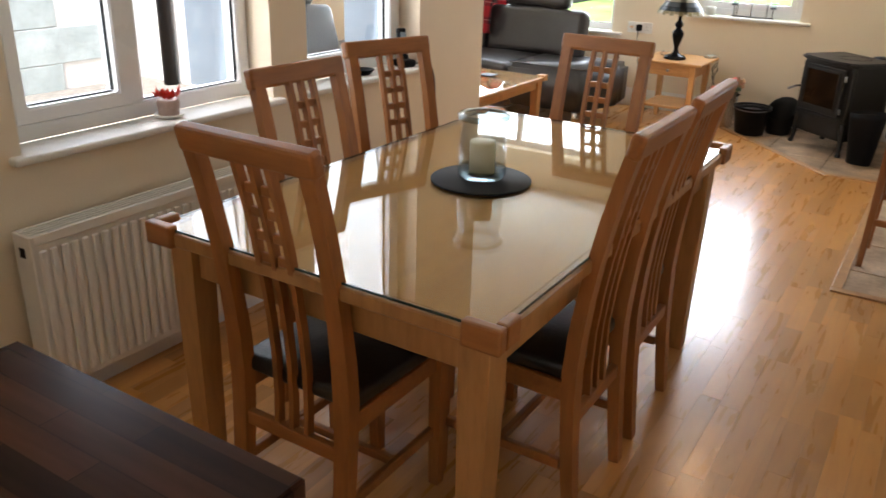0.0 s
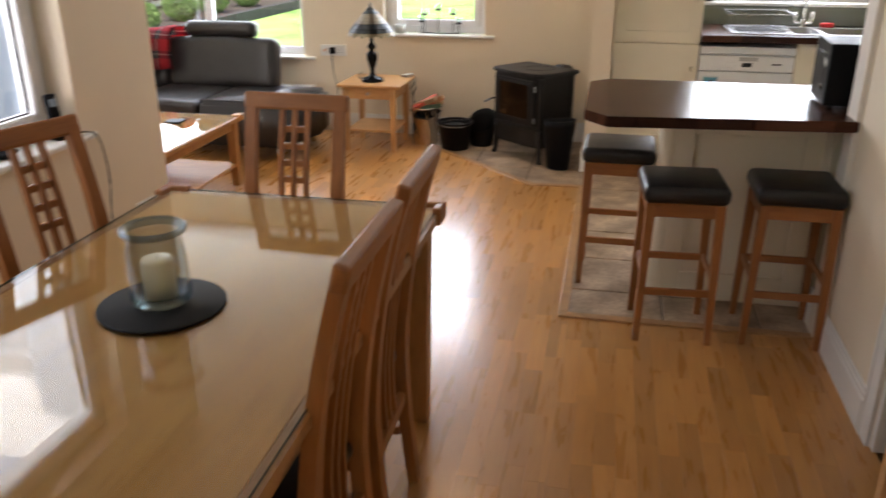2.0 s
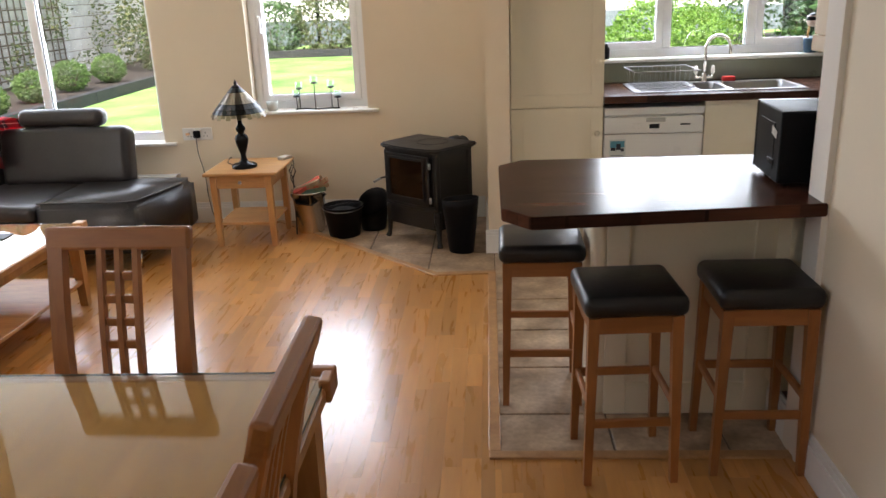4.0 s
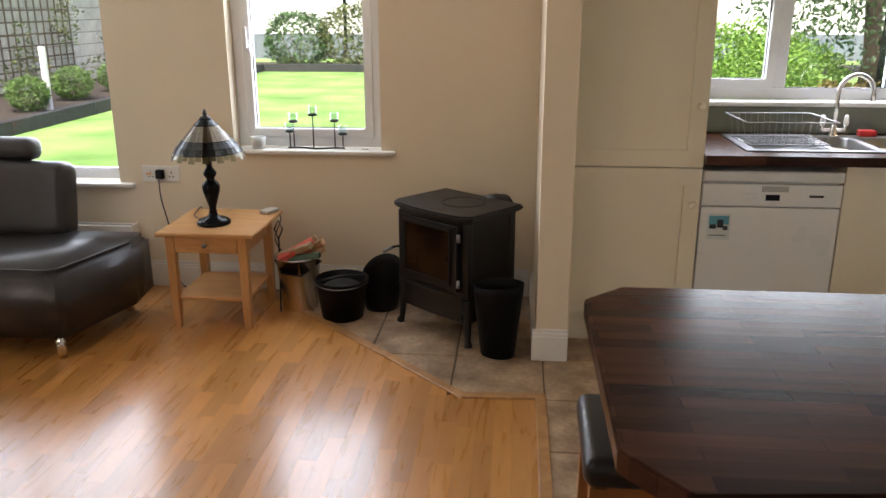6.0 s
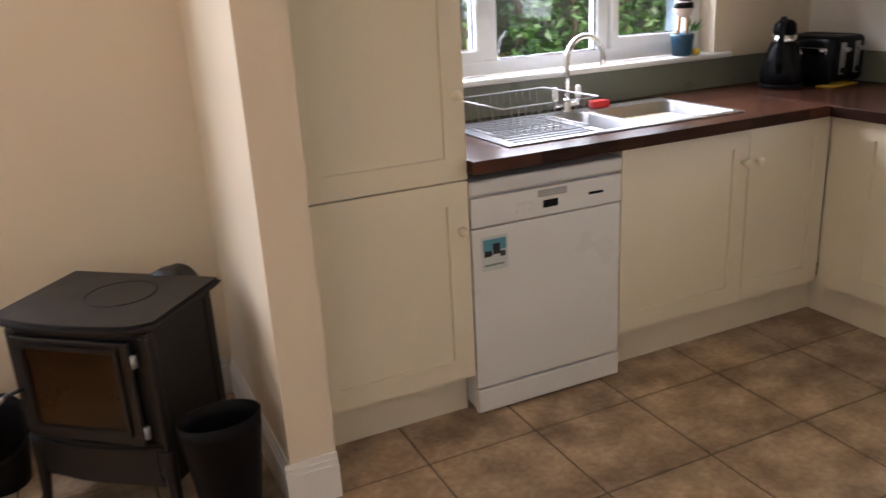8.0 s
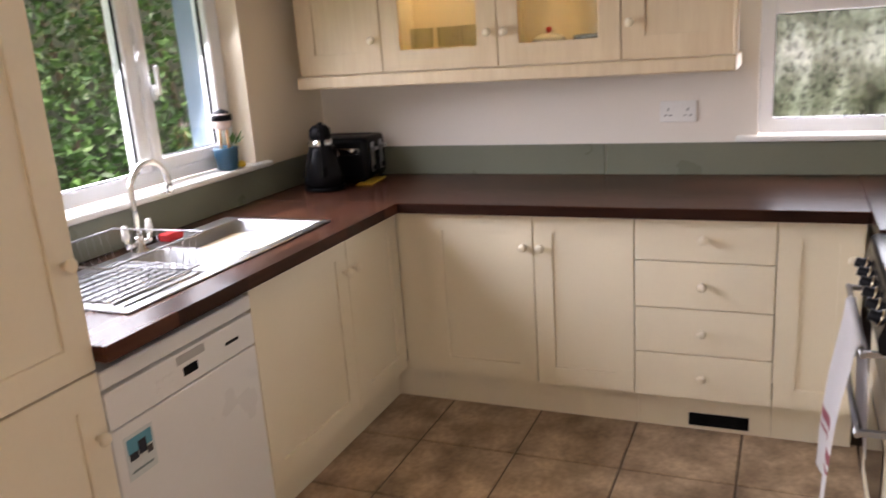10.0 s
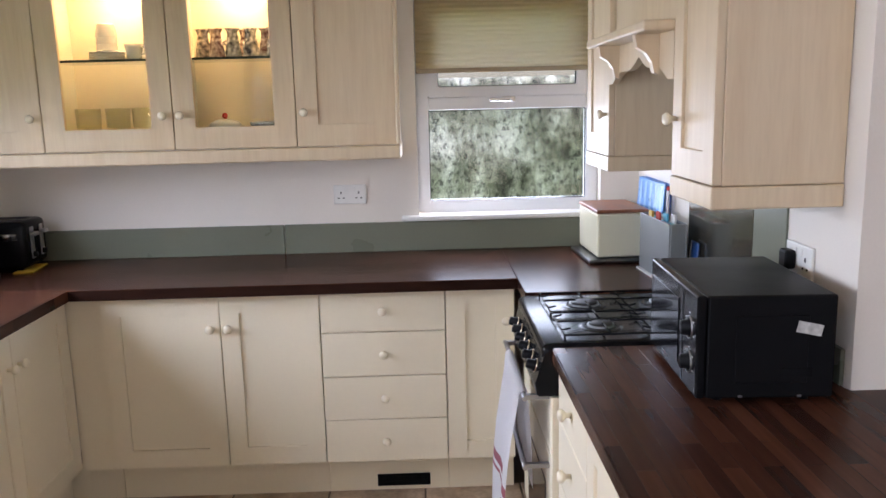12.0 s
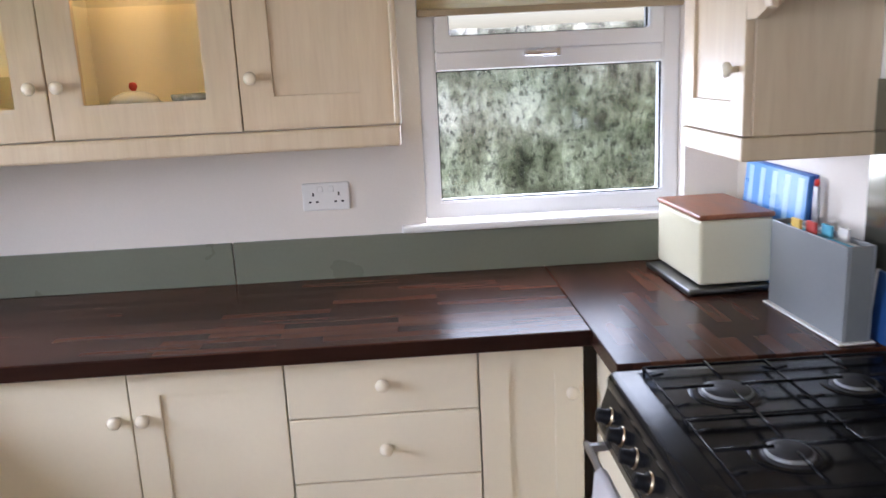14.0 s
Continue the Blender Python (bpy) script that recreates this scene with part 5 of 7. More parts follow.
for i, (x, y, r) in enumerate(((0.17, -0.17, 0.036), (0.43, -0.17, 0.045), (0.17, -0.43, 0.045), (0.43, -0.43, 0.036))):
    b = part("burner", bm_lathe([(r + 0.012, 0.9165), (r + 0.008, 0.919), (r, 0.920), (r, 0.926), (r - 0.004, 0.929), (0.004, 0.93)], 26, (x, y, 0)), surface("burner_cap_grey", (0.03, 0.03, 0.033), 0.5, 0.2, var=0.2), ck, "grey burner cap")
    part("burner_ring", bm_lathe([(r + 0.003, 0.9185), (r + 0.004, 0.921), (r + 0.004, 0.925), (r - 0.001, 0.9258)], 26, (x, y, 0), caps=False), M_GREY, b, "grey metal burner crown")
    part("burner_dish", bm_lathe([(r + 0.03, 0.9167), (r + 0.026, 0.9182), (r + 0.014, 0.9180)], 30, (x, y, 0), caps=False), M_ENAMEL, b, "glossy black burner dish")
for side in (0, 1):
    x0, x1 = (0.045, 0.295) if side == 0 else (0.305, 0.555)
    cx = (x0 + x1) / 2
    bars = [[(x0, -0.565, 0.930), (x1, -0.565, 0.930), (x1, -0.04, 0.930), (x0, -0.04, 0.930), (x0, -0.565, 0.930)], [(x0, -0.3, 0.930), (x1, -0.3, 0.930)]]
    for cy in (-0.17, -0.43):
        bars += [[(x0, cy, 0.936), (cx - 0.028, cy, 0.936)], [(cx + 0.028, cy, 0.936), (x1, cy, 0.936)], [(cx, cy + 0.028, 0.936), (cx, cy + 0.13, 0.936)], [(cx, cy - 0.13, 0.936), (cx, cy - 0.028, 0.936)]]
        for dx in (-0.075, 0.075):
            bars += [[(cx + dx, cy + 0.105, 0.936), (cx + dx, cy + 0.13, 0.931)], [(cx + dx, cy - 0.13, 0.931), (cx + dx, cy - 0.105, 0.936)]]
    bars += [[(px, py, 0.9165), (px, py, 0.931)] for px in (x0, x1) for py in (-0.565, -0.04)]
    part("pan_support", joined(*[rod(b_, 0.0034) for b_ in bars]), M_ENAMEL, ck, "black wire pan support")

towel = bmesh.new()
prev = None
zs_t = [0.30, 0.38, 0.46, 0.54, 0.62, 0.70, 0.755, 0.766, 0.757, 0.70, 0.62, 0.46]
ys_t = [0.140, 0.136, 0.130, 0.122, 0.112, 0.098, 0.092, 0.079, 0.066, 0.062, 0.056, 0.052]
nrow = len(zs_t)
for k in range(nrow):
    row = []
    for i in range(15):
        u = i / 14
        wob = 0.010 * math.sin(u * 9.5 + 0.4) * (1 if k < 6 else 0.25) * min(1, (0.74 - zs_t[k]) / 0.2 + 0.1)
        row.append(towel.verts.new((0.05 + 0.40 * u + (0.02 * (0.7 - zs_t[k]) * (u - 0.5)), ys_t[k] + max(wob, -0.004 if k < 6 else wob), zs_t[k] - (0.05 * u if k == 0 else 0))))
    if prev:
        for i in range(14):
            towel.faces.new((prev[i], prev[i + 1], row[i + 1], row[i]))
    prev = row
bmesh.ops.solidify(towel, geom=list(towel.faces), thickness=0.003)
M_TOWEL, nt_, nd_, ln__, b_ = nodes_of("white_towel_with_red_bands")
tc_, sp_ = nd_.new("ShaderNodeTexCoord"), nd_.new("ShaderNodeSeparateXYZ")
ln__(tc_.outputs["Object"], sp_.inputs[0])
cr_ = ramp(nd_, [(0.0, (0.84, 0.82, 0.83)), (0.395, (0.42, 0.13, 0.16)), (0.41, (0.84, 0.82, 0.83)), (0.425, (0.42, 0.13, 0.16)), (0.455, (0.84, 0.82, 0.83))])
cr_.color_ramp.interpolation = "CONSTANT"
ln__(sp_.outputs["Z"], cr_.inputs[0])
ln__(cr_.outputs[0], b_.inputs["Base Color"])
b_.inputs["Roughness"].default_value = 0.95
plain("tea_towel", smooth_all(towel), M_TOWEL, "white tea towel with red bands hung on the cooker rail", "tea towel", pose(1.56, 5.03, 0))

# splashback, hood and cabinets over the cooker
plain("splashback", bm_boxes([(1.74, 2.32, 4.4015, 4.407, 0.93, 1.50)], 0.001), surface("dark_steel_splashback", (0.26, 0.25, 0.20), 0.14, 0.85, var=0.05), "dark steel splashback behind the cooker", "splashback")
plain("splashback", bm_boxes([(1.52, 1.736, 4.4015, 4.407, 0.911, 1.40)], 0.001), M_GREEN, "sage green splashback panel", "splashback")
plain("upstand", bm_boxes([(1.19, 1.515, 4.4015, 4.412, 0.911, 1.0)], 0.001), M_GREEN, "sage green upstand panel beside the microwave", "upstand")


def side_unit(x_hi, w_, label, knob_left):
    ob = thing("wall_cabinet", pose(x_hi, 4.69, 0, 0, 0, 180), label, "cabinet", "wall cabinets")
    part("carcass", bm_boxes([(0.0, w_, 0.001, 0.288, 1.385, 2.15)], 0.002), M_CABW, ob)
    shaker_door(ob, 0.001, w_ - 0.001, 1.387, 2.148, M_CABW, ((0.035, 1.535) if knob_left else (w_ - 0.035, 1.535)), 0.075)
    part("pelmet", bm_boxes([(-0.002, w_ + 0.004, -0.024, 0.288, 1.33, 1.3835)], 0.004, 2), M_CABW, ob)
    return ob


side_unit(1.56, 0.315, "cream wall cabinet over the microwave with a framed door", True)
side_unit(2.70, 0.39, "narrow cream wall cabinet beside the window", False)
hood = thing("cooker_hood", pose(1.562, 4.69, 0), "cream cooker canopy with a scalloped valance", "cooker hood")
HW = 0.746
poly = [(0, 1.64), (0.05, 1.64)]
for k in range(13):
    u = k / 12
    poly.append((0.05 + 0.30 * u, 1.64 + 0.02 * math.sin(u * 6.283) + 0.075 * (1 - math.cos(u * 3.1416)) / 2))
for k in range(1, 13):
    u = k / 12
    poly.append((0.35 + (HW - 0.40) * u, 1.715 - 0.02 * math.sin(u * 6.283) - 0.075 * (1 - math.cos(u * 3.1416)) / 2))
poly += [(HW, 1.64), (HW, 1.765), (0, 1.765)]
part("valance", moved(bm_prism(poly, 0, 0.022), Matrix(((1, 0, 0, 0), (0, 0, 1, 0.0), (0, 1, 0, 0), (0, 0, 0, 1)))), M_CABW, hood, "scalloped cream valance")
part("shelf", bm_boxes([(-0.0, HW, -0.28, 0.105, 1.7655, 1.793)], 0.006, 2), M_CABW, hood)
for x in (0.13, HW - 0.15):
    br = bm_prism([(0.0225, 1.655), (0.036, 1.66), (0.043, 1.69), (0.06, 1.715), (0.085, 1.73), (0.092, 1.765), (0.0225, 1.765)], 0, 0.03)
    part("bracket", moved(br, Matrix(((0, 0, 1, x), (1, 0, 0, 0), (0, 1, 0, 0), (0, 0, 0, 1)))), M_CABW, hood)
part("hood_body", bm_boxes([(0.002, HW - 0.002, -0.285, -0.001, 1.794, 2.15)]), M_CABW, hood)
part("filter_panel", bm_boxes([(0.02, HW - 0.02, -0.27, -0.01, 1.735, 1.75)]), M_STEEL, hood)

# microwave
mw = thing("microwave", pose(1.10, 4.785, 0.9105, 0, 0, -3.0), "black microwave oven on the worktop with a silver label", "microwave")
MW_, MD, MH = 0.445, 0.305, 0.25
part("case", bm_boxes([(0, MW_, -MD, -0.022, 0.014, MH)], 0.006, 2), M_PLASTIC, mw)
part("front_frame", bm_boxes([(0, MW_, -0.0215, 0.0, 0.014, MH)], 0.005, 2), M_ENAMEL, mw)
part("door_window", bm_boxes([(0.15, MW_ - 0.03, 0.0002, 0.003, 0.05, MH - 0.04)], 0.001), M_SCREEN, mw, "dark glass door window")
slab("door_gap", (0.117, 0.119, 0.0002, 0.0012, 0.02, MH - 0.006), M_IRON, mw, 0)
for z in (0.085, 0.165):
    kb = bm_lathe([(0.024, 0), (0.024, 0.004), (0.018, 0.006), (0.016, 0.02), (0.004, 0.021)], 22)
    d = part("dial", moved(kb, Matrix.Translation((0.058, 0.0, z)) @ Matrix.Rotation(radians(-90), 4, "X")), M_PLASTIC, mw)
    part("dial_ring", moved(bm_lathe([(0.027, 0), (0.027, 0.003), (0.0245, 0.003), (0.0245, 0)], 26, caps=False), Matrix.Translation((0.058, 0.0004, z)) @ Matrix.Rotation(radians(-90), 4, "X")), M_STEEL, d, "silver dial ring")
    for a in range(-4, 5, 2):
        slab("dial_mark", (0.058 + 0.034 * math.sin(a * 0.5) - 0.003, 0.058 + 0.034 * math.sin(a * 0.5) + 0.003, 0.0002, 0.0012, z + 0.034 * math.cos(a * 0.5) - 0.001, z + 0.034 * math.cos(a * 0.5) + 0.001), M_WHITE, d, 0)
slab("brand_bar", (0.25, 0.31, 0.0002, 0.001, 0.03, 0.037), M_STEEL, mw, 0)
part("side_pressing", bm_boxes([(-0.0025, 0.001, -MD + 0.06, -0.085, 0.05, MH - 0.045)], 0.0015), M_PLASTIC, mw)
part("side_vent", bm_boxes([(-0.003, 0.001, -MD + 0.05, -MD + 0.12, 0.065, 0.085)], 0.001), M_ENAMEL, mw)
part("rating_label", moved(bm_boxes([(-0.0032, -0.0026, -0.028, 0.028, -0.013, 0.013)]), Matrix.Translation((0, -MD + 0.06, MH - 0.075)) @ Matrix.Rotation(radians(12), 4, "X")), surface("silver_label", (0.62, 0.62, 0.6), 0.4, var=0.3, scale=70), mw, "silver rating label")
for x in (0.04, MW_ - 0.04):
    for y in (-MD + 0.05, -0.06):
        part("foot", bm_lathe([(0.012, 0), (0.013, 0.0145)], 12, (x, y, 0)), M_PLASTIC, mw)
for y in (-0.10, -0.23):
    part("case_screw", bm_boxes([(-0.0015, 0.001, y - 0.005, y + 0.005, 0.016, 0.022)], 0.001), M_STEEL, mw)

# bread crock, trays and chopping boards in the corner
bread = thing("bread_bin", pose(2.81, 4.578, 0.9225, 0, 0, 2), "cream enamel bin with a dark wooden lid on a steel base", "bread bin")
part("box", bm_boxes([(-0.165, 0.165, -0.105, 0.105, 0.022, 0.205)], 0.010, 3), surface("cream_enamel", (0.72, 0.68, 0.50), 0.22, var=0.02), bread)
part("lid", bm_boxes([(-0.168, 0.168, -0.108, 0.108, 0.206, 0.221)], 0.005, 2), timber("red_brown_lid", (0.26, 0.10, 0.05), (0.17, 0.06, 0.03), 0.35, (2, 14, 14)), bread, "reddish wooden lid")
part("base", bm_boxes([(-0.19, 0.16, -0.10, 0.145, 0.0, 0.018)], 0.007, 2), surface("dark_steel_tray", (0.16, 0.16, 0.16), 0.3, 1.0, var=0.06), bread, "dark steel base tray")
for k, (dx, dy, c) in enumerate(((0, 0, (0.02, 0.10, 0.45)), (0.0, 0.014, (0.05, 0.22, 0.62)), (-0.01, 0.028, (0.10, 0.30, 0.68)))):
    tr_ = thing("tray", pose(2.74 + dx, 4.425 + dy, 0.9225, 4, 0, 0), "blue striped tray leaning against the wall", "tray", "blue trays behind the bin")
    part("tray_panel", smooth_all(bm_boxes([(-0.19, 0.19, -0.003, 0.003, 0.0, 0.33)], 0.0028, 2)), surface("blue_tray", c, 0.3, var=0.1), tr_)
    for i in range(5):
        slab("stripe", (-0.17 + i * 0.075, -0.14 + i * 0.075, 0.0031, 0.0036, 0.01, 0.32), surface("light_blue_stripe", (0.40, 0.60, 0.80), 0.3), tr_, 0)
knifebox = thing("chopping_board_rack", pose(2.36, 4.492, 0.9225, 0, 0, 2), "grey metal rack holding upright chopping boards", "chopping boards")
for d_ in ((-0.17, 0.17, 0.028, 0.034, 0.006, 0.225), (-0.17, 0.17, -0.034, -0.028, 0.006, 0.225), (-0.17, -0.164, -0.0275, 0.0275, 0.006, 0.225), (0.164, 0.17, -0.0275, 0.0275, 0.006, 0.225)):
    slab("side_panel", d_, M_GREY, knifebox, 0.002)
part("base", bm_boxes([(-0.178, 0.178, -0.042, 0.045, 0, 0.006)], 0.002), M_WHITE, knifebox)
for k, c in enumerate(((0.75, 0.74, 0.7), (0.10, 0.45, 0.62), (0.6, 0.07, 0.06), (0.72, 0.5, 0.1))):
    y = -0.022 + k * 0.0135
    part("chopping_board", bm_boxes([(-0.155, 0.155, y, y + 0.008, 0.008, 0.215), (-0.02 + 0.045 * (k - 1.5), 0.02 + 0.045 * (k - 1.5), y, y + 0.008, 0.2155, 0.245)], 0.001), surface("board_plastic", c, 0.4), knifebox, "coloured board with an index tab")
board = thing("chopping_board", pose(2.2, 4.432, 0.9225, 5, 0, 0), "blue plastic chopping board upright against the splashback", "chopping board")
part("board", bm_boxes([(-0.035, 0.03, -0.005, 0.005, 0, 0.16)], 0.004, 2), surface("deep_blue_plastic", (0.02, 0.07, 0.22), 0.35, var=0.1), board)
part("edge_strip", bm_boxes([(0.032, 0.04, -0.005, 0.005, 0, 0.16)], 0.002), M_WHITE, board, "white edge strip")
steel = thing("knife_sharpener", pose(2.50, 4.432, 0.9225), "slim upright steel with a red tip", "kitchen tool")
part("blade", bm_boxes([(-0.012, 0.012, -0.004, 0.004, 0.0, 0.31)], 0.002), M_STEEL, steel)
part("tip", bm_lathe([(0.004, 0.31), (0.007, 0.316), (0.005, 0.326), (0.002, 0.328)], 12), M_RED, steel)


# ---- living end: stove and hearth ----
st = thing("wood_stove", pose(-0.262, 6.985, 0.001, 0, 0, -40), "black cast iron wood stove with a glazed door, standing on legs", "stove")


def bowed(w0, d0, d1, bow, z0, z1, bevel=0.0):
    """A block whose front swells outwards."""
    n = 12
    front = [(-w0 / 2 + w0 * k / n, d0 - bow * (1 - (2 * k / n - 1) ** 2)) for k in range(n + 1)]
    return bm_prism(front + [(w0 / 2, d1), (-w0 / 2, d1)], z0, z1, bevel)


def stove_top(o, z0, z1, bevel):
    """A plate with a bowed front and clipped front corners."""
    w0, n = 0.47 + 2 * o, 10
    front = [(-w0 / 2 + 0.045 + (w0 - 0.09) * k / n, -0.175 - o - 0.022 * (1 - (2 * k / n - 1) ** 2)) for k in range(n + 1)]
    return bm_prism([(-w0 / 2, -0.135 - o)] + front + [(w0 / 2, -0.135 - o), (w0 / 2, 0.18 + o * 0.3), (-w0 / 2, 0.18 + o * 0.3)], z0, z1, bevel)


part("body", bowed(0.46, -0.16, 0.17, 0.02, 0.15, 0.60), M_IRON, st)
for o, z0, z1 in ((-0.004, 0.594, 0.603), (0.010, 0.6032, 0.611), (0.022, 0.6112, 0.620), (0.030, 0.6202, 0.629), (0.022, 0.6292, 0.637)):
    part("top_plate", stove_top(o, z0, z1, 0.003), M_IRON, st)
part("hotplate_ring", bm_lathe([(0.105, 0.6365), (0.105, 0.6385), (0.099, 0.6385), (0.099, 0.6365)], 40, (0.03, 0.02, 0), caps=False), M_PLASTIC, st, "round hotplate seam")
dr = part("door", bm_boxes([(-0.19, 0.19, -0.198, -0.183, 0.268, 0.585)], 0.004, 2), M_IRON, st, "cast iron stove door")
# opaque door glass in an uneven dark brown
part("door_glass", bm_boxes([(-0.145, 0.145, -0.2005, -0.1985, 0.315, 0.552)], 0.001), surface("mottled_brown_stove_glass", (0.022, 0.012, 0.006), 0.12, var=0.6, scale=5, bump=0, spec=0.4), dr, "mottled dark brown door glass")
part("glass_frame", bm_ring(-0.162, 0.162, 0.298, 0.569, 0.016, -0.208, -0.1985, 0.003), M_IRON, dr)
part("door_handle", bm_sweep([(-0.18, -0.20, 0.42), (-0.195, -0.225, 0.42), (-0.205, -0.235, 0.415)], ring(0.006, 8), smooth=True), M_IRON, dr)
part("handle_grip", bm_sweep([(-0.205, -0.235, 0.415), (-0.235, -0.272, 0.392)], ring(0.0085, 10), smooth=True), M_STEEL, dr, "steel spring handle grip")
for z in (0.31, 0.53):
    part("hinge", bm_lathe([(0.009, z - 0.018), (0.009, z + 0.018)], 12, (0.198, -0.19, 0)), M_GREY, dr, "small grey hinge pin")
for o, z0, z1 in ((0.012, 0.236, 0.246), (0.022, 0.2462, 0.256), (0.014, 0.2562, 0.265)):
    part("ash_lip", bowed(0.41 + 2 * o, -0.158 - o, -0.12, 0.034, z0, z1, 0.003), M_IRON, st, "curved cast ash lip")
part("ash_door", bowed(0.40, -0.168, -0.12, 0.026, 0.125, 0.235, 0.003), M_IRON, st, "curved ash pan door")
part("lower_skirt", bowed(0.44, -0.15, 0.12, 0.01, 0.105, 0.149), M_IRON, st)
for sx in (-1, 1):
    for y in (-0.15, 0.14):
        part("leg", bm_sweep([(sx * 0.238, y - 0.012, 0), (sx * 0.236, y - 0.010, 0.012), (sx * 0.23, y - 0.006, 0.03), (sx * 0.222, y, 0.15), (sx * 0.218, y, 0.162), (sx * 0.218, y, 0.225), (sx * 0.218, y, 0.232)], ring(0.021, 10), (0, 1, 0), scales=[0.95, 0.9, 0.68, 1.0, 1.2, 1.2, 1.0], smooth=True), M_IRON, st)
        part("corner_post", bm_boxes([(sx * 0.218 - 0.018, sx * 0.218 + 0.018, y - 0.018, y + 0.018, 0.233, 0.593)], 0.008, 2), M_IRON, st)
part("flue_collar", moved(bm_lathe([(0.078, 0), (0.078, 0.05), (0.068, 0.052), (0.068, 0.10)], 30), Matrix.Translation((0.07, 0.172, 0.575)) @ Matrix.Rotation(radians(-90), 4, "X")), M_IRON, st, "round black flue outlet")

bin_ = thing("waste_bin", pose(-0.045, 6.64, 0.001, 0, 0, -20), "tall tapered black plastic waste bin beside the stove", "bin")
bm = bmesh.new()
rings_ = []
for z, rx, ry in ((0, 0.075, 0.055), (0.004, 0.08, 0.06), (0.30, 0.115, 0.085), (0.345, 0.118, 0.088), (0.345, 0.113, 0.083), (0.30, 0.110, 0.080), (0.02, 0.075, 0.055)):
    rings_.append([bm.verts.new((rx * math.cos(k * 0.19635), ry * math.sin(k * 0.19635), z + (0.012 * math.cos(k * 0.19635) if z > 0.29 else 0))) for k in range(32)])
for a, b in zip(rings_, rings_[1:]):
    for k in range(32):
        bm.faces.new((a[k], a[(k + 1) % 32], b[(k + 1) % 32], b[k]))
bm.faces.new(rings_[0][::-1])
bm.faces.new(rings_[-1])
part("bin_body", smooth_all(bm), M_PLASTIC, bin_)


def bucket(name, m, r0, r1, h, material, label, category="bucket"):
    ob = thing(name, m, label, category)
    part("pail", bm_lathe([(r0 - 0.004, 0), (r0, 0.004), (r1, h), (r1 + 0.007, h + 0.002), (r1 + 0.007, h + 0.010), (r1 - 0.003, h + 0.008), (r0 - 0.004, 0.01)], 36), material, ob)
    return ob


bk = bucket("coal_bucket", pose(-0.855, 7.055, 0.001), 0.105, 0.132, 0.20, M_PLASTIC, "black plastic coal bucket with a wire handle")
part("bail", bm_sweep([(0.138 * math.cos(a), -0.138 * math.sin(a) * 0.97, 0.20 - 0.012 * math.sin(a)) for a in [k * 0.2618 for k in range(13)]], ring(0.0035, 6), smooth=True), M_STEEL, bk, "wire bail handle")
part("coal", bm_lathe([(0.115, 0.16), (0.07, 0.185), (0.02, 0.175)], 10), surface("coal_black", (0.01, 0.01, 0.01), 0.7, var=0.4, bump=0.6, fine=30), bk)
part("fire_tongs", bm_sweep([(-0.11, -0.05, 0.205), (0.0, 0.02, 0.213), (0.10, 0.06, 0.205)], ring(0.006, 6), smooth=True), M_IRON, bk, "black fire tongs laid across")
hod = thing("coal_hod", pose(-0.675, 7.205, 0.001, 0, 0, -10), "black metal coal hod with a slanted mouth", "coal hod")
bm = bmesh.new()
rings_ = []
for f in range(6):
    u = f / 5
    rings_.append([bm.verts.new(((0.085 + 0.025 * u) * math.cos(k * 0.2618), (0.085 + 0.025 * u) * math.sin(k * 0.2618) + 0.02 * u, u * (0.19 + 0.07 * math.sin(k * 0.2618)))) for k in range(24)])
for a, b in zip(rings_, rings_[1:]):
    for k in range(24):
        bm.faces.new((a[k], a[(k + 1) % 24], b[(k + 1) % 24], b[k]))
bm.faces.new(rings_[0][::-1])
bmesh.ops.solidify(bm, geom=list(bm.faces), thickness=0.003)
part("hod_body", smooth_all(bm), M_IRON, hod)

fb = bucket("kindling_bucket", pose(-1.11, 7.175, 0.001), 0.092, 0.115, 0.28, M_PAIL, "shiny steel bucket filled with kindling and firelighter packs")
rnd = random.Random(21)
for k in range(9):
    c = ((0.62, 0.18, 0.10), (0.55, 0.33, 0.18), (0.42, 0.30, 0.18), (0.70, 0.12, 0.08), (0.1, 0.16, 0.1))[k % 5]
    mt = surface("packet_card", c, 0.6, var=0.25, scale=40)
    ang = -35 + rnd.random() * 30
    part("kindling_pack", moved(bm_boxes([(-0.10, 0.10, -0.022, 0.022, -0.014, 0.014)], 0.002), Matrix.Translation((0.02 + rnd.uniform(-0.03, 0.04), rnd.uniform(-0.06, 0.06), 0.295 + 0.012 * (k % 4))) @ Euler((rnd.uniform(-0.3, 0.3), radians(ang), rnd.uniform(-0.5, 0.5))).to_matrix().to_4x4()), mt, fb, "red and brown firelighter pack")
part("carry_handle", bm_sweep([(-0.119, 0, 0.26), (-0.055, -0.105, 0.22), (0.04, -0.118, 0.21), (0.119, 0, 0.26)], rect(0.022, 0.004), smooth=True), M_PLASTIC, fb, "black folded handle")
poker = thing("fire_poker", pose(-1.205, 7.12, 0.0), "black twisted fire poker leaning on the lamp table", "poker")
part("shaft", bm_sweep([(0.01, -0.03, 0.0), (0.006, 0.02, 0.25), (0.0, 0.04, 0.38)], ring(0.005, 8), smooth=True), M_IRON, poker)
part("grip_loop", bm_sweep([(0, 0.04, 0.38), (-0.022, 0.045, 0.43), (0, 0.05, 0.475), (0.022, 0.045, 0.43), (0.001, 0.04, 0.382)], ring(0.0045, 8), smooth=True), M_IRON, poker)

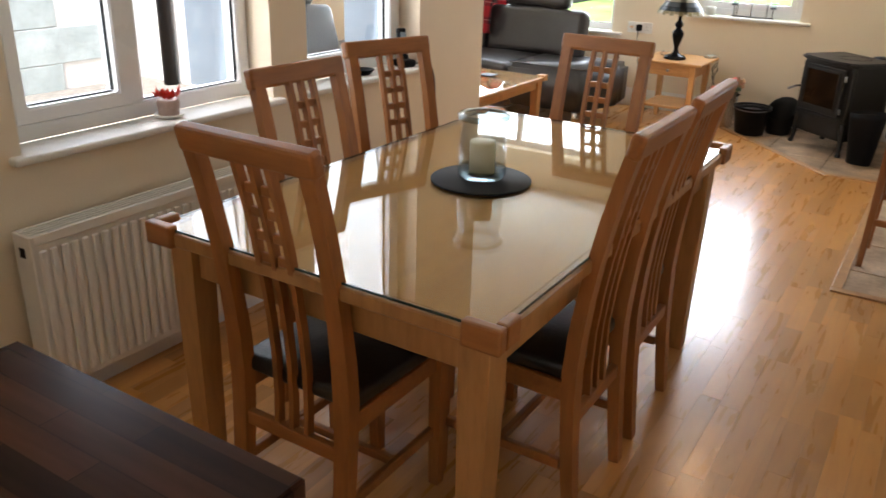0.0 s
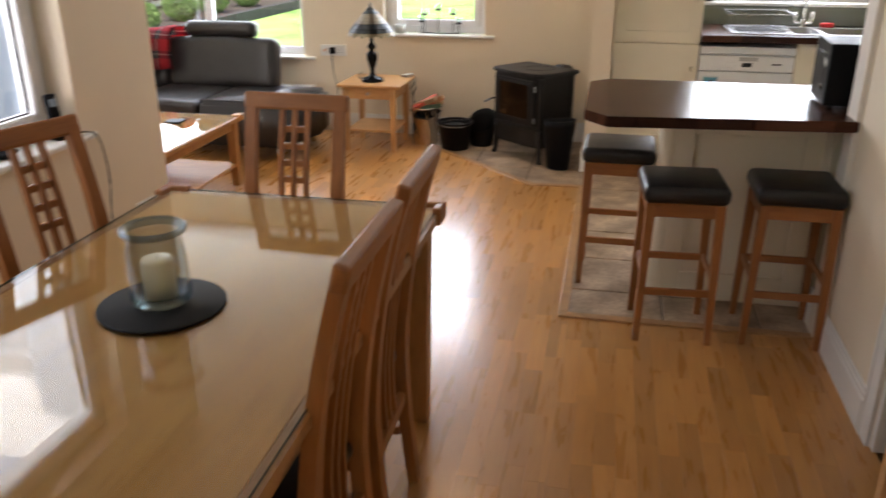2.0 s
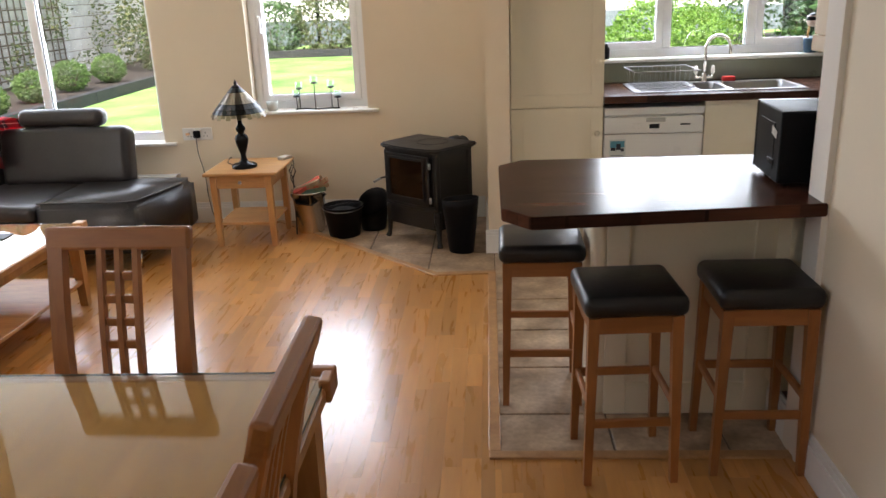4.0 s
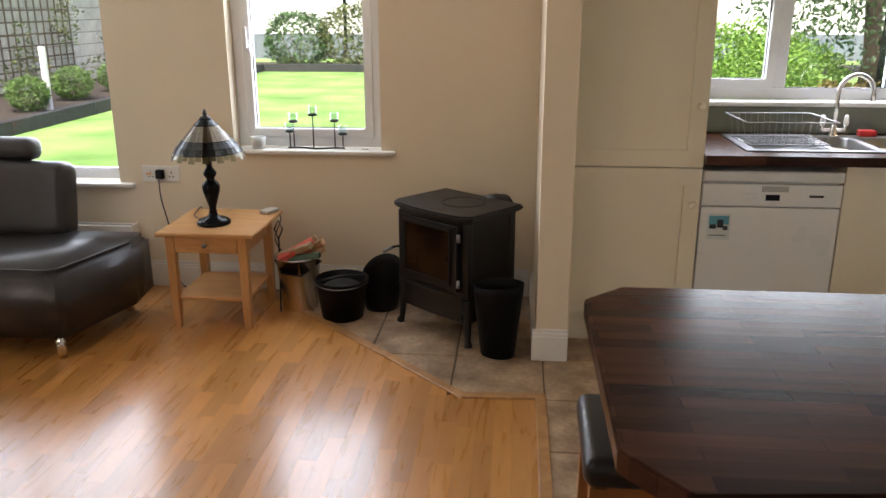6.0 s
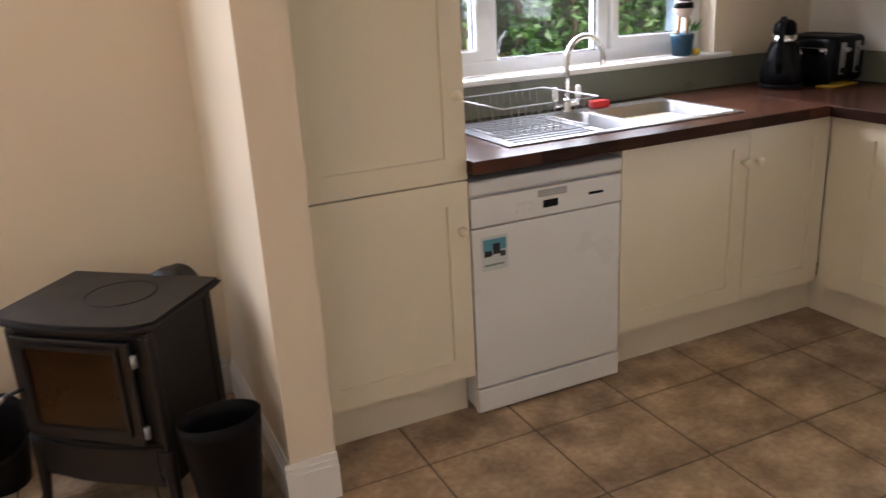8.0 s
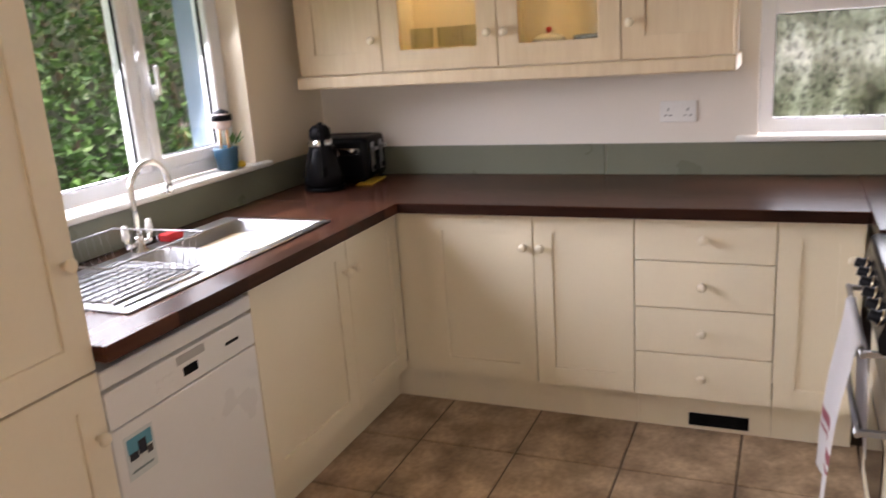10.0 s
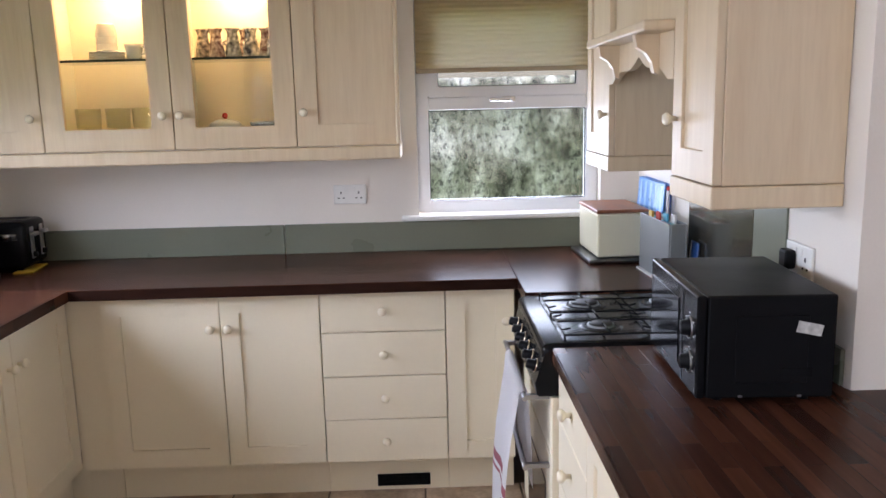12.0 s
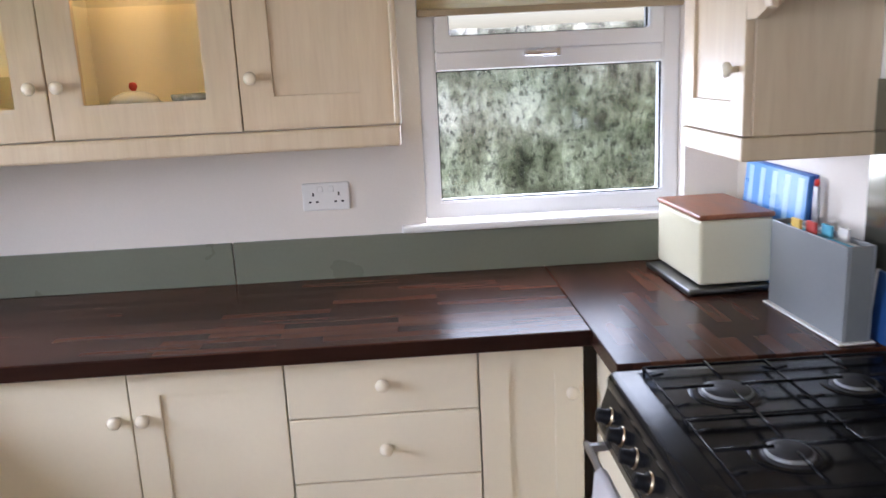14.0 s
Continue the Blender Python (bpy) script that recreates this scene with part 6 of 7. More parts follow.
# lamp table and lamp
lt = thing("lamp_table", pose(-1.70, 6.79, 0), "honey pine lamp table with a drawer and lower shelf", "side table")
slab("tabletop", (0, 0.485, 0, 0.50, 0.482, 0.502), M_PINE, lt, 0.004)
for x in (0.055, 0.415):
    for y in (0.055, 0.445):
        part("leg", bm_sweep([(x, y, 0), (x, y, 0.10), (x, y, 0.481)], rect(0.042, 0.042), (0, 1, 0), scales=[0.72, 0.9, 1.0]), timber("honey_pine_leg", (0.60, 0.33, 0.13), (0.47, 0.23, 0.08), 0.36, (9, 9, 1.5), piece=0.04) if (x, y) == (0.055, 0.055) else bpy.data.materials["honey_pine_leg"], lt)
dw_ = part("drawer", bm_boxes([(0.078, 0.392, 0.036, 0.052, 0.395, 0.478)], 0.003), M_PINE, lt, "shallow drawer front")
part("drawer_knob", moved(bm_lathe([(0.005, 0), (0.006, 0.01), (0.012, 0.016), (0.011, 0.024), (0.003, 0.027)], 16), Matrix.Translation((0.235, 0.036, 0.437)) @ Matrix.Rotation(radians(90), 4, "X")), M_STEEL, dw_, "small metal knob")
for x in (0.045, 0.405):
    slab("side_apron", (x, x + 0.02, 0.078, 0.424, 0.39, 0.481), M_PINE, lt, 0.002)
slab("back_apron", (0.078, 0.392, 0.438, 0.452, 0.39, 0.481), M_PINE, lt, 0.002)
slab("lower_shelf", (0.05, 0.42, 0.05, 0.45, 0.145, 0.163), M_PINE, lt, 0.003)
lp = thing("table_lamp", pose(-1.475, 6.985, 0.5025), "table lamp with dark baluster stem and leaded glass shade", "lamp")
part("stem", bm_lathe([(0.082, 0), (0.084, 0.012), (0.07, 0.026), (0.035, 0.036), (0.022, 0.05), (0.017, 0.07), (0.018, 0.09), (0.028, 0.12), (0.041, 0.165), (0.044, 0.19), (0.036, 0.21), (0.022, 0.222), (0.020, 0.232), (0.03, 0.245), (0.032, 0.26), (0.022, 0.275), (0.014, 0.285), (0.013, 0.42), (0.004, 0.43)], 30), M_ENAMEL, lp, "dark bronze turned stem")


def lead_glass(name, c):
    return surface(name, c, 0.3, var=0.25, scale=30, bump=0.1)


SHC = [lead_glass("pale_shade_glass", (0.50, 0.46, 0.37)), lead_glass("dark_green_shade_glass", (0.05, 0.07, 0.08)), lead_glass("blue_shade_glass", (0.10, 0.12, 0.14)), lead_glass("amber_shade_glass", (0.40, 0.37, 0.24))]
NSEG = 32
bands = ((0.03, 0.520, 0.058, 0.492, 1), (0.058, 0.492, 0.118, 0.423, 0), (0.118, 0.423, 0.146, 0.390, 2), (0.146, 0.390, 0.164, 0.364, 1), (0.164, 0.364, 0.178, 0.344, 3))
for bi, (r0, z0, r1, z1, ci) in enumerate(bands):
    for par in (0, 1):
        h_ = 3.14159 * 0.9 / NSEG
        zz = z1 - (0.012 if bi == 4 and par else 0)
        bm = bmesh.new()
        bm.faces.new([bm.verts.new(p) for p in ((r0 * math.cos(h_), -r0 * math.sin(h_), z0), (r1 * math.cos(h_), -r1 * math.sin(h_), zz), (r1 * math.cos(h_), r1 * math.sin(h_), zz), (r0 * math.cos(h_), r0 * math.sin(h_), z0))])
        bmesh.ops.solidify(bm, geom=list(bm.faces), thickness=0.003)
        pane_ = mesh_of("shade_pane", bm, SHC[2 if bi == 3 and par else ci])
        for k in range(par, NSEG, 2):
            o_ = new("shade_pane", pane_)
            o_.parent, o_.rotation_euler = lp, (0, 0, 6.28318 * (k + 0.5) / NSEG)
part("shade_leading", joined(*[bm_sweep([((r - 0.001) * math.cos(a), (r - 0.001) * math.sin(a), z) for r, z in ((0.03, 0.519), (0.058, 0.491), (0.118, 0.422), (0.146, 0.389), (0.164, 0.363))], ring(0.0016, 5)) for a in [6.28318 * k / NSEG for k in range(NSEG)]], *[bm_sweep([(r * math.cos(a), r * math.sin(a), z) for a in [6.28318 * k / 32 for k in range(33)]], ring(0.0022, 5)) for r, z in ((0.058, 0.492), (0.118, 0.423), (0.146, 0.39), (0.164, 0.364))]), M_IRON, lp, "dark lead lines")["kind"] = "stuff"
part("finial", bm_lathe([(0.032, 0.518), (0.024, 0.53), (0.008, 0.536), (0.012, 0.546), (0.006, 0.56), (0.002, 0.57)], 20), M_IRON, lp)
flex("lamp_cable", [(-1.935, 7.405, 0.63), (-1.93, 7.40, 0.52), (-1.905, 7.41, 0.36), (-1.90, 7.41, 0.2), (-1.86, 7.38, 0.05), (-1.78, 7.35, 0.012)], "black lamp flex hanging from the socket")
flex("lamp_cable", [(-1.55, 7.02, 0.51), (-1.62, 7.10, 0.508), (-1.65, 7.2, 0.508), (-1.66, 7.30, 0.50), (-1.69, 7.34, 0.35)], "black lamp flex across the table top")
flex("hanging_cable", [(-1.235, 7.28, 0.505), (-1.20, 7.20, 0.47), (-1.205, 7.10, 0.40), (-1.19, 7.17, 0.3)], "loop of black flex at the table edge")
plain("remote_box", bm_boxes([(-0.03, 0.03, -0.045, 0.045, 0, 0.02)], 0.003), surface("grey_box", (0.45, 0.42, 0.36), 0.5), "small grey box on the lamp table", "box", pose(-1.265, 7.225, 0.5025, 0, 0, -25))

# sill candle stand
cs = thing("candle_stand", pose(-1.06, 7.475, 0.80), "black wrought iron five-cup tealight stand", "candle holder")
part("base_rail", bm_sweep([(-0.155 + 0.31 * k / 20, 0.018 * math.sin(k * 0.45), 0.005) for k in range(21)], ring(0.005, 6), smooth=True), M_IRON, cs)
for x, z in ((-0.145, 0.088), (-0.125, 0.14), (-0.01, 0.18), (0.10, 0.145), (0.145, 0.075)):
    y = 0.018 * math.sin((x + 0.155) / 0.31 * 20 * 0.45)
    part("stem", bm_sweep([(x, y, 0.004), (x, y, z)], ring(0.0035, 6), smooth=True), M_IRON, cs)
    part("cup_ring", bm_lathe([(0.02, z), (0.025, z + 0.002), (0.025, z + 0.012), (0.022, z + 0.012), (0.018, z + 0.003)], 20, (x, y, 0)), M_IRON, cs)
    part("glass_cup", bm_lathe([(0.019, z + 0.004), (0.023, z + 0.05), (0.022, z + 0.05), (0.018, z + 0.006)], 20, (x, y, 0), caps=False), M_CLEAR, cs, "clear tealight glass")
plain("glass_votive", bm_lathe([(0.028, 0), (0.034, 0.004), (0.042, 0.065), (0.039, 0.065), (0.03, 0.01), (0.004, 0.009)], 26), surface("frosted_glass", (0.55, 0.58, 0.55), 0.25, var=0.05), "small frosted glass pot on the window board", "pot", pose(-1.38, 7.47, 0.80))
plain("sill_clip", bm_boxes([(-0.02, 0.02, -0.008, 0.008, 0, 0.01)], 0.003), M_WHITE, "small white clip on the window board", "clip", pose(-0.79, 7.46, 0.80))


# ---- sofa and coffee table ----
def pad(x0, x1, y0, y1, z0, z1, r=0.05, puff=0.012):
    bm = bm_boxes([(x0, x1, y0, y1, z0, z1)], r, 4)
    bmesh.ops.subdivide_edges(bm, edges=[e for e in bm.edges if e.calc_length() > 0.25], cuts=6, use_grid_fill=True)
    for v in bm.verts:
        u, w_ = (v.co.x - x0) / (x1 - x0), (v.co.y - y0) / (y1 - y0)
        n = noise.noise(v.co * 5.0)
        v.co += Vector((0, -0.25, 1)) * (puff * math.sin(3.1416 * min(1, max(0, u))) + 0.006 * n)
    return smooth_all(bm)


def lean(bm, pivot, deg):
    return moved(bm, Matrix.Translation(pivot) @ Matrix.Rotation(radians(deg), 4, "X") @ Matrix.Translation([-v for v in pivot]))


sofa = thing("sofa", pose(0, 0, 0), "dark grey leather sofa with headrests under the garden window", "sofa")
end = bm_prism([(-2.62, 6.385), (-2.03, 6.38), (-1.965, 6.42), (-1.84, 6.88), (-1.87, 7.10), (-2.62, 7.10)], 0.10, 0.425, 0.035)
part("seat_block", smooth_all(end), M_SOFA, sofa, "deep leather end seat with a slanted side")
part("seat_base", bm_boxes([(-3.2, -2.625, 6.42, 7.12, 0.11, 0.30)], 0.02, 2), M_SOFA, sofa)
part("seat_cushion", pad(-3.22, -2.625, 6.385, 7.10, 0.302, 0.41, 0.04), M_SOFA, sofa)
part("seat_base", bm_boxes([(-4.9, -3.205, 6.42, 7.2, 0.13, 0.30)], 0.02, 2), M_SOFA, sofa)
part("seat_cushion", pad(-4.1, -3.225, 6.40, 7.10, 0.302, 0.41, 0.04), M_SOFA, sofa)
part("backrest", lean(pad(-3.16, -2.27, 6.98, 7.16, 0.40, 0.79, 0.055), (0, 7.0, 0.42), -10), M_SOFA, sofa, "plump leather back cushion")
part("headrest", lean(smooth_all(bm_boxes([(-3.02, -2.44, 7.0, 7.15, 0.795, 0.915)], 0.05, 4)), (0, 7.0, 0.42), -8), M_SOFA, sofa, "adjustable leather headrest")
part("backrest", lean(pad(-4.05, -3.17, 6.98, 7.16, 0.40, 0.79, 0.055), (0, 7.0, 0.42), -10), M_SOFA, sofa)
part("seam_piping", bm_sweep([(-2.60, 6.41, 0.428), (-2.04, 6.405, 0.428), (-1.99, 6.435, 0.428), (-1.87, 6.88, 0.428)], ring(0.005, 6), smooth=True), M_SOFA, sofa, "leather seam along the seat edge")
for x, y in ((-2.03, 6.44), (-2.0, 7.05), (-3.3, 6.46), (-4.7, 6.46)):
    part("sofa_leg", bm_lathe([(0.022, 0), (0.022, 0.105)], 16, (x, y, 0)), M_CHROME, sofa, "short chrome leg")
# second seat by the glazed opening, turned towards the room
seat2 = thing("leather_armchair", pose(-3.55, 5.22, 0, 0, 0, 84), "dark grey leather reclining seat with a headrest", "armchair")
part("seat_base", bm_boxes([(-0.52, 0.52, -0.42, 0.40, 0.11, 0.30)], 0.02, 2), M_SOFA, seat2)
part("seat_cushion", pad(-0.50, 0.50, -0.45, 0.25, 0.302, 0.42, 0.04), M_SOFA, seat2)
part("backrest", moved(pad(-0.45, 0.45, -0.09, 0.09, -0.02, 0.40, 0.055, 0.02), Matrix.Translation((0, 0.26, 0.42)) @ Matrix.Rotation(radians(-16), 4, "X")), M_SOFA, seat2, "creased leather back cushion")
part("headrest", moved(smooth_all(bm_boxes([(-0.29, 0.29, -0.075, 0.075, 0.40, 0.52)], 0.05, 4)), Matrix.Translation((0, 0.26, 0.42)) @ Matrix.Rotation(radians(-16), 4, "X")), M_SOFA, seat2)
for x in (-0.45, 0.45):
    for y in (-0.36, 0.34):
        part("chair_leg", bm_lathe([(0.022, 0), (0.022, 0.1105)], 14, (x, y, 0)), M_CHROME, seat2, "short chrome leg")

# plaid over the back
M_PLAID, nt_, nd_, ln__, b_ = nodes_of("red_black_plaid")
tc_ = nd_.new("ShaderNodeTexCoord")
sp_ = nd_.new("ShaderNodeSeparateXYZ")
ln__(tc_.outputs["Object"], sp_.inputs[0])
cols_ = []
for ax in ("X", "Z"):
    mu = nd_.new("ShaderNodeMath")
    mu.operation, mu.inputs[1].default_value = "MULTIPLY", 7.0
    ln__(sp_.outputs[ax], mu.inputs[0])
    fr_ = nd_.new("ShaderNodeMath")
    fr_.operation = "FRACT"
    ln__(mu.outputs[0], fr_.inputs[0])
    rr = ramp(nd_, [(0.0, (0.45, 0.02, 0.03)), (0.42, (0.03, 0.02, 0.03)), (0.62, (0.55, 0.50, 0.45)), (0.66, (0.03, 0.02, 0.03)), (0.82, (0.40, 0.02, 0.03))])
    rr.color_ramp.interpolation = "CONSTANT"
    ln__(fr_.outputs[0], rr.inputs[0])
    cols_.append(rr)
mx_ = nd_.new("ShaderNodeMixRGB")
ln__(cols_[0].outputs[0], mx_.inputs[1])
ln__(cols_[1].outputs[0], mx_.inputs[2])
ln__(mx_.outputs[0], b_.inputs["Base Color"])
b_.inputs["Roughness"].default_value = 0.95
bm = bmesh.new()
prev = None
prof_ = [(6.905, 0.50), (6.895, 0.60), (6.905, 0.70), (6.93, 0.78), (6.99, 0.835), (7.08, 0.85), (7.16, 0.84), (7.21, 0.78), (7.22, 0.66)]
for j, (y, z) in enumerate(prof_):
    row = []
    for i in range(13):
        u = i / 12
        dz = -0.05 * math.sin(u * 5.0) * (j == 0) + 0.012 * math.sin(u * 11 + j)
        row.append(bm.verts.new((-3.58 + 0.52 * u, y - 0.008 * math.sin(u * 13 + j * 0.7), z + dz + (0.012 if u > 0.85 else 0))))
    if prev:
        for i in range(12):
            bm.faces.new((prev[i], prev[i + 1], row[i + 1], row[i]))
    prev = row
bmesh.ops.solidify(bm, geom=list(bm.faces), thickness=0.006)
plain("plaid_throw", smooth_all(bm), M_PLAID, "red and black plaid throw over the sofa back", "throw")
bm = bm_boxes([(-0.16, 0.16, -0.13, 0.13, 0, 0.09)], 0.04, 4)
bmesh.ops.subdivide_edges(bm, edges=bm.edges[:], cuts=2, use_grid_fill=True)
for v in bm.verts:
    v.co += v.normal * 0.05 * noise.noise(v.co * 22) if v.normal.length else Vector()
plain("crumpled_blanket", smooth_all(bm), surface("beige_blanket", (0.40, 0.33, 0.25), 0.95, var=0.3, scale=14, bump=0.4), "crumpled beige blanket on the side seat", "blanket", pose(-3.42, 5.5, 0.432, 0, 0, 25))

ct = thing("coffee_table", pose(-2.78, 4.87, 0), "oak coffee table with a glossy top, lower shelf and corner blocks", "coffee table")
CTW, CTD = 0.75, 1.01
slab("tabletop", (0.02, CTW - 0.02, 0.02, CTD - 0.02, 0.43, 0.452), M_TOP, ct, 0.003)
g_ = slab("glass_top", (0.012, CTW - 0.012, 0.012, CTD - 0.012, 0.4535, 0.4585), M_TABLEGLASS, ct, 0.001)
for d in ((0, CTW, 0, 0.02, 0.425, 0.452), (0, CTW, CTD - 0.02, CTD, 0.425, 0.452), (0, 0.02, 0.02, CTD - 0.02, 0.425, 0.452), (CTW - 0.02, CTW, 0.02, CTD - 0.02, 0.425, 0.452)):
    slab("edge_rail", d, M_TABLE, ct, 0.003)
for x in (0.05, CTW - 0.05):
    for y in (0.05, CTD - 0.05):
        part("leg", bm_sweep([(x, y, 0), (x, y, 0.424)], rect(0.06, 0.06), (0, 1, 0), scales=[0.7, 1.0]), M_TABLE, ct)
        sx, sy = (1 if x < 0.3 else -1), (1 if y < 0.3 else -1)
        cx, cy = (0 if sx > 0 else CTW), (0 if sy > 0 else CTD)
        a, b = sorted((cx - sx * 0.008, cx + sx * 0.05)), sorted((cy - sy * 0.008, cy + sy * 0.05))
        part("corner_block", bm_boxes([(a[0], a[1], b[0], b[1], 0.424, 0.466)], 0.005, 2), M_PINE, ct)
for d in ((0.08, CTW - 0.08, 0.035, 0.055, 0.37, 0.424), (0.08, CTW - 0.08, CTD - 0.055, CTD - 0.035, 0.37, 0.424), (0.035, 0.055, 0.08, CTD - 0.08, 0.37, 0.424), (CTW - 0.055, CTW - 0.035, 0.08, CTD - 0.08, 0.37, 0.424)):
    slab("apron", d, M_TABLE, ct, 0.002)
slab("lower_shelf", (0.035, CTW - 0.035, 0.035, CTD - 0.035, 0.13, 0.15), M_PINE, ct, 0.003)
plain("coaster", bm_boxes([(-0.05, 0.05, -0.05, 0.05, 0, 0.005)], 0.002), M_PLASTIC, "dark square coaster on the coffee table", "coaster", pose(-2.35, 5.62, 0.459))
plain("magazine", bm_boxes([(-0.105, 0.105, -0.145, 0.145, 0, 0.006)], 0.001), surface("magazine_cover", (0.5, 0.47, 0.45), 0.35, var=0.4, scale=18), "thin magazine on the coffee table", "magazine", pose(-2.55, 5.3, 0.459, 0, 0, 15))
lr = thing("low_radiator", pose(-3.3, 7.35, 0.10), "low white radiator behind the sofa end", "radiator")
slab("front_panel", (0, 1.2, 0, 0.02, 0.0, 0.275), M_WHITE, lr, 0.004)
slab("back_panel", (0, 1.2, 0.06, 0.075, 0.0, 0.275), M_WHITE, lr, 0.004)
slab("top_grille", (0, 1.2, 0.0205, 0.0595, 0.255, 0.27), M_GREY, lr, 0.002)
slab("end_cap", (1.2005, 1.21, 0, 0.075, 0.0, 0.28), M_WHITE, lr, 0.003)


# ---- outdoors ----
M_GRASS = surface("lawn_grass", (0.14, 0.31, 0.055), 0.9, var=0.3, scale=0.9, bump=0.6, fine=60, stain=(0.25, 0.42, 0.11))
M_SOIL = surface("dark_soil", (0.05, 0.04, 0.03), 0.95, var=0.4, scale=6, bump=0.6, fine=40)
M_GRAVEL = surface("grey_gravel", (0.20, 0.19, 0.17), 0.9, var=0.45, scale=40, bump=0.8, fine=110)
M_CONC = surface("wet_concrete_block", (0.42, 0.49, 0.50), 0.7, var=0.22, scale=5, bump=0.4, fine=50)
M_RENDER = surface("white_render", (0.80, 0.80, 0.79), 0.8, var=0.05, scale=3, bump=0.3, fine=90)
M_SLATE = surface("blue_grey_reveal", (0.20, 0.26, 0.33), 0.6, var=0.1)
setting("ground", bm_boxes([(-150, 150, -150, 200, -0.5, -0.12)]), M_GRASS, "green garden lawn reaching to the distance", "lawn")
setting("pavement", bm_boxes([(-4.2, -2.1, -6, 4.22, -0.119, 0.42)]), M_GRAVEL, "raised bed of wet grey gravel beside the house", "gravel")
setting("wall_exterior_skin", bm_boxes(wall_boxes("x", -6.2, -2.102, 4.222, 4.238, -0.118, 2.6, [(-3.47, -2.38, 0.02, 2.08)])), M_RENDER, "white rendered outer wall of the living room", "wall")
plain("downpipe", bm_lathe([(0.045, 0.42), (0.045, 2.55)], 20, (-3.86, 4.16, 0)), M_PLASTIC, "wet black drainpipe on the white outer wall", "drainpipe")
for nm, d in (("reveal_lining", (-2.24, -1.986, 2.936, 2.949, 0.80, 2.08)), ("reveal_lining", (-2.24, -1.986, 3.926, 3.939, 0.80, 2.08)), ("reveal_lining", (2.446, 2.459, 7.622, 7.77, 1.08, 2.05))):
    setting(nm, bm_boxes([d]), M_SLATE, "blue-grey outer window reveal", "window reveal")
bw = setting("garden_wall_block", bm_boxes([(-4.42, -4.215, -3.0, 4.21, 0.30, 2.55)]), M_RENDER, "concrete block boundary wall beside the house", "wall")
blk = mesh_of("concrete_block", bm_boxes([(0, 0.012, 0.0015, 0.8785, 0.0025, 0.2125)], 0.003), M_CONC)
for r_ in range(10):
    for c_ in range(8):
        ob = new("concrete_block", blk)
        ob.parent = bw
        ob.location = (-4.2145, -2.95 + c_ * 0.88 + (0.44 if r_ % 2 else 0) - 0.44, 0.36 + r_ * 0.215)
# mossy wall outside the end window
M_MOSS, nt_, nd_, ln__, b_ = nodes_of("mossy_stained_wall")
tc_ = nd_.new("ShaderNodeTexCoord")
mp_ = nd_.new("ShaderNodeMapping")
mp_.inputs["Scale"].default_value = (1.0, 1.0, 0.72)
ln__(tc_.outputs["Object"], mp_.inputs[0])
n1_, n2_, n3_ = [nd_.new("ShaderNodeTexNoise") for _ in range(3)]
for n_, s_, d_ in ((n1_, 5.5, 5), (n2_, 34.0, 5), (n3_, 2.4, 3)):
    n_.inputs["Scale"].default_value, n_.inputs["Detail"].default_value, n_.inputs["Roughness"].default_value = s_, d_, 0.65
    ln__(mp_.outputs[0], n_.inputs["Vector"])
r1_ = ramp(nd_, [(0.38, (0.03, 0.034, 0.028)), (0.45, (0.11, 0.12, 0.095)), (0.52, (0.27, 0.29, 0.255)), (0.60, (0.56, 0.59, 0.58))])
r2_ = ramp(nd_, [(0.38, (0.05, 0.055, 0.045)), (0.47, (0.8, 0.82, 0.78)), (0.70, (1.3, 1.3, 1.2))])
ad_ = nd_.new("ShaderNodeMath")
ad_.operation, ad_.inputs[1].default_value = "MULTIPLY_ADD", 0.5
ln__(n3_.outputs["Fac"], ad_.inputs[0])
sb_ = nd_.new("ShaderNodeMath")
sb_.operation, sb_.inputs[1].default_value = "MULTIPLY", 0.5
ln__(n1_.outputs["Fac"], sb_.inputs[0])
ln__(sb_.outputs[0], ad_.inputs[2])
ln__(ad_.outputs[0], r1_.inputs[0])
ln__(n2_.outputs["Fac"], r2_.inputs[0])
mx_ = nd_.new("ShaderNodeMixRGB")
mx_.blend_type, mx_.inputs["Fac"].default_value = "MULTIPLY", 0.75
ln__(r1_.outputs[0], mx_.inputs[1])
ln__(r2_.outputs[0], mx_.inputs[2])
ln__(mx_.outputs[0], b_.inputs["Base Color"])
b_.inputs["Roughness"].default_value = 0.95
bp_ = nd_.new("ShaderNodeBump")
bp_.inputs["Strength"].default_value, bp_.inputs["Distance"].default_value = 0.8, 0.02
ln__(n2_.outputs["Fac"], bp_.inputs["Height"])
ln__(bp_.outputs[0], b_.inputs["Normal"])
bm = bmesh.new()
NY, NZ = 60, 34
grid_ = [[bm.verts.new((4.6 + 0.05 * noise.noise(Vector((0, 2.2 + 6 * i / NY * 1.5, j * 0.16))) + 0.02 * noise.noise(Vector((1, i * 0.9, j * 0.9))), 1.5 + 6.5 * i / NY, -0.12 + (1.86 + 0.02 * noise.noise(Vector((0, i * 0.7, 5)))) * j / NZ)) for j in range(NZ + 1)] for i in range(NY + 1)]
for i in range(NY):
    for j in range(NZ):
        bm.faces.new((grid_[i][j], grid_[i][j + 1], grid_[i + 1][j + 1], grid_[i + 1][j])).smooth = True
back_ = [(bm.verts.new((4.95, 1.5 + 6.5 * i / NY, -0.12)), bm.verts.new((4.95, 1.5 + 6.5 * i / NY, 1.74))) for i in (0, NY)]
bm.faces.new((back_[0][0], back_[1][0], back_[1][1], back_[0][1]))
bm.faces.new([grid_[i][NZ] for i in range(NY + 1)] + [back_[1][1], back_[0][1]])
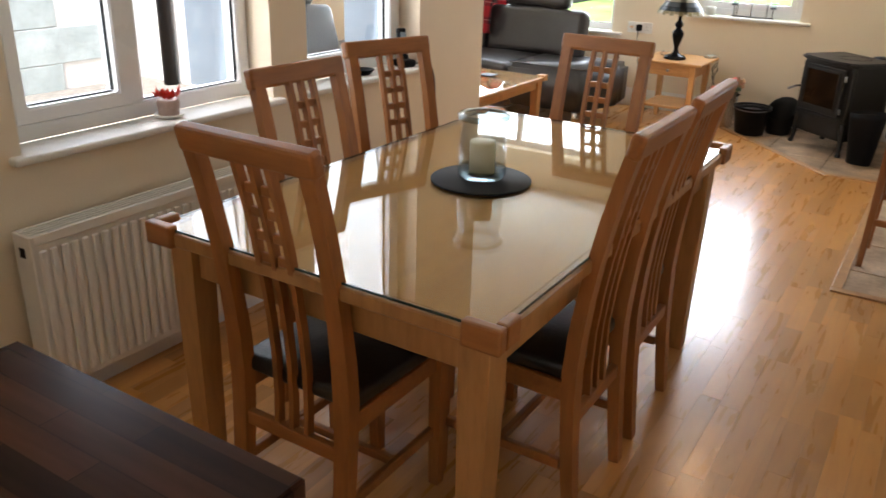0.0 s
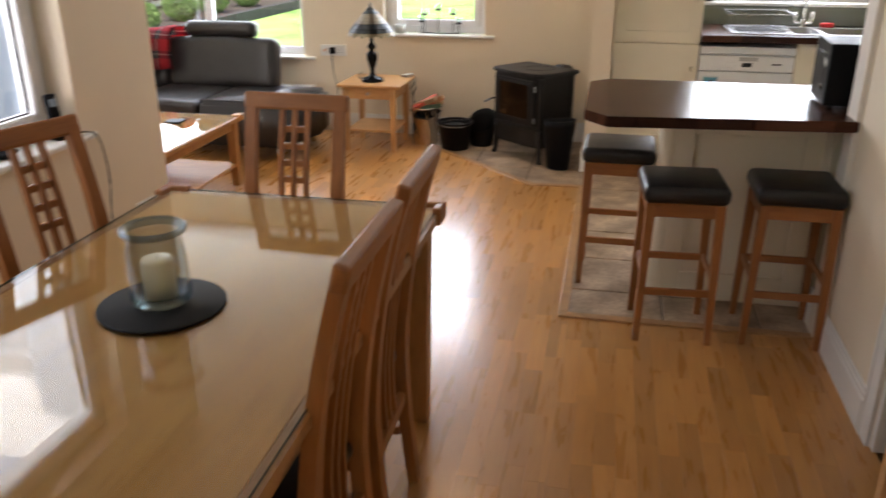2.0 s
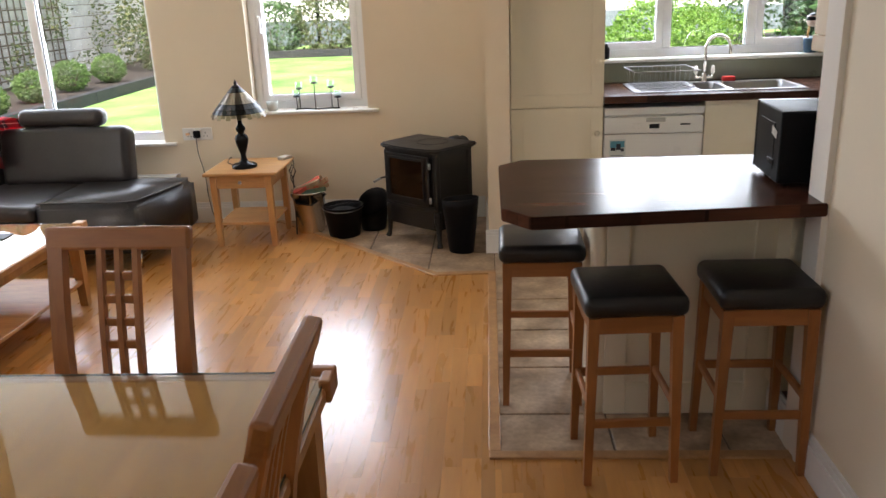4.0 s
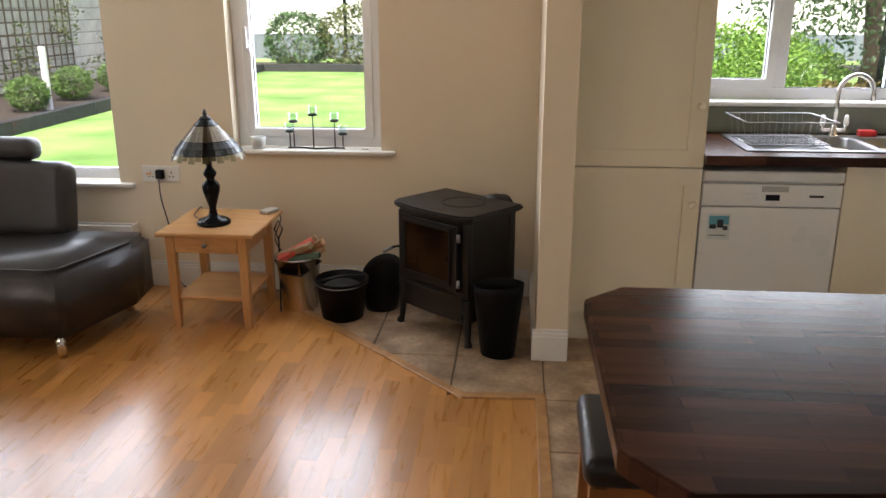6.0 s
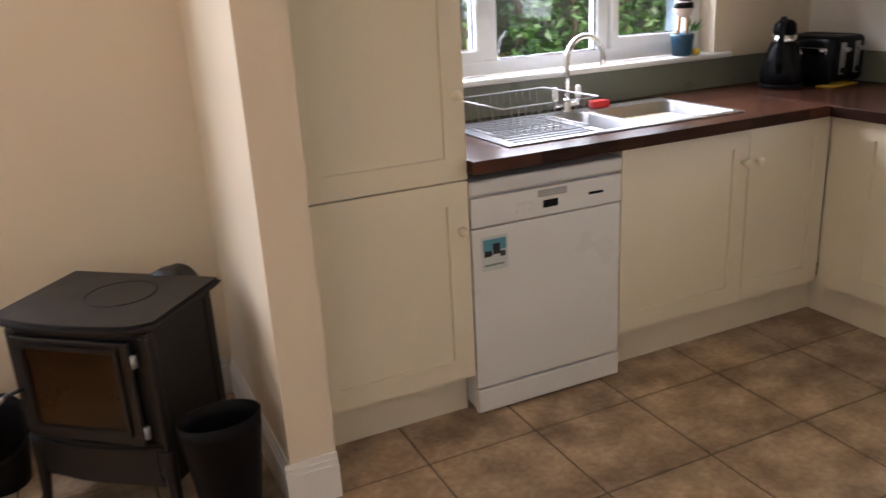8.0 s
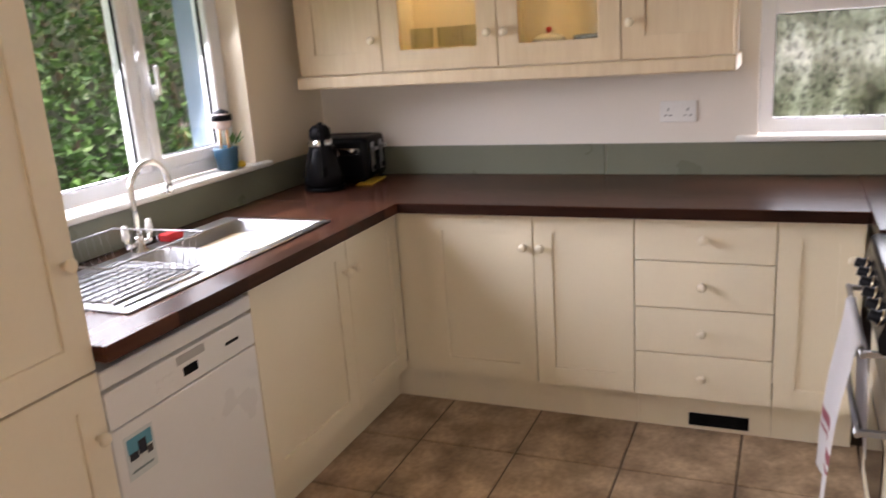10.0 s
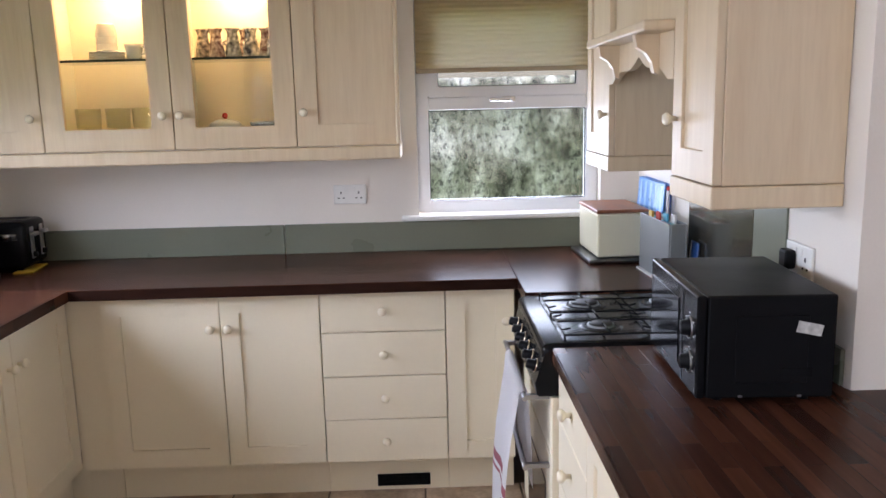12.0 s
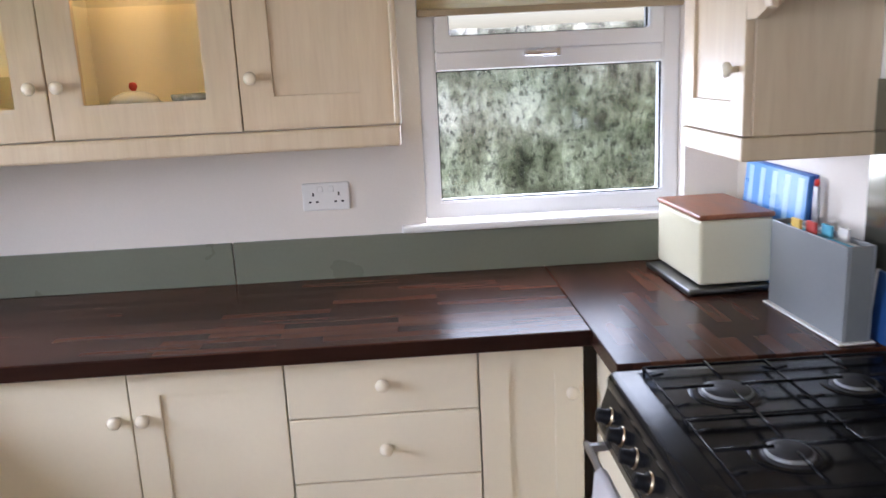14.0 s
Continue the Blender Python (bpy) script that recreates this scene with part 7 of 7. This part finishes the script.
bmesh.ops.recalc_face_normals(bm, faces=bm.faces)
setting("garden_wall_mossy", bm, M_MOSS, "old render wall blotched with moss and lichen", "wall")


# ---- planting ----
def leaf_mesh(name, points, size, material, rs, thin=0.55):
    """Many small bent leaves at the given places and outward ways."""
    verts, faces = [], []
    for p, n in points:
        a = Vector((rs.uniform(-1, 1), rs.uniform(-1, 1), rs.uniform(-0.7, 0.7)))
        d = (n * 0.6 + a).normalized()
        s = d.cross(Vector((rs.uniform(-1, 1), rs.uniform(-1, 1), rs.uniform(-1, 1)))).normalized()
        L2 = size * rs.uniform(0.6, 1.3)
        k = len(verts)
        up = s.cross(d) * L2 * 0.12
        verts += [p, p + d * L2 * 0.5 + s * L2 * thin * 0.5 + up, p + d * L2, p + d * L2 * 0.5 - s * L2 * thin * 0.5 + up]
        faces += [(k, k + 1, k + 2), (k, k + 2, k + 3)]
    me = bpy.data.meshes.new(name)
    me.from_pydata([tuple(v) for v in verts], [], faces)
    me.materials.append(material)
    return me


def foliage(name, c, tip):
    m, nt, nd, ln, b = nodes_of(name)
    geo = nd.new("ShaderNodeNewGeometry")
    r = ramp(nd, [(0.0, shade(c, 0.6)), (0.5, c), (1.0, tip)])
    ln(geo.outputs["Random Per Island"], r.inputs[0])
    ln(r.outputs[0], b.inputs["Base Color"])
    b.inputs["Roughness"].default_value = 0.5
    b.inputs["Subsurface Weight"].default_value = 0.0
    return m


F_BOX = foliage("box_leaf", (0.08, 0.16, 0.03), (0.14, 0.25, 0.05))
F_BRIGHT = foliage("bright_leaf", (0.13, 0.28, 0.03), (0.22, 0.38, 0.06))
F_HEDGE = foliage("hedge_leaf", (0.04, 0.10, 0.028), (0.085, 0.18, 0.045))
F_GOLD = foliage("golden_leaf", (0.22, 0.18, 0.05), (0.40, 0.30, 0.10))
F_CLIMB = foliage("climber_leaf", (0.06, 0.10, 0.02), (0.16, 0.16, 0.06))
M_BARK = surface("grey_brown_bark", (0.11, 0.085, 0.06), 0.9, var=0.3, bump=0.6)


def shrub(m, r, n, size, material, label, core=True, squash=0.85, category="shrub", group="", seed=1, bumps=0.22):
    rs = random.Random(seed)
    ob = thing("shrub", m, label, category, group)
    pts = []
    for _ in range(n):
        d = Vector((rs.gauss(0, 1), rs.gauss(0, 1), rs.gauss(0, 1))).normalized()
        k = 1 + bumps * noise.noise(d * 2.3 + Vector((seed, 0, 0)))
        q = d * r * k * rs.uniform(0.78, 1.0)
        pts.append((Vector((q.x, q.y, r * squash + q.z * squash)), d))
    o = new("crown", leaf_mesh("crown", pts, size, material, rs))
    o.parent = ob
    for k in range(4):
        a = k * 1.57 + seed
        part("stem", bm_sweep([(0.02 * math.cos(a), 0.02 * math.sin(a), 0), (r * 0.3 * math.cos(a), r * 0.3 * math.sin(a), r * 0.6), (r * 0.55 * math.cos(a), r * 0.55 * math.sin(a), r * 1.1)], ring(0.02, 6), scales=[1, 0.8, 0.4]), M_BARK, ob)
    return ob


for k, (x, y, r) in enumerate(((-7.35, 13.6, 0.27), (-7.6, 15.3, 0.31), (-7.75, 16.9, 0.33), (-7.7, 18.4, 0.33), (-7.3, 12.0, 0.25))):
    shrub(pose(x, y, -0.02), r, 2600, 0.05, F_BOX, "clipped round box bush in the border", group="clipped box balls", seed=k + 2, bumps=0.06, category="bush")
shrub(pose(2.1, 11.4, -0.12), 0.88, 14000, 0.045, F_BRIGHT, "round bright green shrub in the garden", seed=11)
shrub(pose(3.0, 12.9, -0.12), 0.8, 9000, 0.05, F_BRIGHT, "bright green shrub beside the lawn", seed=12)
shrub(pose(3.1, 11.3, -0.12), 0.62, 6000, 0.045, F_GOLD, "low golden-leaved shrub beside the hedge", seed=13, squash=0.8)
for k, (x, y, r) in enumerate(((-7.9, 23.6, 1.2), (-6.0, 25.4, 0.9), (-4.4, 25.5, 1.0), (-2.6, 25.6, 0.8), (-7.6, 21.5, 1.2))):
    shrub(pose(x, y, -0.1), r, 2600, 0.11, F_HEDGE if k % 2 else F_CLIMB, "loose green shrub at the end of the garden", seed=20 + k, group="shrubs at the far border")
# tall leafy hedge outside the kitchen window
rs_ = random.Random(7)
hedge = thing("garden_hedge", pose(0, 0, -0.12), "tall dark leafy hedge close to the kitchen window", "hedge")
pts_ = []
for _ in range(15000):
    x, z = rs_.uniform(3.1, 9.0), rs_.uniform(0.05, 3.2)
    y = 10.3 + 0.55 * noise.noise(Vector((x * 0.9, 0, z * 0.9))) + rs_.uniform(-0.1, 0.5) - (x - 3.1) * 0.22
    pts_.append((Vector((x, y, z)), Vector((0, -1, 0.3))))
o_ = new("leaves", leaf_mesh("leaves", pts_, 0.105, F_HEDGE, rs_))
o_.parent = hedge
for k in range(12):
    x = 3.3 + k * 0.48
    part("stem", bm_sweep([(x, 10.9 - (x - 3.1) * 0.22, 0), (x + 0.1, 10.8 - (x - 3.1) * 0.22, 1.2), (x - 0.1, 10.9 - (x - 3.1) * 0.22, 2.9)], ring(0.045, 7), scales=[1, 0.7, 0.3]), M_BARK, hedge)
# near-black sheet behind the leaves, painted as the hedge's inner shade
shade_ = setting("backdrop_hedge_shade", bm_boxes([(3.6, 10.5, 11.6, 11.8, -0.12, 3.0)]), surface("painted_hedge_shade", (0.012, 0.02, 0.008), 1.0, var=0.5, scale=3), "dark sheet standing in for the shade inside the hedge", "hedge")
tree = thing("garden_tree", pose(4.6, 14.5, -0.12), "leafy garden tree behind the shrubs", "tree")
part("trunk", bm_sweep([(0, 0, 0), (0.05, 0, 1.0), (-0.05, 0.1, 2.2), (0.1, 0.1, 3.4)], ring(0.13, 10), scales=[1.2, 0.9, 0.7, 0.4], smooth=True), M_BARK, tree)
pts_ = []
for _ in range(11000):
    d = Vector((rs_.gauss(0, 1), rs_.gauss(0, 1), rs_.gauss(0, 1))).normalized()
    k = 1 + 0.4 * noise.noise(d * 2.5)
    pts_.append((Vector((d.x * 2.1, d.y * 1.6, 2.7 + d.z * 1.7)) * 1.0 + d * k * rs_.uniform(-0.9, 0.2), d))
o_ = new("crown", leaf_mesh("crown", pts_, 0.085, F_HEDGE, rs_))
o_.parent = tree
for k in range(6):
    a = k * 1.05
    part("limb", bm_sweep([(0, 0.05, 1.6 + 0.2 * k), (0.6 * math.cos(a), 0.6 * math.sin(a), 2.3 + 0.15 * k), (1.4 * math.cos(a), 1.2 * math.sin(a), 3.0)], ring(0.06, 7), scales=[1, 0.7, 0.3]), M_BARK, tree)

# border, boundary and trellis
setting("garden_border", bm_boxes([(-9.3, -6.86, 9.0, 27.0, -0.119, -0.03), (-6.86, 12, 24.7, 27.0, -0.119, -0.03)]), M_SOIL, "dark soil planting border round the lawn", "border")
M_KERB = surface("black_sleeper", (0.035, 0.038, 0.04), 0.8, var=0.3, bump=0.3)
for k in range(7):
    plain("border_sleeper", bm_boxes([(-6.86, -6.72, 9.0 + 2.24 * k, 11.23 + 2.24 * k, -0.119, 0.08)], 0.012, 2), M_KERB, "dark timber sleeper edging the lawn", "edging", group="border sleepers")
for k in range(6):
    plain("border_sleeper", bm_boxes([(-6.7 + 3 * k, -3.71 + 3 * k, 24.55, 24.69, -0.119, 0.08)], 0.012, 2), M_KERB, "dark timber sleeper edging the lawn", "edging", group="border sleepers")
plain("garden_stake", bm_boxes([(-7.43, -7.35, 15.46, 15.54, -0.05, 0.95)], 0.008, 2), M_RENDER, "white painted stake standing in the planting border", "stake")
sw = setting("garden_wall_stone", bm_boxes([(-9.6, -9.32, 6.0, 28.0, -0.12, 3.0)]), M_GROUT, "grey stone garden wall", "wall")
stone_ = [mesh_of("stone", bm_boxes([(0, 0.02, 0.006, L3 - 0.006, 0.006, 0.244)], 0.008), surface("grey_stone", (0.52, 0.52, 0.50), 0.9, var=0.2, scale=4, bump=0.5)) for L3 in (0.5, 0.62, 0.74)]
rs_ = random.Random(5)
for r_ in range(10):
    y = 11.0 + 0.3 * (r_ % 2)
    while y < 24.0:
        q = rs_.randrange(3)
        ob = new("stone", stone_[q])
        ob.parent, ob.location = sw, (-9.321, y, 0.02 + r_ * 0.25)
        y += (0.5, 0.62, 0.74)[q]
tre = thing("garden_trellis", pose(-9.28, 14.2, 0.1), "weathered wooden trellis with climbers on the stone wall", "trellis")
for k in range(24):
    slab("upright", (0.012, 0.03, k * 0.24, k * 0.24 + 0.03, 0, 2.6), M_BARK, tre, 0)
for k in range(12):
    slab("cross_slat", (0.031, 0.046, 0, 5.55, 0.05 + k * 0.22, 0.08 + k * 0.22), M_BARK, tre, 0)
pts_ = []
for _ in range(3600):
    y, z = rs_.uniform(0, 7.5), rs_.uniform(0.1, 2.8)
    if noise.noise(Vector((3, y * 0.9, z * 0.9))) > 0.02:
        pts_.append((Vector((0.08 + rs_.random() * 0.2, y, z)), Vector((1, 0, 0.2))))
o_ = new("climber", leaf_mesh("climber", pts_, 0.10, F_CLIMB, rs_))
o_.parent = tre
tagged(o_, "sparse climbing plant leaves")
house = thing("neighbour_house", pose(0, 30, -0.12), "white rendered neighbouring house with a grey plinth", "house")
part("wall", bm_boxes([(-16, 14, 0, 6, 0.8, 6.0)]), M_RENDER, house, "white rendered wall")
part("plinth", bm_boxes([(-16, 14, -0.03, 6, 0, 0.799)]), surface("blue_grey_plinth", (0.16, 0.19, 0.22), 0.8), house, "blue-grey plinth")
rf = bm_prism([(-0.5, 6.0), (3.0, 8.6), (6.5, 6.0)], -16.4, 14.4)
part("roof", moved(rf, Matrix(((0, 0, 1, 0), (1, 0, 0, 0), (0, 1, 0, 0), (0, 0, 0, 1)))), surface("slate_roof", (0.10, 0.10, 0.11), 0.8, var=0.2), house, "grey slate roof")
for x in (-9.0, -4.4, 3.0, 8.0):
    wv = part("window", bm_boxes([(x, x + 1.3, -0.04, 0.02, 2.2, 3.5)], 0.01), M_SCREEN, house, "dark window")
    part("window_frame", bm_boxes([(x - 0.07, x, -0.05, 0.0, 2.13, 3.57), (x + 1.3, x + 1.37, -0.05, 0.0, 2.13, 3.57), (x, x + 1.3, -0.05, 0.0, 2.13, 2.2), (x, x + 1.3, -0.05, 0.0, 3.5, 3.57)]), M_UPVC, wv)
plain("downpipe", bm_lathe([(0.06, 0), (0.06, 6)], 12, (-5.6, 29.9, -0.12)), M_PLASTIC, "dark drainpipe on the white house", "drainpipe")


# ---- floor pieces ----
def clip_poly(poly, a, b, c):
    """Keeps the part of a polygon where a x + b y <= c."""
    out = []
    for i, p in enumerate(poly):
        q = poly[(i + 1) % len(poly)]
        dp, dq = a * p[0] + b * p[1] - c, a * q[0] + b * q[1] - c
        if dp <= 0:
            out.append(p)
        if dp * dq < 0:
            t = dp / (dp - dq)
            out.append((p[0] + (q[0] - p[0]) * t, p[1] + (q[1] - p[1]) * t))
    return out


# edges of the tiled floor: front y, side x, then the slanted hearth edge
KX, KY = 0.143, 4.322
HEARTH = [(KX + 0.004, 6.235), (-0.185, 6.22), (-1.40, 7.44), (-0.02, 7.44), (KX + 0.004, 7.44)]


def edge_strip(p, q, w=0.045, top=0.009):
    d = (Vector((*q, 0)) - Vector((*p, 0)))
    n = d.normalized()
    bm = bm_boxes([(0, d.length, -w / 2, w / 2, -0.006, top)], 0.004, 2)
    return moved(bm, Matrix.Translation((*p, 0)) @ Matrix.Rotation(math.atan2(n.y, n.x), 4, "Z"))


for p, q in (((KX - 0.02, KY), (1.178, KY)), ((KX, KY + 0.022), (KX, 6.213)), ((KX + 0.022, 6.235), (-0.176, 6.22)), ((-0.166, 6.205), (-1.40, 7.435))):
    setting("trim", edge_strip(p, q, 0.045, 0.0075 if q[0] < -1 else 0.009), M_TRIMWOOD, "oak threshold strip between boards and tiles", "floor trim")

grout = setting("floor_tiled", bm_boxes([(KX + 0.005, 3.05, KY + 0.005, 7.44, -0.0138, -0.004)]), M_GROUT, "brown grouted kitchen tile floor", "floor")
grout2 = setting("floor_hearth", bm_prism(HEARTH, -0.0138, -0.004), M_GROUT, "grouted tiled hearth under the stove", "floor")


def tile(poly, parent):
    if len(poly) < 3:
        return
    bm = bm_prism(poly, -0.0135, 0.001)
    top = [e for e in bm.edges if all(v.co.z > 0 for v in e.verts)]
    bmesh.ops.bevel(bm, geom=top, offset=0.003, segments=1, affect="EDGES")
    part("tile", bm, M_TILE, parent)


T, G = 0.4, 0.004
for i in range(-1, 6):
    for j in range(-6, 3):
        x0, y0 = 0.968 + T * (i - 2), 6.612 + T * (j - 0)
        if x0 + T < KX + 0.06:
            continue
        xl = KX + 0.016 if x0 < 0.2 else x0 + G
        poly = [(xl, y0 + G), (x0 + T - G, y0 + G), (x0 + T - G, y0 + T - G), (xl, y0 + T - G)]
        for a, b, c in ((-1, 0, -(KX + 0.02)), (1, 0, 3.04), (0, -1, -(KY + 0.02)), (0, 1, 7.43)):
            poly = clip_poly(poly, a, b, c) if poly else poly
        if len(poly) >= 3 and not (x0 > 0.2 and y0 > 7.0) and not x0 > 2.6:
            tile(poly, grout)
for i in range(-5, 2):
    for j in range(-3, 4):
        x0, y0 = 0.568 - T + T * i, 6.612 + T * j
        poly = [(x0 + G, y0 + G), (x0 + T - G, y0 + G), (x0 + T - G, y0 + T - G), (x0 + G, y0 + T - G)]
        for a, b, c in ((1, 0, KX + 0.016), (0, -1, -6.25), (0, 1, 7.43), (-1.215, -1.20, -(1.215 * -0.185 + 1.20 * 6.22) - 0.03)):
            poly = clip_poly(poly, a, b, c) if len(poly) >= 3 else []
        if len(poly) >= 3:
            tile(poly, grout2)

# oak strips along the room, three to a board
rnd = random.Random(11)
boards = setting("floor_boards", bm_boxes([(-6.0, -5.99, 4.6, 4.61, -0.0135, -0.01)]), M_SUB, "honey oak strip floor with a satin lacquer", "floor")
SW = 0.0685
x = -6.0
verts, faces = [], []
near = []
lib = {}
while x < 1.17:
    y = -1.2 - rnd.random() * 0.5
    while y < 7.44:
        ln_ = rnd.choice((0.30, 0.36, 0.42, 0.48, 0.54))
        y0, y1 = max(y, -1.2), min(y + ln_, 7.44)
        cx, cy = x + SW / 2, (y0 + y1) / 2
        inside = -1.87 < x or (x > -6 and y0 > 4.54)
        if x < -1.87 and y0 < 4.54 < y1:
            y0, inside = 4.54, True
        poly = [(x + 0.0002, y0 + 0.0002), (x + SW - 0.0002, y0 + 0.0002), (x + SW - 0.0002, y1 - 0.0002), (x + 0.0002, y1 - 0.0002)]
        extra = []
        if x < KX < x + SW:
            extra = clip_poly(clip_poly(poly, -1, 0, -KX), 0, 1, KY)
            poly = clip_poly(clip_poly(poly, 1, 0, KX), 0, 1, 6.225)
        elif cx > KX:
            poly = clip_poly(poly, 0, 1, KY)
        elif x + SW > -0.21:
            poly = clip_poly(poly, 0, 1, 6.225)
        elif y1 > 6.15:
            poly = clip_poly(poly, 1.22, 1.215, 1.22 * -0.185 + 1.215 * 6.22)
        if inside and len(poly) >= 3 and y1 - y0 > 0.03:
            if len(extra) >= 3:
                k, n = len(verts), len(extra)
                verts += [(px, py, -0.013) for px, py in extra] + [(px, py, 0.0) for px, py in extra]
                faces += [(k + q, k + (q + 1) % n, k + n + (q + 1) % n, k + n + q) for q in range(n)]
                faces.append(tuple(k + n + q for q in range(n)))
            if -0.26 < x < 1.1 and 2.2 < cy < 5.1 and len(near) < 300 and y1 - y0 > ln_ - 0.01 and len(poly) == 4 and not extra and abs(poly[2][0] - poly[0][0]) > SW - 0.002 and poly[2][1] > y1 - 0.001:
                near.append((x, y0, ln_))
            else:
                k, n = len(verts), len(poly)
                verts += [(px, py, -0.013) for px, py in poly] + [(px, py, 0.0) for px, py in poly]
                faces += [(k + q, k + (q + 1) % n, k + n + (q + 1) % n, k + n + q) for q in range(n)]
                faces.append(tuple(k + n + q for q in range(n)))
        y += ln_
    x += SW
me = bpy.data.meshes.new("floor_strips")
me.from_pydata(verts, [], faces)
me.materials.append(M_FLOOR)
rest = new("floor_strips", me)
rest.parent = boards
tagged(rest, "honey oak floor strips", kind="stuff")
for x, y0, ln_ in near:
    if ln_ not in lib:
        bm = bm_boxes([(0.0002, SW - 0.0002, 0.0002, ln_ - 0.0002, -0.013, 0)])
        bmesh.ops.bevel(bm, geom=[e for e in bm.edges if all(v.co.z > -0.001 for v in e.verts)], offset=0.0003, segments=1, affect="EDGES")
        lib[ln_] = mesh_of("plank", bm, M_FLOOR)
    ob = new("plank", lib[ln_])
    ob.parent = boards
    ob.location = (x, y0, 0)
